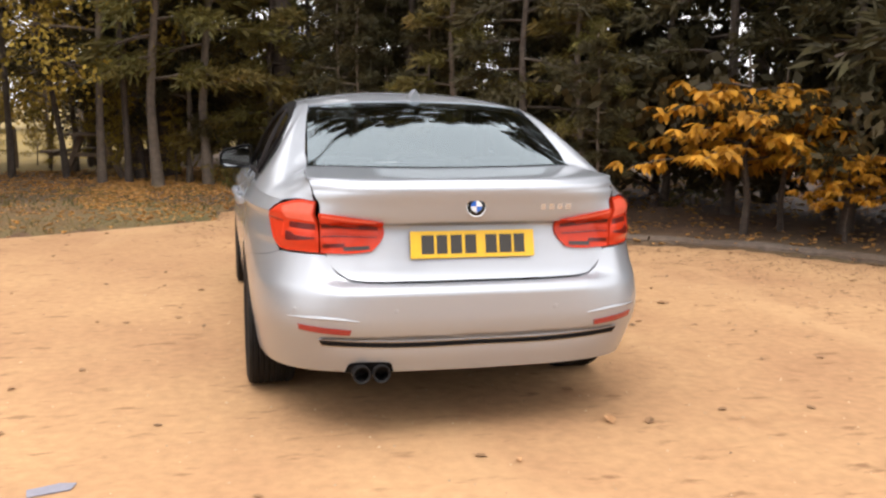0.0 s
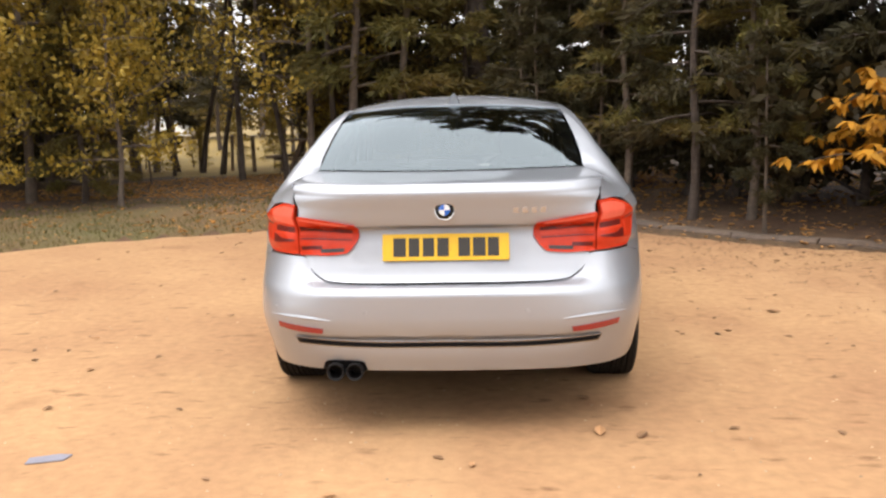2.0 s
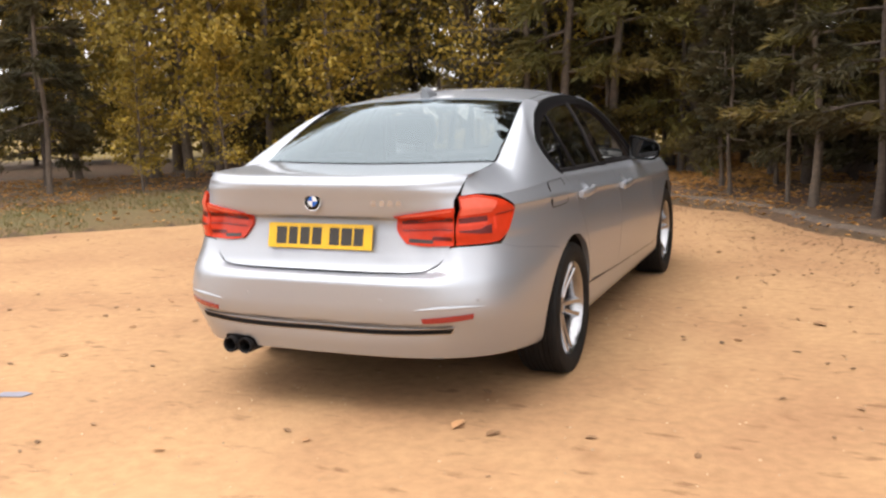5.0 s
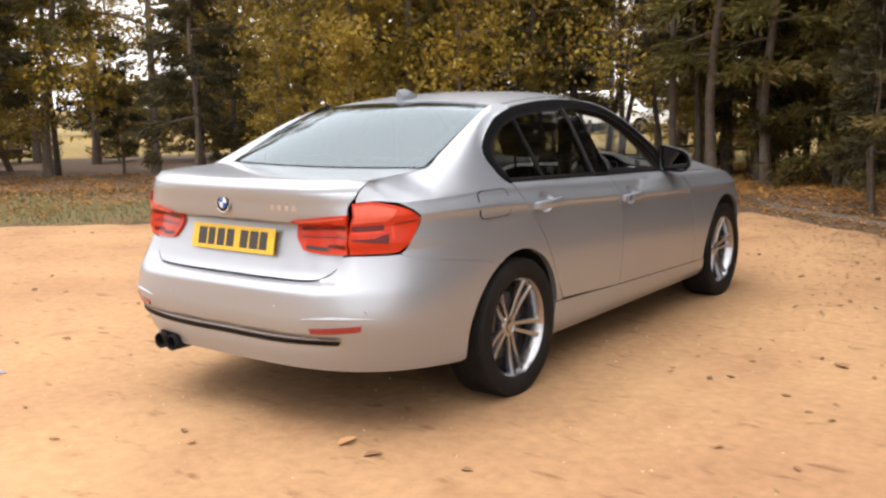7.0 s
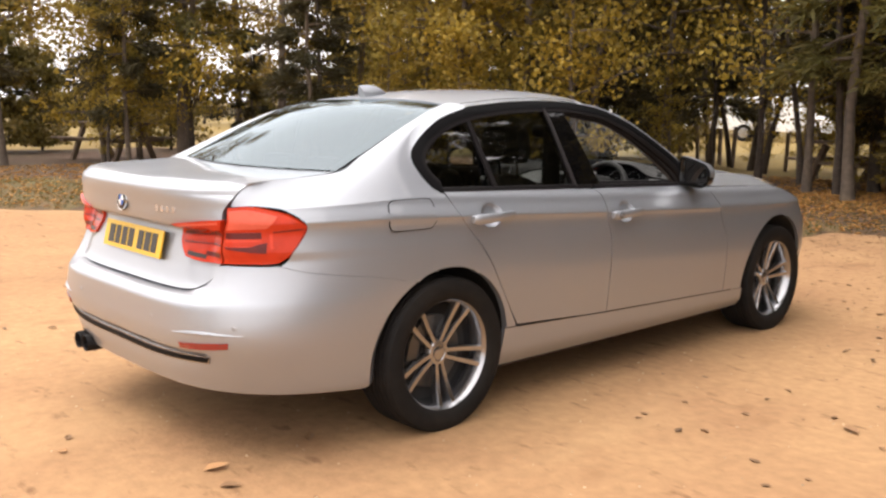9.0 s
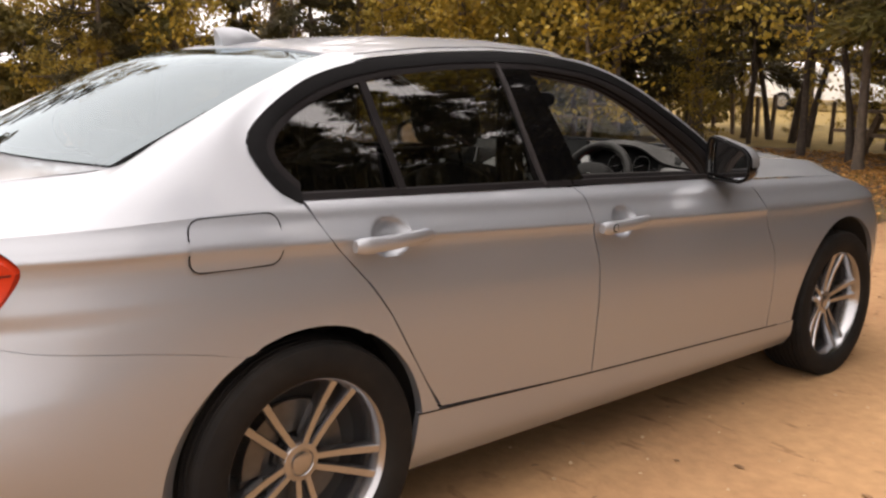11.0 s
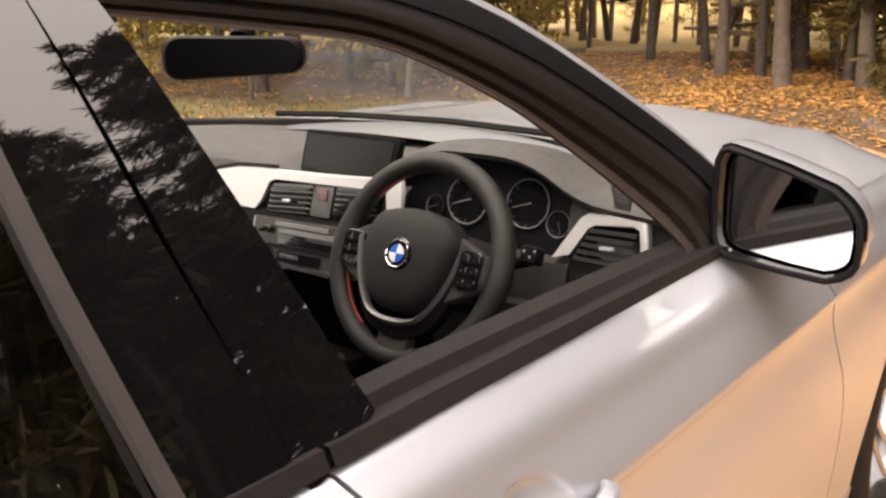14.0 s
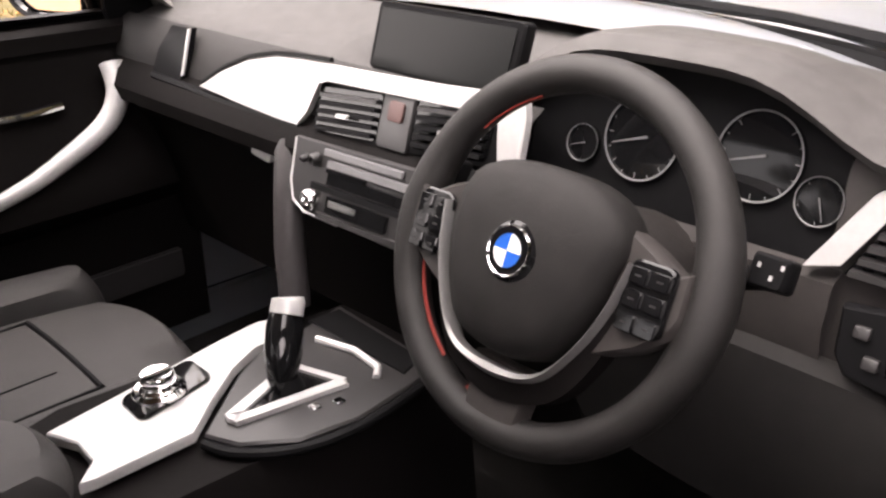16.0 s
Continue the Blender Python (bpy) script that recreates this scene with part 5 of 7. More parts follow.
def build_windows():
    for k, side in enumerate((1, -1)):
        rd, fd = doors["rear"][k], doors["front"][k]
        frame = ribbon(side, 0.0, 0.030, 0.004, 0.006, "window_surround", BLACK_SATIN, car, "gloss black window surround")
        ribbon(side, 0.030, 0.050, 0.001, 0.0, "window_seal", SEAL_GREY, frame, "satin black rubber seal")
        # belt trims
        strip(side, [(0.012, belt(0.012) + 0.011), (0.5, belt(0.5) + 0.011), (1.028, belt(1.028) + 0.011)], 0.008, 0.004, "belt_trim", SEAL_GREY, rd, "black rubber trim along the window", 0.03)
        strip(side, [(1.034, belt(1.034) + 0.011), (1.5, belt(1.5) + 0.011), (1.87, belt(1.87) + 0.011)], 0.008, 0.004, "belt_trim", SEAL_GREY, fd, "black rubber trim along the window", 0.03)
        strip(side, [(1.03, belt(1.03) + 0.024), (1.5, belt(1.5) + 0.024), (1.86, belt(1.86) + 0.02)], 0.007, -0.014, "inner_seal", SEAL_GREY, fd, "", 0.03)
        # centre pillar: gloss cover, in two halves
        strip(side, [(0.957, 0.972), (0.919, 1.16), (0.900, 1.35)], lambda t: lerp(0.045, 0.032, t), 0.0, "pillar_cover", PILLAR_GLOSS, rd, "gloss black door pillar cover", 0.05)
        strip(side, [(1.052, 0.968), (1.001, 1.16), (0.959, 1.345)], lambda t: lerp(0.048, 0.024, t), -0.003, "pillar_cover", PILLAR_GLOSS, fd, "gloss black door pillar cover", 0.06)
        strip(side, [(0.906, 0.972), (0.875, 1.16), (0.862, 1.345)], 0.006, 0.004, "glass_channel", SEAL_LIGHT, rd, "grey satin edge strip")
        # divider of the rear side glass
        strip(side, [(0.338, 0.985), (0.328, 1.13), (0.318, 1.29)], 0.012, 0.001, "glass_divider", SEAL_GREY, rd)
        pane(side, ([(0.05, 0.99), (0.18, 0.99), (0.33, 0.985)], [(-0.045, 1.13), (0.08, 1.225), (0.315, 1.297)]), 12, "quarter_glass", rd)
        pane(side, ([(0.34, 0.985), (0.58, 0.975), (0.905, 0.965)], [(0.318, 1.293), (0.55, 1.33), (0.868, 1.345)]), 12, "window_glass", rd)
        # deep frame of the front window, down the screen pillar to the mirror
        outer = along([(y, z, 0) for y, z in ((0.985, 1.333), (1.14, 1.318), (1.28, 1.297), (1.42, 1.245), (1.52, 1.195), (1.66, 1.118), (1.80, 1.03), (1.84, 0.955))], 40)
        inner = along([(y, z, 0) for y, z in ((0.99, 1.302), (1.14, 1.281), (1.285, 1.255), (1.425, 1.190), (1.506, 1.136), (1.624, 1.048), (1.706, 0.978), (1.722, 0.945))], 40)
        if side < 0:
            inner = [a.lerp(b, 0.4) for a, b in zip(outer, inner)]
        s = Shape()
        rows, lining = [], []
        for a, b in zip(outer, inner):
            p, q = on_side(a.x, a.y, 0.001, side), on_side(b.x, b.y, -0.012, side)
            ridge = lambda f, d: p.lerp(q, f) + Vector((side * d, 0, 0))
            rows.append([p, ridge(0.22, 0.004), ridge(0.34, 0.003), ridge(0.40, -0.005), ridge(0.47, -0.005), ridge(0.53, 0.002), ridge(0.70, 0.001), ridge(0.76, -0.007), ridge(0.80, -0.007)])
            lining.append([ridge(0.80, -0.007), ridge(0.84, -0.002), ridge(0.92, -0.003), q, q + Vector((-side * 0.006, 0, 0))])
        s.grid(rows)
        inside = Shape().grid(lining)
        if side > 0:
            s.flipped()
            inside.flipped()
        wf = s.out("window_frame", SEAL_BROWN, fd, "deep black window frame")
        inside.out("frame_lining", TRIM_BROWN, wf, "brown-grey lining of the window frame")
        if side < 0:
            pane(side, ([(1.06, 0.96), (1.45, 0.95), (1.86, 0.935)], [(1.03, 1.342), (1.28, 1.30), (1.84, 1.01)]), 12, "window_glass", fd, m=GLASS_FRONT)


build_windows()


def build_top():
    rows = []
    for j in range(40):
        v = j / 39
        row = []
        for i in range(41):
            u = 2 * i / 40 - 1
            y = lerp(0.225 + 0.12 * u * u, 1.40 - 0.20 * u * u, v)
            row.append(roof_point(u * roof_edge(y)[0], y))
        rows.append(row)
    s = Shape().grid(rows)
    s.grid([[p - Vector((0, 0, 0.03)) for p in rows[0]], rows[0]])
    s.grid([rows[-1], [p - Vector((0, 0, 0.03)) for p in rows[-1]]])
    roof = s.out("roof", PAINT, car)
    lin = Shape().grid([[p - Vector((0, 0, 0.035)) for p in r[::2]] for r in rows[1::2]]).flipped()
    lin.out("headliner", HEADLINER, car, "pale grey fabric headliner")
    # seam lines of the roof
    for side in (1, -1):
        line = []
        for k in range(24):
            y = lerp(0.36, 1.18, k / 23)
            xe, _ = roof_edge(y)
            line.append(roof_point(side * (xe - 0.05), y) + Vector((0, 0, 0.0005)))
        Shape().tube(line, 0.0016, 5).out("roof_seam", BLACK_SATIN, roof)
    # fin aerial
    rows = []
    for j in range(14):
        v = j / 13
        y = 0.235 + 0.155 * v
        h = 0.058 * (1 - v ** 2.4) ** 0.9 + 0.003
        wd = 0.034 * math.sin(math.pi * (0.25 + 0.72 * v)) ** 0.8
        base = roof_point(0, y).z - 0.006
        lean = -0.02 * (1 - v)
        rows.append([Vector((wd * math.sin(a) * (1 - 0.62 * max(0, math.cos(a / 1.0)) ** 1.6), y + lean * max(0, math.cos(a)), base + h * max(0.0, math.cos(a)) ** 0.8)) for a in [math.pi * (q / 12 - 0.5) for q in range(13)]])
    s = Shape().grid(rows)
    s.f.append(tuple(range(13)))
    s.out("roof_fin", PAINT, car, "small silver roof aerial fin")
    # rear window
    top = [roof_point(u * 0.535, 0.225 + 0.12 * u * u) - Vector((0, 0.004, 0.006)) for u in [-1 + k / 10 for k in range(21)]]
    base = [(-0.612, -0.375, 1.083), (-0.5, -0.405, 1.083), (-0.3, -0.44, 1.08), (0, -0.46, 1.078), (0.3, -0.44, 1.08), (0.5, -0.405, 1.083), (0.612, -0.375, 1.083)]
    rs = [(0.612, -0.375, 1.083), (0.602, -0.25, 1.142), (0.583, -0.05, 1.232), (0.56, 0.15, 1.31), tuple(top[-1])]
    ls = [(-x, y, z) for x, y, z in rs]
    glass = coons(base, rs, [tuple(p) for p in top], ls, 41, 24)
    for j, row in enumerate(glass):
        for i, p in enumerate(row):
            p.z += 0.03 * math.sin(math.pi * j / 23) * (1 - (2 * i / 40 - 1) ** 2)
    w = Shape().grid(glass).out("rear_window", GLASS_REAR, car, "tinted rear window")
    # black ceramic border, just inside the glass
    b = Shape()
    edge = lambda r, c: glass[r][c] + Vector((0, 0.006, -0.006))
    for (r0, r1) in ((0, 1), (22, 23)):
        b.grid([[edge(r0, i) for i in range(41)], [edge(r1, i) for i in range(41)]])
    for (c0, c1) in ((0, 2), (38, 40)):
        b.grid([[edge(r, c0) for r in range(24)], [edge(r, c1) for r in range(24)]])
    b.out("window_border", BLACK_SATIN, w)
    # windscreen
    top = [roof_point(u * (roof_edge(1.40 - 0.20 * u * u)[0] - 0.01), 1.40 - 0.20 * u * u) - Vector((0, 0, 0.008)) for u in [-1 + k / 10 for k in range(21)]]
    base = [(-0.745, 1.93, 0.99), (-0.55, 2.09, 0.992), (-0.3, 2.19, 1.0), (0, 2.23, 1.003), (0.3, 2.19, 1.0), (0.55, 2.09, 0.992), (0.745, 1.93, 0.99)]
    rs = [(0.745, 1.93, 0.99), (0.717, 1.812, 1.088), (0.678, 1.672, 1.178), (0.625, 1.492, 1.279), (0.58, 1.312, 1.343), tuple(top[-1])]
    ls = [(-x, y, z) for x, y, z in rs]
    glass = coons(base, rs, [tuple(p) for p in top], ls, 31, 20)
    w = Shape().grid(glass).out("windscreen", GLASS_FRONT, car, "clear windscreen")
    # cowl with wipers
    low = [(x, y + 0.03, z - 0.012) for x, y, z in base]
    front = [(-0.74, 2.02, 0.95), (-0.55, 2.16, 0.972), (0, 2.33, 0.99), (0.55, 2.16, 0.972), (0.74, 2.02, 0.95)]
    Shape().grid([along(low, 30), along(front, 30)]).flipped().out("cowl", BLACK_SATIN, car, "black plastic cowl under the windscreen")
    for x0, x1 in ((-0.45, 0.1), (0.1, 0.6)):
        line = [Vector((lerp(x0, x1, k / 8), float(np.interp(abs(lerp(x0, x1, k / 8)), [0, 0.3, 0.55, 0.7], [2.21, 2.17, 2.07, 1.96])), 1.010)) for k in range(9)]
        Shape().tube(line, 0.008, 6).out("wiper", BLACK_SATIN, car)
    # front pillars: painted outside, trim inside, dark near, lightened on the far, lit side
    for side in (1, -1):
        outer, inner, cab = [], [], []
        ys = inset(-0.002)
        pts = [q for q in ys if q[0] > 1.13 and q[1] > 1.0]
        n = len(pts)
        for k, (y, z) in enumerate(pts):
            p = on_side(y, z, 0.002, side)
            g = along([tuple(v) for v in rs[::-1]], n)[k]
            g = Vector((g.x * side, g.y, g.z))
            m = p.lerp(g, 0.5) + Vector((side * 0.004, 0.004, 0.006))
            outer.append([p, p.lerp(m, 0.6) + Vector((side * 0.001, 0, 0.002)), m, m.lerp(g, 0.6) + Vector((0, 0.002, 0.001)), g])
            i1 = p + Vector((-side * 0.05, -0.015, -0.03)) if side < 0 else p + Vector((-0.03, -0.006, -0.014))
            cab.append([p - Vector((side * 0.012, 0, 0.012)), i1, g + (Vector((-0.026, -0.012, -0.01)) if side > 0 else Vector((0.085, -0.04, -0.03))), g - Vector((0, 0.004, 0.004))])
        a, c = Shape().grid(outer), Shape().grid(cab)
        if side > 0:
            a.flipped()
        a.out("front_pillar", PAINT, car)
        c.out("pillar_trim", TRIM_BROWN if side > 0 else PILLAR_LIT, car, "inner windscreen pillar trim")


build_top()


# handles
def handle(side, y0, y1, z, parent, keyed):
    """A bar handle over a scooped hollow."""
    def sp(y, zz, lift):
        return on_side(y, zz, lift, side)

    h = new("door_handle")
    h.parent = parent
    n = 14
    rows = []
    for k in range(n):
        t = k / (n - 1)
        y = lerp(y0, y1, t)
        zz = z + 0.012 * (t - 0.5)
        lift = 0.013 + 0.017 * math.sin(math.pi * min(1, max(0, t))) ** 0.5
        r = lerp(0.021, 0.0165, t) * (0.72 if k in (0, n - 1) else 1)
        c = sp(y, zz, lift)
        rows.append([c + Vector((side * 0.0125 * math.copysign(abs(math.cos(a)) ** 0.6, math.cos(a)), 0, r * math.copysign(abs(math.sin(a)) ** 0.7, math.sin(a)))) for a in [2 * math.pi * q / 10 for q in range(10)]])
    s = Shape().grid(rows, closed=True)
    s.f += [tuple(range(10)), tuple((n - 1) * 10 + q for q in reversed(range(10)))]
    if side < 0:
        s.flipped()
    s.out("grip", PAINT, h)
    if keyed:
        p = sp(lerp(y0, y1, 0.17), z - 0.004, 0.037)
        m = look(p, p + Vector((-side, 0, 0)))
        Shape().lathe([(0.0105, 0.002), (0.0125, 0.0025), (0.0145, 0)], m, 20).out("lock_ring", BLACK_SATIN, h, "dark ring round the lock")
        Shape().lathe([(0, 0.004), (0.008, 0.0038), (0.0105, 0.002)], m, 20).out("key_lock", PAINT, h, "round silver lock cap")


for k, side in enumerate((1, -1)):
    handle(side, 0.118, 0.362, 0.886, doors["rear"][k], False)
    handle(side, 1.07, 1.30, 0.838, doors["front"][k], side > 0)


def wing_mirror(side):
    """A door mirror: dark lower shell, painted cap, glass facing back."""
    mir = new("wing_mirror")
    mir.parent = car
    c = Vector((side * 0.890, 1.80, 1.006))
    n = 20
    ring = []
    for q in range(n):
        a = 2 * math.pi * q / n
        ca, sa = math.cos(a), math.sin(a)
        ring.append((side * 0.102 * math.copysign(abs(ca) ** 0.42, ca), 0.067 * math.copysign(abs(sa) ** 0.45, sa) * (1.0 - 0.36 * ca)))
    rows = []
    for d, f in ((0.0, 0.93), (-0.012, 1.0), (0.0, 1.03), (0.03, 1.03), (0.07, 0.94), (0.10, 0.75), (0.118, 0.4), (0.122, 0.05)):
        rows.append([c + Vector((u * f + side * 0.25 * d * -0.3, d - 0.025 + side * u * -0.25, w * f - 0.013 * (u * side) / 0.108)) for u, w in ring])
    shell = Shape().grid(rows, closed=True)
    if side < 0:
        shell.flipped()
    shell.out("mirror_shell", BLACK_GLOSS, mir, "gloss black mirror shell")
    cap = Shape().grid([[p + Vector((0, 0.001, 0.002)) + (p - c).normalized() * 0.003 for p in [r[k % n] for k in range(0, n // 2 + 1)]] for r in rows[2:7]])
    if side < 0:
        cap.flipped()
    cap.out("mirror_cap", PAINT, mir, "silver mirror cap")
    plate = [c + Vector((u * 0.88, -0.022 + side * u * -0.25, w * 0.86 - 0.013 * (u * side) / 0.108)) for u, w in ring]
    g = Shape().add(plate, [tuple(range(n))] if side < 0 else [tuple(reversed(range(n)))])
    g.out("mirror_glass", mat("mirror_silver", (0.75, 0.77, 0.78), 0.01, 1.0), mir, "mirror glass", False)
    rim = [c + Vector((u * 1.0, -0.037 + side * u * -0.25, w * 1.0 - 0.013 * (u * side) / 0.108)) for u, w in ring]
    Shape().tube(rim + rim[:1], 0.0045, 8, caps=False).out("mirror_rim", BLACK_SATIN, mir, "black rim round the mirror")
    foot = Shape().tube([(side * 0.775, 1.86, 0.94), (side * 0.80, 1.85, 0.955), (side * 0.85, 1.83, 0.97)], lambda t: 0.034 - 0.006 * t, 10, squash=0.6)
    foot.out("mirror_foot", BLACK_SATIN, mir, "black mirror foot")
    tri = Shape().box((side * 0.745 - 0.006, 1.80, 0.94), (side * 0.745 + 0.006, 1.90, 1.03), None, 0.004)
    tri.out("mirror_sail", BLACK_SATIN, mir)


wing_mirror(1)
wing_mirror(-1)


# ---- wheels ----
def wheel():
    """An alloy wheel, axle along x, outer face to +x."""
    w = new("wheel")
    m = pose(0, 0, 0, 0, 90, 0)
    tyre = [(0.232, -0.10), (0.25, -0.108), (0.29, -0.113), (0.318, -0.104), (0.326, -0.085)]
    for k in range(7):
        z = -0.075 + 0.025 * k
        tyre += [(0.328, z - 0.008), (0.328, z + 0.006), (0.322, z + 0.009), (0.322, z + 0.014)]
    tyre += [(0.326, 0.09), (0.318, 0.104), (0.29, 0.113), (0.26, 0.11), (0.245, 0.104), (0.234, 0.094)]
    Shape().lathe(tyre, m, 72).out("tyre", RUBBER, w, "black road tyre dusty at the tread")
    rim = new("rim")
    rim.parent = w
    rim["label"] = "polished double-spoke alloy rim"
    barrel = [(0.205, -0.09), (0.212, 0.02), (0.220, 0.075), (0.232, 0.092), (0.241, 0.100), (0.236, 0.088), (0.226, 0.07), (0.224, -0.09)]
    Shape().lathe(barrel, m, 72).out("rim_barrel", ALLOY, rim)
    Shape().lathe([(0.212, -0.02), (0.06, -0.035), (0.0, -0.035)], m, 40).out("wheel_back", DARK, rim)
    for k in range(5):
        for d in (-1, 1):
            ang = 72 * k + 90
            rows = []
            for j in range(9):
                t = j / 8
                r = lerp(0.045, 0.222, t)
                off = d * lerp(0.014, 0.036, t) / r
                wd = lerp(0.0105, 0.0125, t)
                h = lerp(0.045, 0.080, t) - 0.006 * math.sin(math.pi * t)
                a = radians(ang)
                c = Vector((0, math.cos(a) * r - math.sin(a) * off * r, math.sin(a) * r + math.cos(a) * off * r))
                tang = Vector((0, -math.sin(a), math.cos(a)))
                rows.append([c + tang * u * wd + Vector((h + e, 0, 0)) for u, e in ((-1.1, -0.035), (-1, -0.006), (-0.75, 0), (0.75, 0), (1, -0.006), (1.1, -0.035))])
            Shape().grid(rows).out("spoke", ALLOY, rim)
    hub = [(0.062, -0.005), (0.058, 0.036), (0.05, 0.046), (0.036, 0.048), (0.033, 0.044), (0.0, 0.046)]
    Shape().lathe(hub, m, 36).out("hub", ALLOY, rim)
    Shape().lathe([(0.029, 0.044), (0.028, 0.049), (0.022, 0.051), (0.0, 0.0515)], m, 30).out("hub_cap", ALLOY, rim, "grey hub cap")
    for k in range(5):
        a = radians(72 * k + 54)
        Shape().lathe([(0.0, 0.044), (0.007, 0.044), (0.0085, 0.03)], pose(0, 0.047 * math.cos(a), 0.047 * math.sin(a)) @ m, 10).out("wheel_bolt", STEEL, rim)
    Shape().lathe([(0.07, 0.0), (0.155, 0.0), (0.158, -0.006), (0.155, -0.018), (0.07, -0.018)], m, 48, closed=True).out("brake_disc", STEEL, w, "grey brake disc")
    cal = Shape()
    rows = []
    for j in range(9):
        a = radians(150 + 8 * j)
        rows.append([Vector((x, r * math.cos(a), r * math.sin(a))) for x, r in ((0.03, 0.11), (0.035, 0.165), (-0.03, 0.165), (-0.03, 0.11))])
    cal.grid(rows, closed=True).out("brake_caliper", STEEL, w)
    return w


first = wheel()
first.parent = car
RIDE = 0.322
WHEEL_SPOTS = [(0.777, 0.0, 1, -30), (0.767, FRONT_Y, 1, -8), (-0.777, 0.0, -1, 10), (-0.775, FRONT_Y, -1, 47)]
for k, (x, y, side, spin) in enumerate(WHEEL_SPOTS):
    m = pose(x, y, RIDE, 0, 0, 0 if side > 0 else 180) @ pose(0, 0, 0, spin, 0, 0)
    if k == 0:
        first.matrix_basis = m
    else:
        copy_thing(first, m)

# wheel houses, underside, exhaust
for side in (1, -1):
    for cy in (0.0, FRONT_Y):
        rows = []
        for a in range(-12, 193, 12):
            y, z = cy + 0.40 * math.cos(radians(a)), 0.318 + 0.40 * math.sin(radians(a))
            rows.append([Vector((side * x, y, z)) for x in (min(0.86, skin(*ay(y, max(0.22, z))).x - 0.012), 0.5)])
        s = Shape().grid(rows)
        s.grid([[r[1], Vector((side * 0.5, cy, 0.3))] for r in rows])
        s.out("wheel_house", DARK, car)
under = Shape().box((-0.55, -0.86, 0.25), (0.55, -0.4, 0.36), None, 0.03)
under.box((-0.80, 0.36, 0.175), (0.80, 2.42, 0.26), None, 0.02)
under.box((-0.45, -0.42, 0.22), (0.45, 0.4, 0.34), None, 0.02)
under.out("underside", DARK, car, smooth=False)
for x in (-0.465, -0.385):
    t = pose(x, -0.972, 0.287, 90, 0, 0)
    Shape().lathe([(0.0, -0.05), (0.029, -0.05), (0.028, 0.03), (0.034, 0.034), (0.037, 0.03), (0.037, -0.22), (0.032, -0.22), (0.031, 0.02)], t, 28).out("exhaust_pipe", mat("sooty_chrome", (0.012, 0.011, 0.011), 0.55, 0.1, spec=0.12), car, "dark twin exhaust pipe")
recess = patch([ax(0.332, 0.286), ax(0.42, 0.287), ax(0.522, 0.286)], [ax(0.522, 0.286), ax(0.512, 0.318)], [ax(0.342, 0.322), ax(0.36, 0.331), ax(0.43, 0.333), ax(0.49, 0.330), ax(0.512, 0.318)], [ax(0.332, 0.286), ax(0.342, 0.322)], 20, 8, 0.003)
hollow = skirted(Shape(), recess, 0.02, inward)
hollow.v = [Vector((-p.x, p.y, p.z)) for p in hollow.v]
hollow.flipped().out("exhaust_recess", BLACK_SATIN, car, "black cut-out round the exhaust pipes")


# ---- the car: cabin ----
def slab(points, place, thick, bevel=0.0):
    """A flat piece from a 2D outline: place(u, v, w) lays it out, w being the depth towards the viewer."""
    n = len(points)
    s = Shape()
    cu, cv = sum(p[0] for p in points) / n, sum(p[1] for p in points) / n
    shrink = lambda p: (p[0] + (cu - p[0]) * bevel / max(1e-6, math.hypot(cu - p[0], cv - p[1])), p[1] + (cv - p[1]) * bevel / max(1e-6, math.hypot(cu - p[0], cv - p[1])))
    face = [shrink(p) for p in points] if bevel else points
    v = [place(*p, thick) for p in face] + [place(*p, thick - bevel) for p in points] + [place(*p, 0.0) for p in points]
    f = [tuple(range(n))]
    for k in range(n):
        j = (k + 1) % n
        f += [(k, n + k, n + j, j), (n + k, 2 * n + k, 2 * n + j, n + j)]
    return s.add(v, f)


def round_box(u0, v0, u1, v1, r, n=4):
    pts = []
    for cu, cv, a in ((u1 - r, v0 + r, -90), (u1 - r, v1 - r, 0), (u0 + r, v1 - r, 90), (u0 + r, v0 + r, 180)):
        pts += [(cu + r * math.cos(radians(a + 90 * k / n)), cv + r * math.sin(radians(a + 90 * k / n))) for k in range(n + 1)]
    return pts


def fascia(x, z, d=0.0):
    return Vector((x, 1.80 + 0.35 * (z - 0.9) - d, z))


def screen_plane(x, z, d=0.0):
    return Vector((x, 1.90 + 0.25 * (z - 1.0) - d, z + 0.25 * d))


def gauge_plane(x, z, d=0.0):
    return Vector((x, 1.87 + 0.3 * (z - 0.94) - d, z + 0.3 * d))


def side_vent_plane(x, z, d=0.0):
    return Vector((x, 1.855 + 0.3 * (z - 0.92) - d, z))


def console_plane(x, y, d=0.0):
    return Vector((x, y, 0.645 - 0.06 * (y - 1.6) + d))


def cushion(lo, hi, puff=0.03, nx=12, ny=12, m=None):
    """A soft box: sides bulge, edges round."""
    bm = bmesh.new()
    bmesh.ops.create_cube(bm, size=2)
    bmesh.ops.subdivide_edges(bm, edges=bm.edges[:], cuts=7, use_grid_fill=True)
    size = [(hi[k] - lo[k]) / 2 for k in range(3)]
    mid = [(hi[k] + lo[k]) / 2 for k in range(3)]
    for v in bm.verts:
        c = v.co.copy()
        q = Vector([c[k] * (1 - 0.5 * c[(k + 1) % 3] ** 2 * 0.22 - 0.5 * c[(k + 2) % 3] ** 2 * 0.22) for k in range(3)])
        v.co = Vector([mid[k] + q[k] * size[k] for k in range(3)])
    if m:
        bm.transform(m)
    s = Shape()
    bm.verts.index_update()
    s.add([v.co.copy() for v in bm.verts], [[v.index for v in f.verts] for f in bm.faces])
    bm.free()
    return s


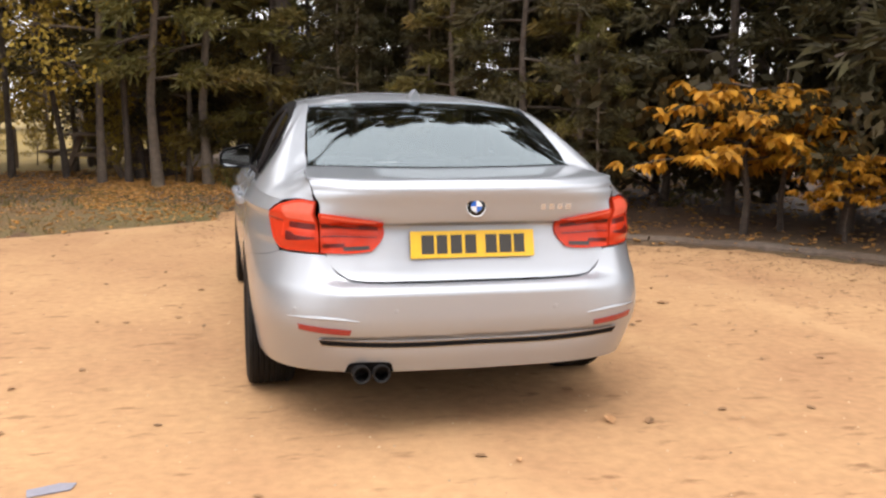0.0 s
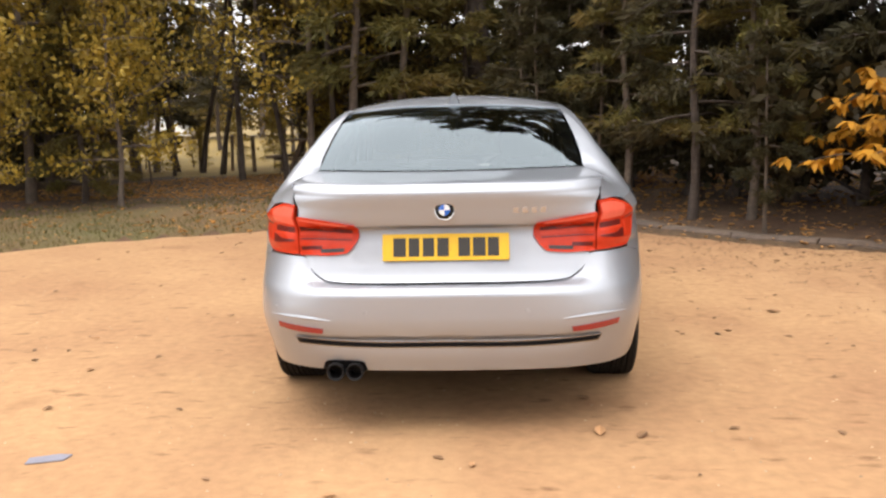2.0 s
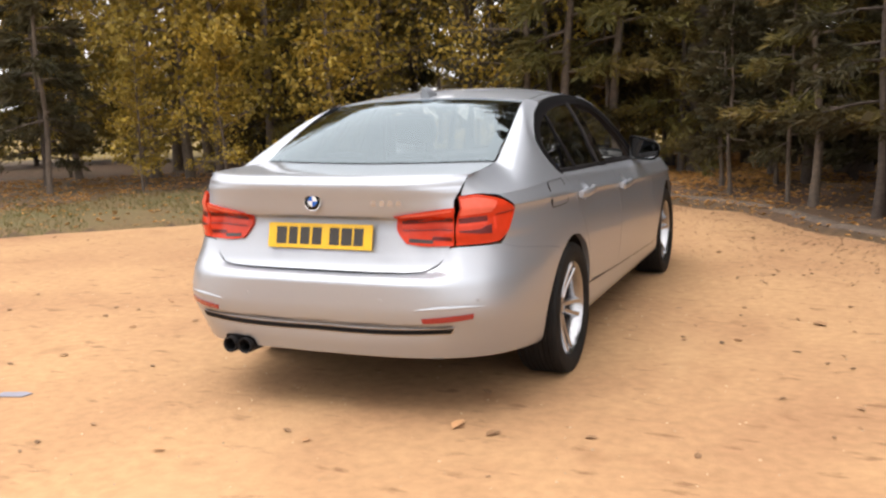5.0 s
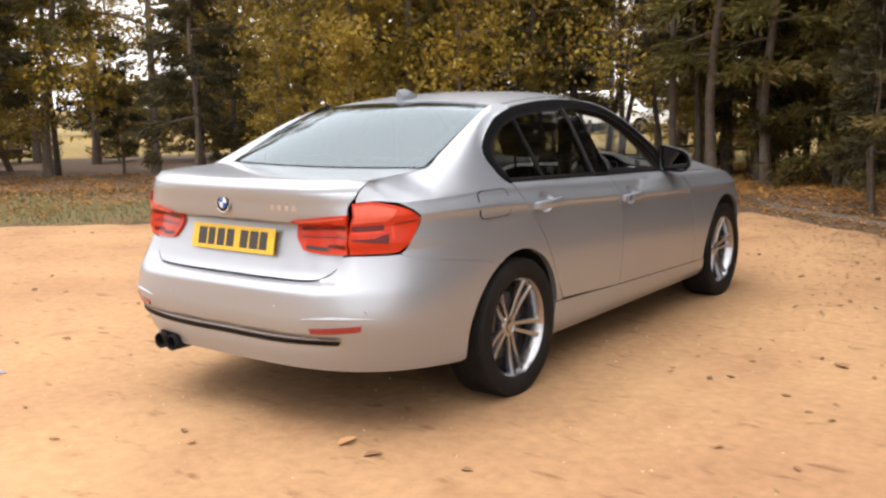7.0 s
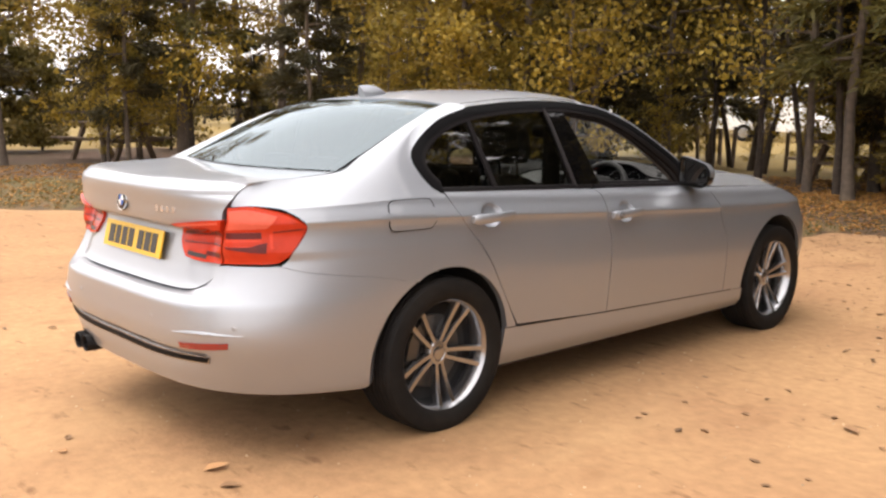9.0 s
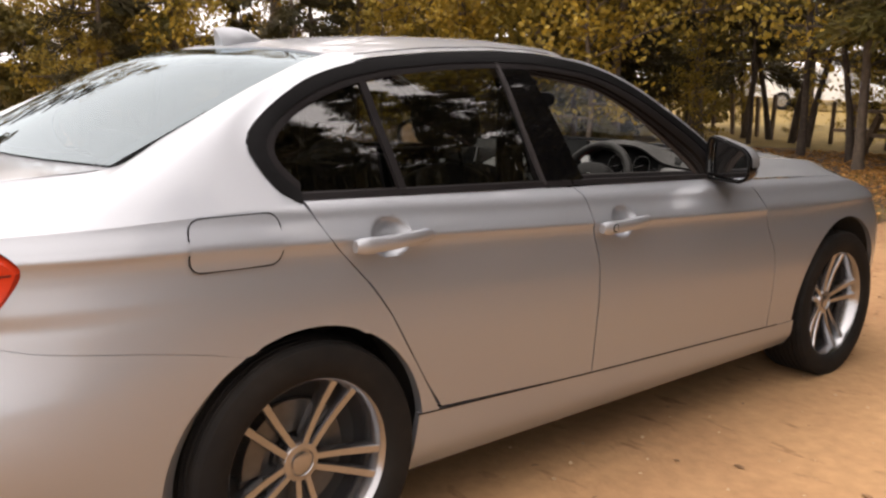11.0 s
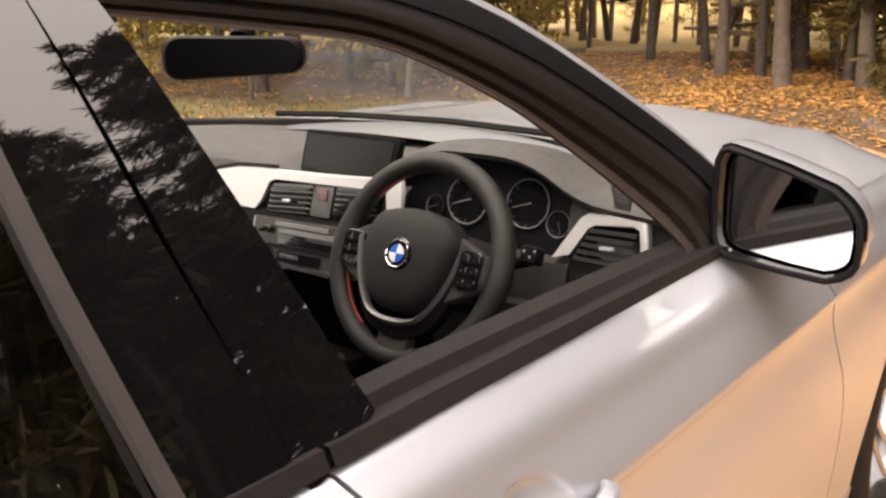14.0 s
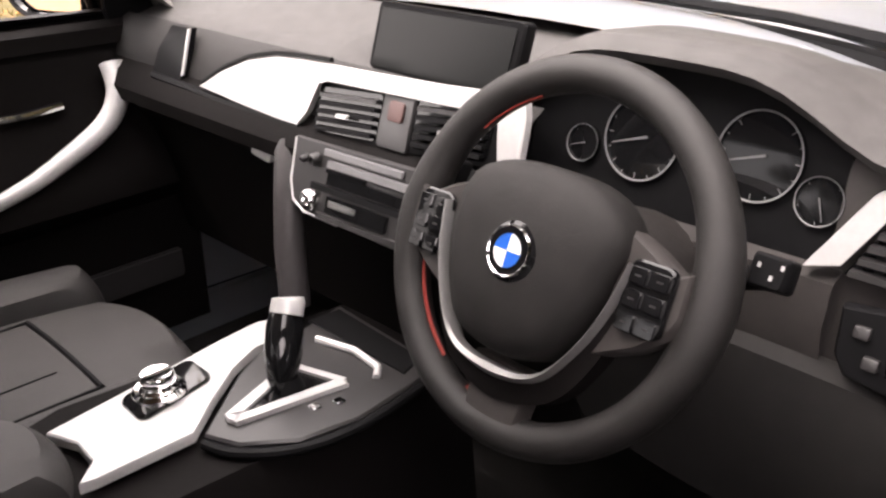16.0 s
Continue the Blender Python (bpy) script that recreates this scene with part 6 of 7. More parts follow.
def build_dashboard():
    dash = new("dashboard")
    dash.parent = car
    # upper pad with the hood over the dials
    rows = []
    for i in range(57):
        x = lerp(-0.76, 0.76, i / 56)
        ax_ = abs(x)
        back = 2.225 - 0.50 * ax_ ** 2
        hood = math.exp(-(((x - 0.345) / 0.165) ** 4))
        left = 1 / (1 + math.exp((x + 0.05) / 0.04))
        dip = 0.035 * max(0.0, (ax_ - 0.45) / 0.25) ** 1.5
        edge_z = 0.975 - 0.018 * left + 0.06 * hood - 0.4 * dip
        edge_y = 1.842 - 0.005 * hood
        prof = [(back, 0.975), (lerp(back, edge_y, 0.3), 0.992 + 0.006 * hood - dip * 0.3), (lerp(back, edge_y, 0.6), 1.000 + 0.030 * hood - dip * 0.6), (edge_y + 0.05, edge_z + 0.018 - 0.010 * hood),
                (edge_y + 0.015, edge_z + 0.008), (edge_y, edge_z - 0.004), (edge_y + 0.008, edge_z - 0.014), (edge_y + 0.1, edge_z - 0.02)]
        well = math.exp(-(((x - 0.006) / 0.14) ** 8))
        low = [(back, 0.975), (2.06, 0.992), (1.99, 0.990), (1.955, 0.975), (1.925, 0.952), (1.845, 0.938), (1.84, 0.932), (1.9, 0.925)]
        rows.append([Vector((x, lerp(y, y2, well), lerp(z, z2, well))) for (y, z), (y2, z2) in zip(prof, low)])
    pad = rows

    def pad_z(x, y):
        line = pad[min(56, max(0, round((x + 0.76) / 1.52 * 56)))]
        return float(np.interp(-y, [-p.y for p in line[:6]], [p.z for p in line[:6]]))

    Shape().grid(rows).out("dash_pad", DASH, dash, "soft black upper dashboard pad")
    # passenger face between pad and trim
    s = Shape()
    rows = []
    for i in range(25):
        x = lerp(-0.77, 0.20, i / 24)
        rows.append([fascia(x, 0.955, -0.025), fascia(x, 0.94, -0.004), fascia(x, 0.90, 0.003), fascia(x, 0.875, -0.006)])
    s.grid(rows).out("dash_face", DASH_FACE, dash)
    # lower body, its colour darkened for the shade under the pad
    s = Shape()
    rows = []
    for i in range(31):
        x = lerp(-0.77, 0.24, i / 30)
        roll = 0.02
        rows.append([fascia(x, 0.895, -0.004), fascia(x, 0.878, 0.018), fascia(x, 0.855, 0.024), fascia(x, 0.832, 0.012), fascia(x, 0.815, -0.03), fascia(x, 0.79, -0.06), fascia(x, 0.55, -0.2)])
    s.grid(rows).out("glovebox", DASH_SHADED, dash, "charcoal lower dashboard with glovebox, darkened for footwell shade")
    slab(round_box(-0.312, 0.803, -0.262, 0.817, 0.004), lambda u, v, w: fascia(u, v + (u + 0.28) * -0.1, w - 0.045), 0.02, 0.002).out("glovebox_handle", SATIN_SILVER, dash, "small satin silver catch")
    # silver trim blade
    blade = [(-0.408, 0.892), (-0.36, 0.918), (-0.30, 0.941), (-0.243, 0.953), (-0.19, 0.957), (-0.121, 0.960), (-0.02, 0.963), (0.082, 0.967), (0.18, 0.973), (0.205, 0.972), (0.212, 0.955), (0.216, 0.902),
             (0.205, 0.896), (0.193, 0.898), (0.184, 0.93), (0.178, 0.953), (0.05, 0.949), (-0.115, 0.944), (-0.132, 0.938), (-0.146, 0.90), (-0.162, 0.882), (-0.20, 0.882), (-0.30, 0.886)]
    slab(blade[::-1], lambda u, v, w: fascia(u, v, w + 0.008), 0.012, 0.0025).out("silver_trim", SATIN_SILVER, dash, "bright satin silver trim blade")
    # centre vents
    slab(round_box(-0.136, 0.884, 0.178, 0.952, 0.008)[::-1], lambda u, v, w: fascia(u, v + 0.012 * (u / 0.16), w + 0.002), 0.009, 0.001).out("vent_surround", BLACK_SATIN, dash)
    for u0, u1 in ((-0.128, -0.012), (0.05, 0.166)):
        vent = slab(round_box(u0, 0.890, u1, 0.943, 0.006)[::-1], lambda u, v, w: fascia(u, v + 0.012 * (u / 0.16), w + 0.010), 0.003).out("air_vent", BLACK_GLOSS, dash, "black air vent with slats")
        for k in range(5):
            z0 = 0.894 + k * 0.0098
            slab([(u0 + 0.004, z0), (u0 + 0.004, z0 + 0.0042), (u1 - 0.004, z0 + 0.0042), (u1 - 0.004, z0)], lambda u, v, w: fascia(u, v + 0.012 * (u / 0.16), w + 0.013), 0.007).out("slat", GREY_PLASTIC if k == 4 else BLACK_SATIN, vent, smooth=False)
        um = (u0 + u1) / 2
        slab([(um - 0.011, 0.9125), (um - 0.011, 0.9165), (um + 0.011, 0.9165), (um + 0.011, 0.9125)], lambda u, v, w: fascia(u, v + 0.012 * (u / 0.16), w + 0.02), 0.004).out("vent_tab", SATIN_SILVER, vent, "silver vent tab")
    slab(round_box(-0.008, 0.886, 0.046, 0.948, 0.004)[::-1], lambda u, v, w: fascia(u, v, w + 0.010), 0.006, 0.002).out("switch_column", GREY_PLASTIC, dash)
    slab(round_box(0.006, 0.918, 0.032, 0.940, 0.004)[::-1], lambda u, v, w: fascia(u, v, w + 0.016), 0.003, 0.001).out("hazard_switch", mat("dull_red_switch", (0.06, 0.026, 0.023), 0.5), dash, "dull red hazard switch")
    # radio and climate panels
    frame = slab([(-0.15, 0.872), (-0.146, 0.82), (-0.135, 0.796), (-0.108, 0.786), (0.12, 0.786), (0.16, 0.80), (0.17, 0.88), (0.1, 0.878)], lambda u, v, w: fascia(u, v, w + 0.012), 0.012, 0.003).out("radio_panel", GREY_PLASTIC, dash, "grey radio and climate panel")
    for u0, u1, v0, v1, m in ((-0.085, 0.06, 0.864, 0.871, PALE_MARK), (-0.075, 0.13, 0.851, 0.859, PALE_MARK), (-0.075, 0.0, 0.845, 0.849, BLACK_GLOSS), (-0.07, 0.13, 0.832, 0.844, BLACK_GLOSS), (-0.10, 0.14, 0.822, 0.829, BLACK_SATIN),
                              (-0.065, 0.05, 0.800, 0.818, BLACK_GLOSS), (-0.06, -0.005, 0.807, 0.815, SATIN_SILVER), (-0.08, 0.13, 0.790, 0.796, GREY_PLASTIC)):
        slab([(u0, v0), (u0, v1), (u1, v1), (u1, v0)], lambda u, v, w: fascia(u, v + 0.02 * u, w + 0.024), 0.004, 0.001).out("radio_strip", m, frame, smooth=False)
    Shape().tube([fascia(u, v, 0.023) for u, v in ((-0.149, 0.871), (-0.1455, 0.82), (-0.134, 0.797), (-0.108, 0.787), (-0.04, 0.787))], 0.0022, 8).out("panel_edge", SATIN_SILVER, frame, "thin silver edge of the panel")
    for u, v, r in ((-0.095, 0.806, 0.014), (-0.098, 0.855, 0.008), (-0.118, 0.852, 0.005), (0.125, 0.81, 0.014)):
        m = look(fascia(u, v, 0.024), fascia(u, v, 1.0)) @ pose(0, 0, 0, 180, 0, 0)
        Shape().lathe([(r, 0.0), (r, 0.008), (r * 0.8, 0.012), (r * 0.45, 0.012), (r * 0.4, 0.009), (0, 0.009)], m @ pose(0, 0, 0), 22).out("knob", CHROME if r > 0.01 else GREY_PLASTIC, frame, "chrome-ringed control knob")
    # left end vent
    slab([(-0.568, 0.885), (-0.560, 0.925), (-0.53, 0.962), (-0.474, 0.962), (-0.470, 0.90), (-0.478, 0.888)], lambda u, v, w: fascia(u, v, w - 0.002), 0.012, 0.002).out("end_vent", BLACK_SATIN, dash, "black end air vent")
    slab([(-0.472, 0.895), (-0.474, 0.962), (-0.4695, 0.962), (-0.4675, 0.897)], lambda u, v, w: fascia(u, v, w + 0.01), 0.004).out("vent_edge", SATIN_SILVER, dash)
    # screen
    sc = slab(round_box(-0.118, 0.935, 0.131, 1.026, 0.007)[::-1], lambda u, v, w: screen_plane(u + 0.004 * (v - 0.98) / 0.04, v, w), 0.018, 0.003).out("display_housing", BLACK_SATIN, dash, "black display housing")
    slab(round_box(-0.108, 0.945, 0.121, 1.018, 0.003)[::-1], lambda u, v, w: screen_plane(u + 0.004 * (v - 0.98) / 0.04, v, w + 0.0182), 0.0015).out("display", SCREEN, sc, "dark switched-off display")
    # dials
    back = slab([(0.165, 0.865), (0.17, 0.985), (0.24, 1.02), (0.40, 1.02), (0.50, 0.985), (0.528, 0.93), (0.50, 0.86)], lambda u, v, w: gauge_plane(u, v, w - 0.012), 0.01).out("dial_panel", BLACK_SATIN, dash, "black dial panel")
    for u, v, r in ((0.307, 0.939, 0.044), (0.432, 0.947, 0.043), (0.238, 0.921, 0.020), (0.496, 0.922, 0.0225)):
        m = look(gauge_plane(u, v, 0.0), gauge_plane(u, v, 1.0)) @ pose(0, 0, 0, 180, 0, 0)
        d = Shape().lathe([(0.0, 0.001), (r * 0.93, 0.001), (r * 0.94, 0.004), (r, 0.004), (r, -0.002)], m, 40).out("dial", BLACK_GLOSS, dash, "round dial with a thin pale ring")
        Shape().lathe([(r * 0.945, 0.0042), (r * 0.985, 0.0048), (r * 0.985, 0.002)], m, 44).out("dial_ring", PALE_MARK, d)
        for k in range(13 if r > 0.03 else 5):
            a = radians(225 - 270 * k / (12 if r > 0.03 else 4))
            big = 0.80 if k % 2 == 0 else 0.86
            q = pose(0, 0, 0.0015, 0, 0, math.degrees(a))
            Shape().add([m @ q @ Vector(c) for c in ((r * big, -r * 0.012, 0), (r * 0.92, -r * 0.012, 0), (r * 0.92, r * 0.012, 0), (r * big, r * 0.012, 0))], [(0, 1, 2, 3)]).out("dial_mark", PALE_MARK, d, smooth=False)
        q = pose(0, 0, 0.003, 0, 0, -250 if u > 0.45 else 18)
        Shape().add([m @ q @ Vector(c) for c in ((-r * 0.15, -r * 0.03, 0), (r * 0.8, -r * 0.012, 0), (r * 0.8, r * 0.012, 0), (-r * 0.15, r * 0.03, 0))], [(0, 1, 2, 3)]).out("needle", PALE_MARK, d, smooth=False)
    # driver's side: fill, vent frame, light switch panel, speaker grille
    rows = []
    for i in range(15):
        x = lerp(0.515, 0.77, i / 14)
        rows.append([side_vent_plane(x, 0.985, -0.02), side_vent_plane(x, 0.955, -0.004), side_vent_plane(x, 0.89, -0.008), side_vent_plane(x, 0.86, -0.012), side_vent_plane(x, 0.75, -0.02), side_vent_plane(x, 0.55, -0.1)])
    Shape().grid(rows).out("driver_fascia", DASH_LIT, dash)
    Shape().grid([[gauge_plane(lerp(0.2, 0.53, i / 9), z, d) for z, d in ((0.872, 0.0), (0.86, 0.012), (0.82, 0.01), (0.75, -0.02))] for i in range(10)]).out("column_surround", DASH_LIT, dash)
    # black strip under the windscreen, shadow gaps round the silver blade
    Shape().tube([(x, 2.215 - 0.50 * x * x, 0.984) for x in [lerp(-0.72, 0.72, k / 30) for k in range(31)]], 0.014, 8).out("screen_strip", BLACK_SATIN, dash)
    Shape().tube([fascia(u, v + 0.003, 0.012) for u, v in ((-0.412, 0.892), (-0.36, 0.921), (-0.30, 0.944), (-0.243, 0.956), (-0.19, 0.960), (-0.121, 0.963))], 0.0035, 6).out("shadow_gap", BLACK_SATIN, dash)
    Shape().tube([fascia(u, v, 0.012) for u, v in ((-0.56, 0.884), (-0.45, 0.882), (-0.36, 0.879), (-0.26, 0.877), (-0.16, 0.877))], 0.006, 6).out("shadow_gap", BLACK_SATIN, dash)
    slab([(0.503, 0.876), (0.545, 0.944), (0.556, 0.951), (0.655, 0.958), (0.662, 0.95), (0.672, 0.897), (0.661, 0.893), (0.652, 0.938), (0.64, 0.943), (0.572, 0.937), (0.56, 0.93), (0.533, 0.884)],
         lambda u, v, w: side_vent_plane(u, v, w), 0.014, 0.002).flipped().out("side_vent_trim", SATIN_SILVER, dash, "bright satin silver vent frame")
    vent = slab([(0.536, 0.876), (0.566, 0.93), (0.645, 0.936), (0.655, 0.872)], lambda u, v, w: side_vent_plane(u, v, w), 0.006).out("side_air_vent", BLACK_GLOSS, dash, "black slatted side vent")
    for k in range(5):
        z0 = 0.878 + 0.0115 * k
        slab([(0.541 + 0.0052 * k, z0), (0.542 + 0.0052 * k, z0 + 0.005), (0.65 - 0.0015 * k, z0 + 0.006), (0.65 - 0.0015 * k, z0 + 0.001)], lambda u, v, w: side_vent_plane(u, v, w + 0.006), 0.007).out("slat", GREY_PLASTIC, vent, smooth=False)
    slab([(0.588, 0.9015), (0.588, 0.9055), (0.612, 0.907), (0.612, 0.903)], lambda u, v, w: side_vent_plane(u, v, w + 0.013), 0.004).out("vent_tab", SATIN_SILVER, vent)
    sw = slab([(0.545, 0.855), (0.655, 0.868), (0.655, 0.80), (0.606, 0.795), (0.56, 0.80), (0.548, 0.815)], lambda u, v, w: side_vent_plane(u, v, w + 0.004), 0.01, 0.003).out("light_switch_panel", BLACK_SATIN, dash, "black light switch panel")
    for u, v in ((0.567, 0.84), (0.58, 0.818), (0.6, 0.835), (0.625, 0.842), (0.63, 0.82)):
        slab(round_box(u - 0.007, v - 0.005, u + 0.007, v + 0.005, 0.002), lambda a, b, w: side_vent_plane(a, b, w + 0.014), 0.004, 0.001).out("switch", GREY_PLASTIC, sw)
    slab([(0.594, 0.815), (0.594, 0.846), (0.602, 0.846), (0.602, 0.815)], lambda a, b, w: side_vent_plane(a, b, w + 0.016), 0.006).out("light_knob", CHROME, sw)
    corners = [Vector((0.570, 1.898, 0)), Vector((0.617, 1.896, 0)), Vector((0.633, 1.846, 0)), Vector((0.606, 1.846, 0))]
    on_pad = lambda i, j, up: (lambda p: Vector((p.x, p.y, pad_z(p.x, p.y) + up)))(corners[0].lerp(corners[3], j).lerp(corners[1].lerp(corners[2], j), i))
    grille = Shape().grid([[on_pad(i / 10, j / 10, 0.0005 if i in (0, 10) or j in (0, 10) else 0.004) for i in range(11)] for j in range(11)]).out("speaker_grille", BLACK_SATIN, dash, "small black grille")
    for j in range(1, 6):
        Shape().tube([on_pad(i / 8, j / 6, 0.0045) for i in range(1, 8)], 0.0012, 5).out("grille_bar", DASH_LIT, grille)
    # knee roll under the column
    cushion((0.24, 1.80, 0.60), (0.70, 1.95, 0.80)).out("knee_panel", DASH_FACE, dash)
    return dash


build_dashboard()


def build_wheel():
    """The steering wheel: padded rim, three spokes, airbag cover, badge."""
    sw = new("steering_wheel")
    sw.parent = car
    centre, nrm = Vector((0.337, 1.688, 0.882)), Vector((0, -0.9, 0.436)).normalized()
    up = Vector((0, 0.436, 0.9)).normalized()
    right = Vector((1, 0, 0))
    P = lambda u, v, w=0.0: centre + right * u + up * v + nrm * w
    rim = Shape()
    rows = []
    for k in range(96):
        a = 2 * math.pi * k / 96
        R = 0.1625
        fat = 0.0175 + 0.003 * max(0, math.cos(2 * (a - 0.0))) ** 4
        rows.append([P((R + fat * math.cos(b)) * math.cos(a), (R + fat * math.cos(b)) * math.sin(a), fat * 1.05 * math.sin(b)) for b in [2 * math.pi * q / 16 for q in range(16)]])
    rim.grid(rows + rows[:1], closed=True).out("wheel_rim", RIM_LEATHER, sw, "black leather steering wheel rim")
    for a0, a1, thick in ((112, 140, 0.0011), (178, 238, 0.0022), (254, 262, 0.0022)):
        path = [P(0.1448 * math.cos(radians(lerp(a0, a1, k / 14))), 0.1448 * math.sin(radians(lerp(a0, a1, k / 14))), 0.003) for k in range(15)]
        Shape().tube(path, thick, 6).out("stitching", RED_STITCH, sw, "red stitching inside the rim")
    # airbag cover
    outline = [(-0.085, 0.035), (-0.07, 0.062), (-0.03, 0.075), (0.03, 0.075), (0.07, 0.062), (0.092, 0.035), (0.088, 0.0), (0.072, -0.045), (0.045, -0.082), (0.0, -0.092), (-0.045, -0.082), (-0.072, -0.045), (-0.085, 0.0)]
    ring = along([(u, v, 0) for u, v in outline] + [(outline[0][0], outline[0][1], 0)], 49)[:-1]
    rows = []
    for f, w in ((1.0, -0.005), (1.0, 0.028), (0.95, 0.04), (0.8, 0.049), (0.5, 0.055), (0.25, 0.057), (0.02, 0.0575)):
        rows.append([P(p.x * f, p.y * f, w) for p in ring])
    Shape().grid(rows, closed=True).out("airbag_cover", LEATHER, sw, "black airbag cover")
    # silver V frame
    v = [(-0.098, 0.02), (-0.09, -0.02), (-0.074, -0.06), (-0.05, -0.094), (-0.02, -0.106), (0.02, -0.106), (0.05, -0.094), (0.074, -0.06), (0.09, -0.02), (0.098, 0.02)]
    line = along([(u * 1.05, w, 0) for u, w in v], 40)
    rows = []
    for k, p in enumerate(line):
        f = 1 - abs(2 * k / 39 - 1)
        w = 0.0022 + 0.0034 * max(0, (f - 0.6) / 0.4)
        t = (line[min(k + 1, 39)] - line[max(k - 1, 0)]).normalized()
        n = Vector((t.y, -t.x, 0))
        a, b = p - n * w, p + n * w
        rows.append([P(a.x, a.y, 0.02), P(a.x, a.y, 0.033), P(p.x, p.y, 0.036), P(b.x, b.y, 0.028), P(b.x, b.y, 0.01)])
    Shape().grid(rows).out("spoke_trim", TRIM_SATIN, sw, "satin silver V-shaped spoke trim")
    # dark band under the trim
    rows = []
    for k, p in enumerate(line):
        t = (line[min(k + 1, 39)] - line[max(k - 1, 0)]).normalized()
        n = Vector((t.y, -t.x, 0))
        f = 1 - abs(2 * k / 39 - 1)
        a, b = p + n * 0.001, p + n * (0.006 + 0.02 * f)
        rows.append([P(a.x, a.y, 0.026), P(b.x, b.y, 0.018), P(b.x, b.y, -0.004)])
    Shape().grid(rows).out("spoke_band", DASH_SHADED, sw)
    # spokes
    for sgn in (1, -1):
        pts = [(0.088 * sgn, 0.045), (0.112 * sgn, 0.036), (0.138 * sgn, 0.022), (0.152 * sgn, 0.028), (0.155 * sgn, -0.012), (0.148 * sgn, -0.026), (0.12 * sgn, -0.048), (0.08 * sgn, -0.066)]
        slab(pts if sgn < 0 else pts[::-1], lambda u, w, d: P(u, w, d - 0.004), 0.026, 0.006).out("spoke", DASH_LIT, sw)
        pod = slab(round_box(min(0.099 * sgn, 0.142 * sgn), -0.033, max(0.099 * sgn, 0.142 * sgn), 0.026, 0.010)[::-1], lambda u, w, d: P(u, w, d + 0.02), 0.008, 0.002).flipped().out("button_pod", BLACK_GLOSS, sw, "black button pod")
        for i in range(2):
            for j in range(3):
                u, w = sgn * (0.111 + 0.020 * i), 0.013 - 0.019 * j
                slab(round_box(u - 0.008, w - 0.007, u + 0.008, w + 0.007, 0.002)[::-1], lambda a, b, d: P(a, b, d + 0.028), 0.003, 0.001).flipped().out("button", BLACK_GLOSS, pod)
                Shape().add([P(u + a, w + b, 0.0312) for a, b in ((-0.003, -0.0008), (0.003, -0.0008), (0.003, 0.0008), (-0.003, 0.0008))], [(0, 1, 2, 3)]).out("button_mark", GREY_PLASTIC, pod, smooth=False)
    slab([(-0.036, -0.1), (-0.03, -0.158), (0.03, -0.158), (0.036, -0.1)], lambda u, w, d: P(u, w, d - 0.006), 0.02, 0.004).flipped().out("spoke", DASH_LIT, sw)
    m = look(P(0.004, -0.002, 0.056), P(0.004, -0.002, 1)) @ pose(0, 0, 0, 180, 0, 0)
    b = Shape().lathe([(0.0, 0.004), (0.0215, 0.004), (0.0225, 0.002), (0.03, -0.001)], m, 36).out("wheel_badge", BLACK_GLOSS, sw, "round badge with blue and white quarters")
    Shape().lathe([(0.0205, 0.0042), (0.0215, 0.005), (0.0225, 0.003)], m, 36).out("badge_rim", CHROME, b)
    for q in range(4):
        pts = [Vector((0, 0, 0.0055))] + [Vector((0.0145 * math.cos(radians(90 * q + 10 * k)), 0.0145 * math.sin(radians(90 * q + 10 * k)), 0.005)) for k in range(10)]
        Shape().add([m @ p for p in pts], [(0, k, k + 1) for k in range(1, 10)]).out("badge_quarter", BLUE if q in (1, 3) else WHITE, b)
    # column shroud and stalks
    Shape().tube([P(0, 0, -0.02), P(0, 0, -0.22)], lambda t: 0.075 + 0.01 * t, 20, squash=0.8).out("column_shroud", DASH_LIT, sw)
    for sgn in (1, -1):
        Shape().tube([P(0.07 * sgn, 0.0, -0.08), P(0.14 * sgn, 0.03, -0.07), P(0.185 * sgn, 0.045, -0.06)], lambda t: 0.008 + 0.004 * t, 10).out("stalk", BLACK_SATIN, sw, "black column stalk")
        tip = slab(round_box(-0.02, -0.014, 0.02, 0.014, 0.005), lambda u, w, d: P((0.180 + u * 0.8) * sgn, 0.044 + w, -0.056 + d), 0.022, 0.004)
        end = (tip if sgn > 0 else tip.flipped()).out("stalk_end", BLACK_SATIN, sw, "dark stalk end with pale marks")
        for u, w in ((-0.008, 0.004), (0.004, -0.004), (0.011, 0.006)):
            Shape().add([P((0.180 + u + a) * sgn, 0.044 + w + b, -0.0335) for a, b in ((-0.0014, -0.002), (0.0014, -0.002), (0.0014, 0.002), (-0.0014, 0.002))], [(0, 1, 2, 3)]).out("stalk_mark", SATIN_SILVER, end, smooth=False)


build_wheel()


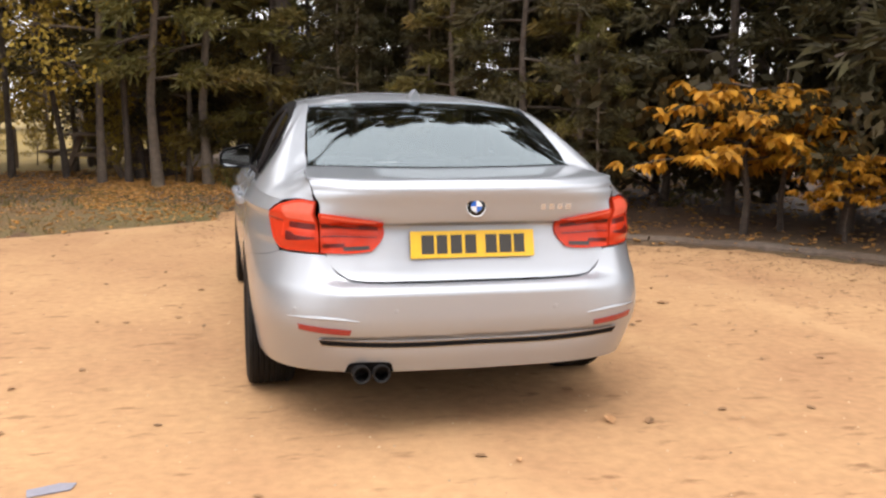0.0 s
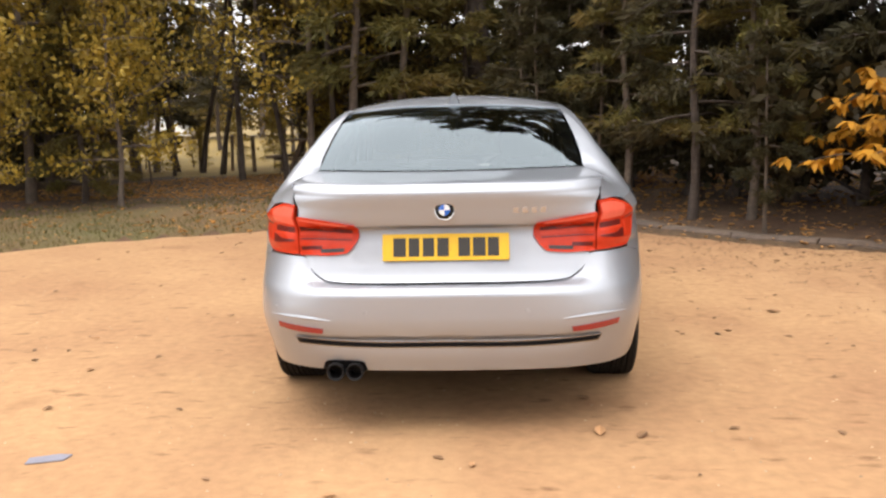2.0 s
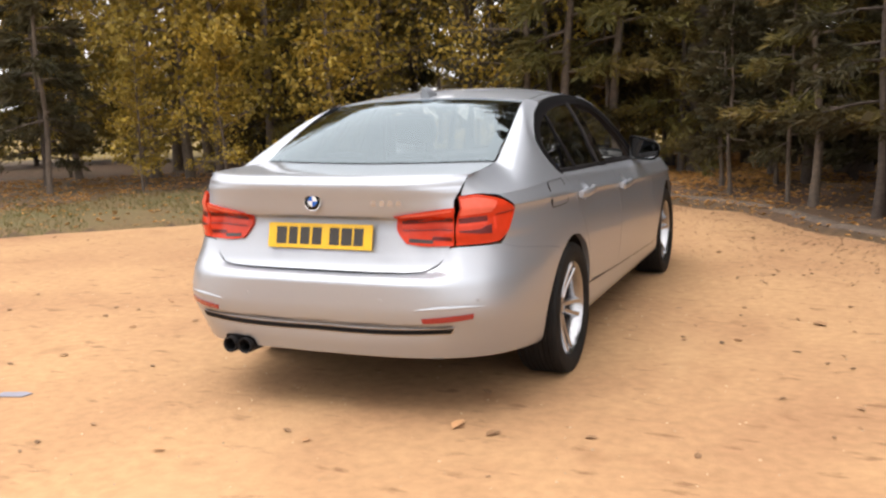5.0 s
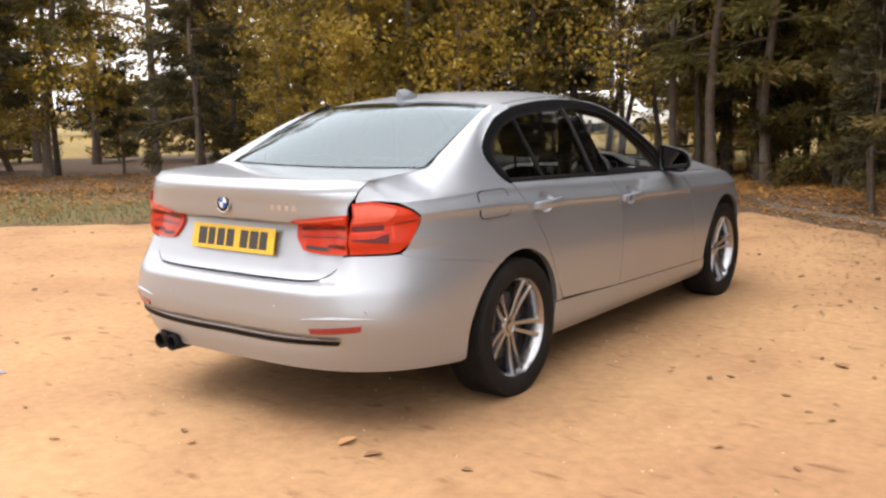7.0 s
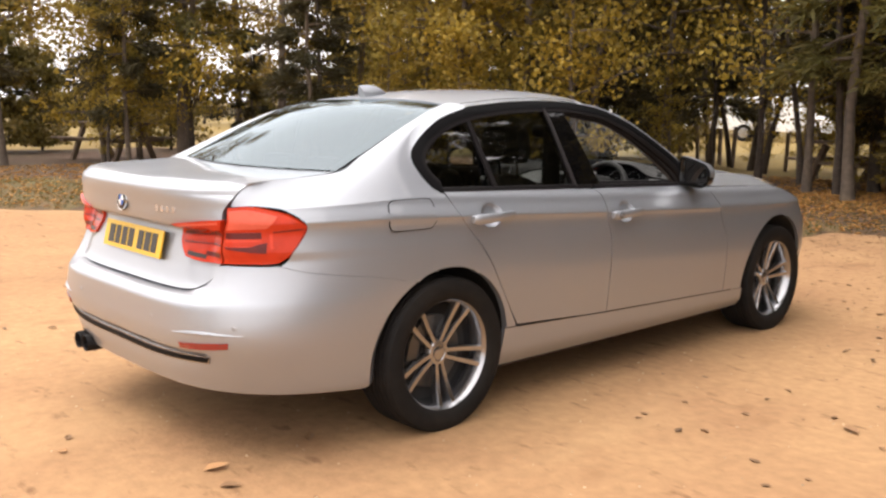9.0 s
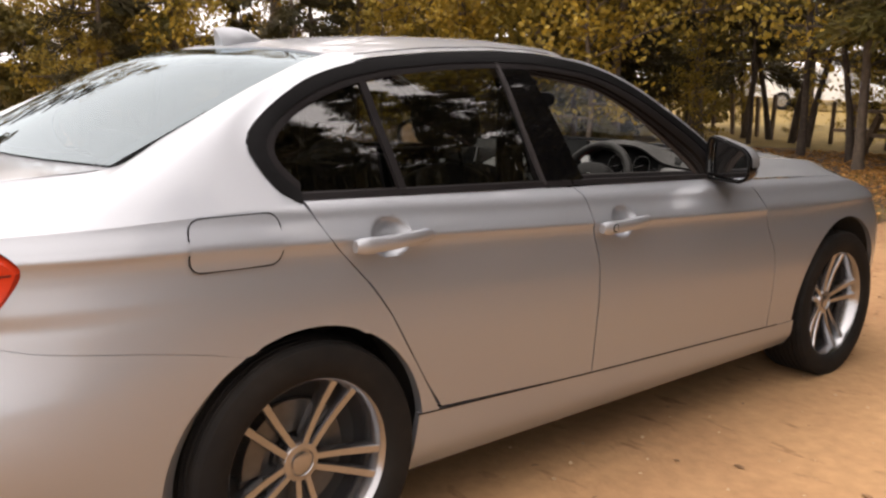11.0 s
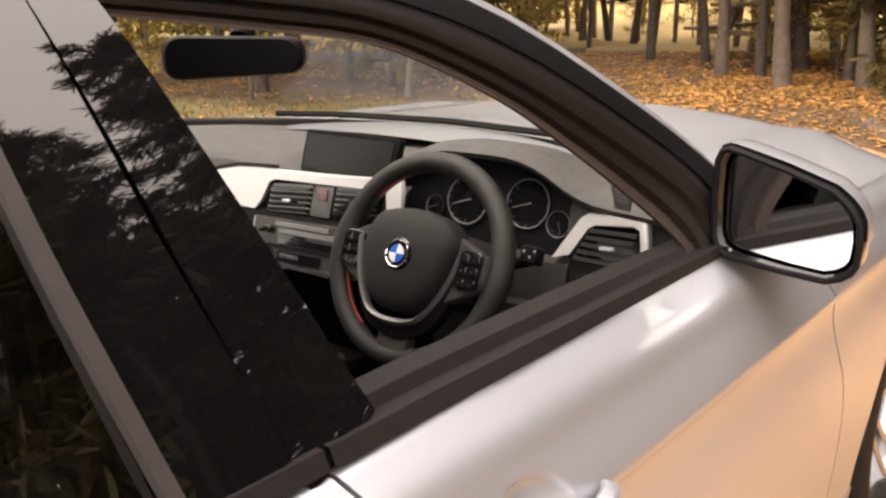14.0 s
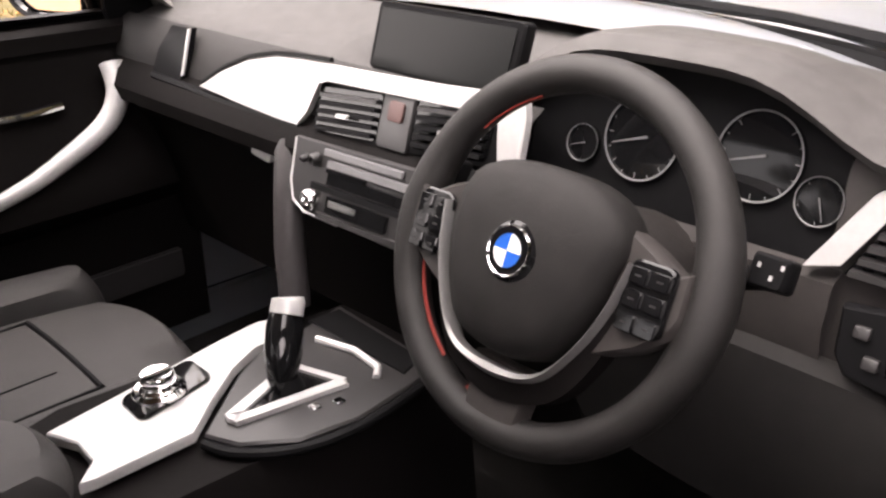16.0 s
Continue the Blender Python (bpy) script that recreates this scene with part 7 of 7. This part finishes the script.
def build_console():
    con = new("centre_console")
    con.parent = car
    body = Shape()
    rows = []
    for k in range(14):
        y = lerp(0.75, 1.80, k / 13)
        wl_, wr_ = (-0.14, 0.12) if y > 1.35 else (-0.11, 0.11)
        z = console_plane(0, y).z - 0.012
        rows.append([Vector((wl_ - 0.02, y, 0.3)), Vector((wl_, y, z - 0.03)), Vector((wl_ + 0.012, y, z)), Vector((wr_ - 0.012, y, z)), Vector((wr_, y, z - 0.03)), Vector((wr_ + 0.02, y, 0.3))])
    body.grid(rows).out("console_body", DASH_SHADED, con)
    blade = [(-0.058, 1.358), (-0.02, 1.374), (0.022, 1.372), (0.05, 1.345), (0.052, 1.36), (0.046, 1.47), (0.0, 1.52), (-0.045, 1.575), (-0.07, 1.62), (-0.085, 1.70), (-0.120, 1.70), (-0.128, 1.66), (-0.117, 1.60), (-0.102, 1.54), (-0.080, 1.45)]
    slab(blade, lambda u, v, w: console_plane(u, v, w - 0.004), 0.012, 0.002).out("silver_trim", SATIN_SILVER, con, "bright satin silver console trim")
    tray = [(0.052, 1.478), (0.09, 1.495), (0.126, 1.546), (0.136, 1.62), (0.118, 1.73), (0.06, 1.765), (-0.10, 1.775), (-0.078, 1.70), (-0.062, 1.62), (-0.035, 1.575), (0.005, 1.53)]
    slab(tray, lambda u, v, w: console_plane(u, v, w - 0.004), 0.009, 0.003).out("selector_panel", GREY_PLASTIC, con, "dark grey selector panel")
    lip = along([(u, v, 0) for u, v in tray[:5]], 24)
    Shape().tube([console_plane(p.x + 0.003, p.y - 0.003, -0.004) for p in lip], 0.006, 8).out("panel_lip", BLACK_SATIN, con)
    # V-shaped selector surround
    for pts in ([(0.038, 1.512), (0.05, 1.508), (0.062, 1.515), (0.055, 1.525)], [(0.04, 1.512), (0.048, 1.53), (0.0, 1.634), (-0.01, 1.628)], [(-0.006, 1.63), (0.0, 1.622), (0.072, 1.645), (0.068, 1.655)], [(0.05, 1.510), (0.062, 1.512), (0.078, 1.65), (0.062, 1.648)]):
        slab(pts, lambda u, v, w: console_plane(u, v, w + 0.004), 0.007, 0.001).out("selector_frame", SATIN_SILVER, con, "silver selector frame")
    slab([(0.045, 1.53), (0.062, 1.64), (0.0, 1.625)], lambda u, v, w: console_plane(u, v, w + 0.003), 0.004).out("selector_well", BLACK_GLOSS, con)
    # lever
    path = [(0.035, 1.592, 0.645), (0.031, 1.593, 0.665), (0.021, 1.604, 0.69), (0.010, 1.617, 0.714), (0.004, 1.626, 0.73)]
    lev = Shape().tube(path, lambda t: 0.0145 + 0.007 * max(0.0, math.sin(math.pi * min(1, 1.25 * t - 0.2))) + 0.004 * t, 16, squash=0.85).out("gear_lever", BLACK_GLOSS, con, "gloss black gear selector lever")
    Shape().tube([(0.006, 1.623, 0.725), (0.001, 1.631, 0.739), (0.0, 1.632, 0.742)], lambda t: 0.0195 - 0.006 * max(0, t - 0.6), 16).out("lever_cap", SATIN_SILVER, lev, "satin silver lever cap")
    Shape().lathe([(0.02, 0.0), (0.016, 0.012), (0.013, 0.02)], pose(0.035, 1.597, 0.648), 18).out("lever_boot", BLACK_SATIN, lev)
    # drive-mode bars and buttons
    Shape().tube([console_plane(-0.037, 1.69, 0.008), console_plane(0.02, 1.705, 0.009), console_plane(0.07, 1.70, 0.008), console_plane(0.085, 1.685, 0.006)], 0.005, 8).out("tray_bar", SATIN_SILVER, con, "thin chrome bar")
    for u, v in ((0.088, 1.595), (0.096, 1.622)):
        slab(round_box(u - 0.006, v - 0.006, u + 0.006, v + 0.006, 0.003), lambda a, b, w: console_plane(a, b, w + 0.004), 0.004, 0.001).out("console_button", CHROME, con)
    slab([(-0.09, 1.715), (0.10, 1.715), (0.085, 1.755), (-0.09, 1.765)], lambda u, v, w: console_plane(u, v, w + 0.004), 0.003, 0.002).out("tray_cover", BLACK_SATIN, con)
    # rotary controller
    pad = slab(round_box(-0.078, 1.44, -0.022, 1.545, 0.012), lambda u, v, w: console_plane(u + 0.30 * -(v - 1.49), v, w + 0.007), 0.006, 0.002).out("controller_pad", BLACK_GLOSS, con, "black controller pad")
    base = console_plane(-0.048, 1.482, 0.012)
    Shape().lathe([(0.030, 0.0), (0.030, 0.004), (0.027, 0.007), (0.0215, 0.0065), (0.0185, 0.009), (0.0175, 0.012), (0.0195, 0.0145), (0.0195, 0.022), (0.0175, 0.0245), (0.012, 0.0238), (0.0, 0.0235)], Matrix.Translation(base), 36).out("controller_knob", CHROME, pad, "chrome rotary controller")
    # armrest
    cushion((-0.11, 0.95, 0.60), (0.055, 1.36, 0.70)).out("armrest", SEAT, con, "charcoal leather armrest")
    # footwell side panel between console and glovebox
    Shape().tube([(-0.186, 1.80, 0.872), (-0.178, 1.772, 0.84), (-0.160, 1.752, 0.79), (-0.145, 1.735, 0.73), (-0.125, 1.72, 0.65)], 0.021, 12).out("side_bolster", SEAL_LIGHT, con)


build_console()


def seat(x):
    s = new("front_seat")
    s.parent = car
    s.location = (0, 0.04, 0.035) if x < 0 else (0, 0, 0)
    cushion((x - 0.165, 1.08, 0.40), (x + 0.165, 1.62, 0.55)).out("seat_cushion", SEAT, s, "charcoal leather seat cushion")
    # stitched seams of the cushion's insert

    def top(u, v):
        a, b = (u - x) / 0.145, (v - 1.35) / 0.24
        return Vector((u, v, 0.475 + 0.075 * (1 - 0.11 * a * a - 0.11 * b * b)))

    for (u1, v1), (u2, v2), r in (((x - 0.125, 1.45), (x + 0.125, 1.45), 0.0045), ((x - 0.125, 1.45), (x - 0.125, 1.14), 0.003), ((x + 0.125, 1.45), (x + 0.125, 1.14), 0.003), ((x + 0.055, 1.42), (x + 0.055, 1.14), 0.0018)):
        Shape().tube([top(lerp(u1, u2, k / 8), lerp(v1, v2, k / 8)) for k in range(9)], r, 6).out("seam", BLACK_SATIN, s, "dark sewn seam in the seat leather")
    for d in (-1, 1):
        cushion((x + d * 0.21 - 0.055, 1.08, 0.40), (x + d * 0.21 + 0.055, 1.60, 0.575)).out("seat_bolster", SEAT, s)
        cushion((-0.05, -0.08, 0.0), (0.05, 0.08, 0.50), m=pose(x + d * 0.21, 1.05, 0.48, 17, 0, 0)).out("back_bolster", SEAT, s)
    cushion((-0.17, -0.07, 0.0), (0.17, 0.06, 0.56), m=pose(x, 1.05, 0.47, 17, 0, 0)).out("backrest", SEAT, s, "charcoal leather backrest")
    cushion((-0.14, -0.05, 0.0), (0.14, 0.05, 0.19), m=pose(x, 0.875, 1.06, 8, 0, 0)).out("headrest", SEAT, s, "charcoal headrest")
    for d in (-0.06, 0.06):
        Shape().tube([(x + d, 0.89, 0.98), (x + d, 0.875, 1.08)], 0.007, 8).out("headrest_post", CHROME, s)


seat(0.37)
seat(-0.37)


def build_cabin():
    bench = new("rear_seat")
    bench.parent = car
    cushion((-0.66, 0.22, 0.38), (0.66, 0.72, 0.56)).out("bench_cushion", SEAT, bench, "charcoal rear bench")
    cushion((-0.64, -0.08, 0.0), (0.64, 0.06, 0.50), m=pose(0, 0.22, 0.50, 22, 0, 0)).out("bench_back", SEAT, bench)
    for x in (-0.38, 0, 0.38):
        cushion((x - 0.13, -0.02, 0.98), (x + 0.13, 0.07, 1.10)).out("headrest", SEAT, bench)
    Shape().grid([[Vector((x, y, z)) for x in (-0.6, 0, 0.6)] for y, z in ((0.0, 1.0), (-0.2, 1.02), (-0.43, 1.06))]).out("parcel_shelf", DASH_SHADED, car, "black parcel shelf")
    Shape().box((-0.74, 0.2, 0.24), (0.74, 2.2, 0.30)).out("cabin_floor", LEATHER, car, "black carpet floor", smooth=False)
    Shape().box((-0.74, 2.12, 0.301), (0.74, 2.18, 0.95)).out("bulkhead", LEATHER, car, smooth=False)
    Shape().box((-0.70, -0.1, 0.28), (0.70, 0.0, 0.9)).out("boot_partition", LEATHER, car, smooth=False)
    # door cards
    for side in (1, -1):
        for y0, y1 in ((1.09, 1.90), (0.30, 1.0)):
            rows = []
            for k in range(14):
                y = lerp(y0, y1, k / 13)
                b = belt(y)
                rows.append([Vector((side * xx, y, z)) for xx, z in ((0.775, b + 0.004), (0.735, b + 0.006), (0.715, b - 0.02), (0.71, b - 0.09), (0.695, 0.78), (0.66, 0.70), (0.66, 0.66), (0.705, 0.62), (0.72, 0.35))])
            s = Shape().grid(rows)
            if side < 0:
                s.flipped()
            card = s.out("door_card", DASH_SHADED, car, "charcoal inner door trim with cabin shade in its colour")
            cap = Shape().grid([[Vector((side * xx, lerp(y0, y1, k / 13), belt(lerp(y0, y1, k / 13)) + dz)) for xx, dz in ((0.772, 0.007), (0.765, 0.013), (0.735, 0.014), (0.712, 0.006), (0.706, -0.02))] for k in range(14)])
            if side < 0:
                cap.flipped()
            cap.out("door_top", DASH_SHADED, card, "soft grey-black door top")
            arc = [(0.70, y1 - 0.10, 0.885), (0.672, y1 - 0.115, 0.84), (0.655, y1 - 0.16, 0.785), (0.652, y1 - 0.25, 0.735), (0.655, y1 - 0.37, 0.70), (0.665, y1 - 0.45, 0.69)]
            if y0 > 1:
                arc = [(0.69, 1.775, 0.885), (0.668, 1.768, 0.84), (0.66, 1.735, 0.795), (0.657, 1.66, 0.755), (0.657, 1.58, 0.722), (0.662, 1.48, 0.695)]
            Shape().tube(along([(side * x, y, z) for x, y, z in arc], 26), lambda t: 0.021 - 0.010 * t, 12, squash=0.7).out("door_pull", SATIN_SILVER if y0 > 1 else GREY_PLASTIC, card, "satin grey curved pull handle")
            Shape().tube([(side * 0.702, y1 - 0.33, 0.828), (side * 0.69, y1 - 0.28, 0.828), (side * 0.692, y1 - 0.22, 0.832)], 0.007, 8).out("door_release", CHROME, card, "chrome door release")
            Shape().box((side * 0.70 - 0.006, y0 + 0.15, 0.46), (side * 0.70 + 0.006, y1 - 0.05, 0.52), None, 0.005).out("door_pocket", GREY_PLASTIC, card)
    # belts on the centre pillars
    for side in (1, -1):
        Shape().box((side * 0.585 - 0.02, 0.90, 0.45), (side * 0.585 + 0.02, 1.02, 1.28), None, 0.015).out("pillar_inner", DASH_LIT, car, "charcoal inner door pillar trim")
        Shape().grid([[Vector((side * (0.555 - 0.03 * k / 9), 0.95, lerp(1.24, 0.5, k / 9))), Vector((side * (0.555 - 0.03 * k / 9), 0.99, lerp(1.24, 0.5, k / 9)))] for k in range(10)]).out("seat_belt", LEATHER, car)
    # inside mirror
    m = look((0.05, 1.59, 1.205), (0.55, 0.9, 1.21))
    pts = round_box(-0.115, -0.032, 0.115, 0.032, 0.027, 5)
    slab(pts, lambda u, v, w: m @ Vector((u, v * (1 + 0.15 * u / 0.14), -w)), 0.03, 0.008).flipped().out("inside_mirror", BLACK_SATIN, car, "black inside mirror")
    Shape().tube([(0.03, 1.62, 1.23), (0.01, 1.66, 1.275)], 0.02, 10).out("mirror_stem", BLACK_SATIN, car)


build_cabin()


# ---- far things ----
def picnic_table(x, y, turn):
    t = group_of("picnic_table", "weathered wooden picnic table under the trees", "table", "picnic tables")
    for k in range(5):
        Shape().box((-0.9, -0.37 + 0.15 * k, 0.72), (0.9, -0.23 + 0.15 * k, 0.76), None, 0.006).out("board", WOOD, t, smooth=False)
    for sgn in (-1, 1):
        Shape().box((-0.9, sgn * 0.68 - 0.12, 0.42), (0.9, sgn * 0.68 + 0.12, 0.46), None, 0.006).out("bench_board", WOOD, t, smooth=False)
        Shape().box((sgn * 0.6 - 0.04, -0.8, 0.36), (sgn * 0.6 + 0.04, 0.8, 0.42), None, 0.006).out("cross_rail", WOOD, t, smooth=False)
        for d in (-1, 1):
            Shape().box((-0.045, -0.045, 0), (0.045, 0.045, 0.82), pose(sgn * 0.6, d * 0.55, -0.05, d * 26, 0, 0), 0.006).out("leg", WOOD, t, smooth=False)
    t.matrix_basis = pose(x, y, ground_height(x, y), 0, 0, turn)
    return t


pt = picnic_table(-15.2, 5.6, 20)
copy_thing(pt, pose(-2.9, 12.9, ground_height(-2.9, 12.9), 0, 0, 70))


def far_vehicle(x, y, turn, tall):
    """A white vehicle parked beyond the trees."""
    v = group_of("parked_car", "white car parked far beyond the trees", "car", "cars parked beyond the trees")
    side = [(-2.1, 0.45), (-2.15, 0.85), (-1.95, 1.0), (-1.5, tall), (0.3, tall), (0.95, 1.05), (2.0, 0.9), (2.15, 0.55), (2.1, 0.4)]
    rows = []
    for w in (-0.85, -0.7, 0.7, 0.85):
        f = 1.0 if abs(w) < 0.8 else 0.94
        rows.append([Vector((px * (1 if abs(w) < 0.8 else 0.985), w, 0.4 + (pz - 0.4) * f)) for px, pz in side])
    s = Shape().grid(rows, closed=True)
    n = len(side)
    s.f += [tuple(range(n)), tuple(3 * n + k for k in reversed(range(n)))]
    s.out("body", WHITE_PAINT, v, smooth=False)
    for sgn in (-1, 1):
        pts = [(-1.75, 1.02), (-1.4, tall - 0.08), (0.2, tall - 0.08), (0.75, 1.04)]
        slab(pts if sgn > 0 else pts[::-1], lambda u, w, d: Vector((u, sgn * (0.845 - 0.15 * (w - 1.0) / (tall - 1.0) + d), w)), 0.012).out("side_window", BLACK_GLOSS, v)
    for px in (-1.3, 1.3):
        for sgn in (-1, 1):
            wh = Shape().lathe([(0.0, 0.1), (0.2, 0.1), (0.22, 0.11), (0.33, 0.1), (0.33, -0.1), (0.0, -0.1)], pose(px, sgn * 0.78, 0.33, -90 * sgn, 0, 0), 24).out("tyre", RUBBER, v)
            Shape().lathe([(0.0, 0.115), (0.2, 0.112), (0.205, 0.1)], pose(px, sgn * 0.78, 0.33, -90 * sgn, 0, 0), 20).out("wheel_trim", ALLOY, wh)
    v.matrix_basis = pose(x, y, ground_height(x, y) - 0.01, 0, 0, turn)
    return v


far_vehicle(-17.2, 34.0, 15, 1.75)
far_vehicle(-13.7, 31.5, 8, 1.72)
far_vehicle(-22.5, 31.5, 25, 1.5)


def fence():
    f = group_of("post_fence", "thin wooden posts of a field fence", "fence")
    for k in range(16):
        x = -9.2 + 0.62 * k + rnd(-0.1, 0.1)
        y = 16.6 - 0.23 * k + rnd(-0.15, 0.15)
        Shape().box((-0.035, -0.035, -0.1), (0.035, 0.035, rnd(0.75, 0.95)), pose(x, y, ground_height(x, y), rnd(-3, 3), rnd(-3, 3), rnd(0, 90)), 0.006).out("post", WOOD, f, smooth=False)


random.seed(31)
fence()


# ---- leaves and litter on the ground ----
def leaf_shape(s, x, y, z, size, turn, curl):
    c, d = math.cos(turn), math.sin(turn)
    pts = [(-0.5, 0, 0), (-0.2, 0.24, curl), (0.2, 0.2, curl), (0.55, 0, curl * 0.6), (0.2, -0.2, curl * 0.8), (-0.2, -0.24, curl)]
    v = [Vector((x + size * (u * c - w * d), y + size * (u * d + w * c), z + 0.004 + size * h)) for u, w, h in pts]
    mid = Vector((x, y, z + 0.004))
    s.add([mid] + v, [(0, k, k % 6 + 1) for k in range(1, 7)])


def yard_z(x, y):
    return 0.012 * noise.noise((x * 0.9, y * 0.9, 0)) + 0.006 * noise.noise((x * 3.1, y * 3.1, 5))


random.seed(41)
SPOTS = [(0.60, -0.50, 0.075), (0.63, -0.94, 0.10), (0.80, -0.98, 0.08), (2.01, 1.30, 0.10), (-2.25, 0.76, 0.05), (-1.98, 0.05, 0.06), (-1.15, 2.35, 0.06), (2.2, -0.2, 0.05), (0.1, -1.3, 0.05), (-0.4, -1.6, 0.06), (1.3, -1.9, 0.05), (-1.9, -0.6, 0.06)]
for x, y, sz in SPOTS:
    s = Shape()
    leaf_shape(s, x, y, yard_z(x, y) + 0.003, sz, rnd(0, 6.28), 0.12)
    tagged(s.out("fallen_leaf", LEAF_BROWN), "curled brown fallen leaf on the gravel", "leaf", "fallen leaves on the gravel")
s = Shape()
for _ in range(900):
    x, y = rnd(-8, 6), rnd(-5, 9)
    d = yard_distance(x, y)
    if d < -0.15 and not (-0.95 < x < 0.95 and -1.0 < y < 3.6) and rnd(0, 1) < (1.0 if d > -0.8 else 0.55):
        leaf_shape(s, x, y, yard_z(x, y), rnd(0.02, 0.06), rnd(0, 6.28), rnd(0.03, 0.16))
# leaves by the kerb, thickened to darken the gravel for the wood's shade too
count = 0
while count < 3600:
    x, y = rnd(-1.5, 5.5), rnd(0.5, 8.5)
    d = yard_distance(x, y)
    if d < 0 and rnd(0, 1) < math.exp(d / 0.7):
        leaf_shape(s, x, y, yard_z(x, y) - 0.09 * max(0.0, min(1.0, (d + 0.03) / 0.25)), rnd(0.015, 0.045), rnd(0, 6.28), rnd(0.03, 0.1))
        count += 1
tagged(s.out("leaf_scatter", LEAF_BROWN, smooth=False), "small brown leaves strewn over the gravel", "leaves", kind="stuff")
LITTER = mat("orange_leaf_litter", (0.40, 0.205, 0.056), 0.85, by_island=0.4)
s = Shape()
count = 0
while count < 32000:
    x, y = rnd(-14, 8), rnd(-2, 17)
    d = yard_distance(x, y)
    if 0.02 < d < 7 and rnd(0, 1) < ((1.0 if d > 1.3 else 0.4) if (-2.7 < x + 0.5 * noise.noise((x, y, 8)) < 1.5 and y > 6.5 and d < 7) else 0.4 if x > -9 and y > 8.8 else 0.12 if x > -3.8 else 0.3 if x < -7.5 else 0.05):
        leaf_shape(s, x, y, ground_height(x, y) + 0.004, rnd(0.035, 0.085), rnd(0, 6.28), rnd(0.05, 0.3))
        count += 1
tagged(s.out("leaf_litter", LITTER, smooth=False), "orange and brown leaf litter under the trees", "leaf litter", kind="stuff")
GRASS = leaf_mat("verge_grass", (0.072, 0.083, 0.021), (0.16, 0.11, 0.036))
s = Shape()
count = 0
while count < 14000:
    x, y = rnd(-14, -0.5), rnd(-2, 10)
    d = yard_distance(x, y)
    if 0.0 < d < 3.2 and noise.noise((x * 0.8, y * 0.8, 4)) > -0.25:
        z = ground_height(x, y) - 0.01
        a, h = rnd(0, 6.28), rnd(0.03, 0.075)
        u = Vector((math.cos(a), math.sin(a), 0)) * 0.006
        tip = Vector((x + rnd(-0.03, 0.03), y + rnd(-0.03, 0.03), z + h))
        s.add([Vector((x, y, z)) - u, Vector((x, y, z)) + u, tip], [(0, 1, 2)])
        count += 1
tagged(s.out("verge_grass", GRASS, smooth=False), "short thin grass on the verge", "grass", kind="stuff")
STONE = mat("pale_pebbles", (0.36, 0.25, 0.15), 0.9, by_island=0.35)
s = Shape()
for _ in range(1500):
    x, y = rnd(-4.5, 4.5), rnd(-4.2, 4)
    if yard_distance(x, y) < -0.1:
        r = rnd(0.003, 0.009)
        z = yard_z(x, y)
        p = [Vector((x + r * math.cos(a) * rnd(0.8, 1.3), y + r * math.sin(a) * rnd(0.8, 1.3), z - 0.001)) for a in (0, 1.57, 3.14, 4.71)]
        s.add(p + [Vector((x, y, z + r * 0.8))], [(0, 1, 4), (1, 2, 4), (2, 3, 4), (3, 0, 4)])
tagged(s.out("pebbles", STONE, smooth=False), "loose pale pebbles in the gravel", "pebbles", kind="stuff")
# a flat scrap of pale blue-grey plastic
scrap = slab([(-0.14, -0.06), (0.10, -0.07), (0.15, 0.01), (0.07, 0.06), (-0.12, 0.05)], lambda u, v, w: Vector((u, v, w + 0.03 * (u * 2) ** 2)), 0.006, 0.002)
sc = tagged(scrap.out("plastic_scrap", mat("blue_grey_plastic", (0.20, 0.195, 0.23), 0.6, spread=0.1, scale=20)), "flat blue-grey scrap lying on the gravel", "litter")
sc.matrix_basis = pose(-1.60, -1.223, yard_z(-1.60, -1.223) + 0.002, 0, 0, 20)
sc.scale = (0.6, 0.6, 0.6)
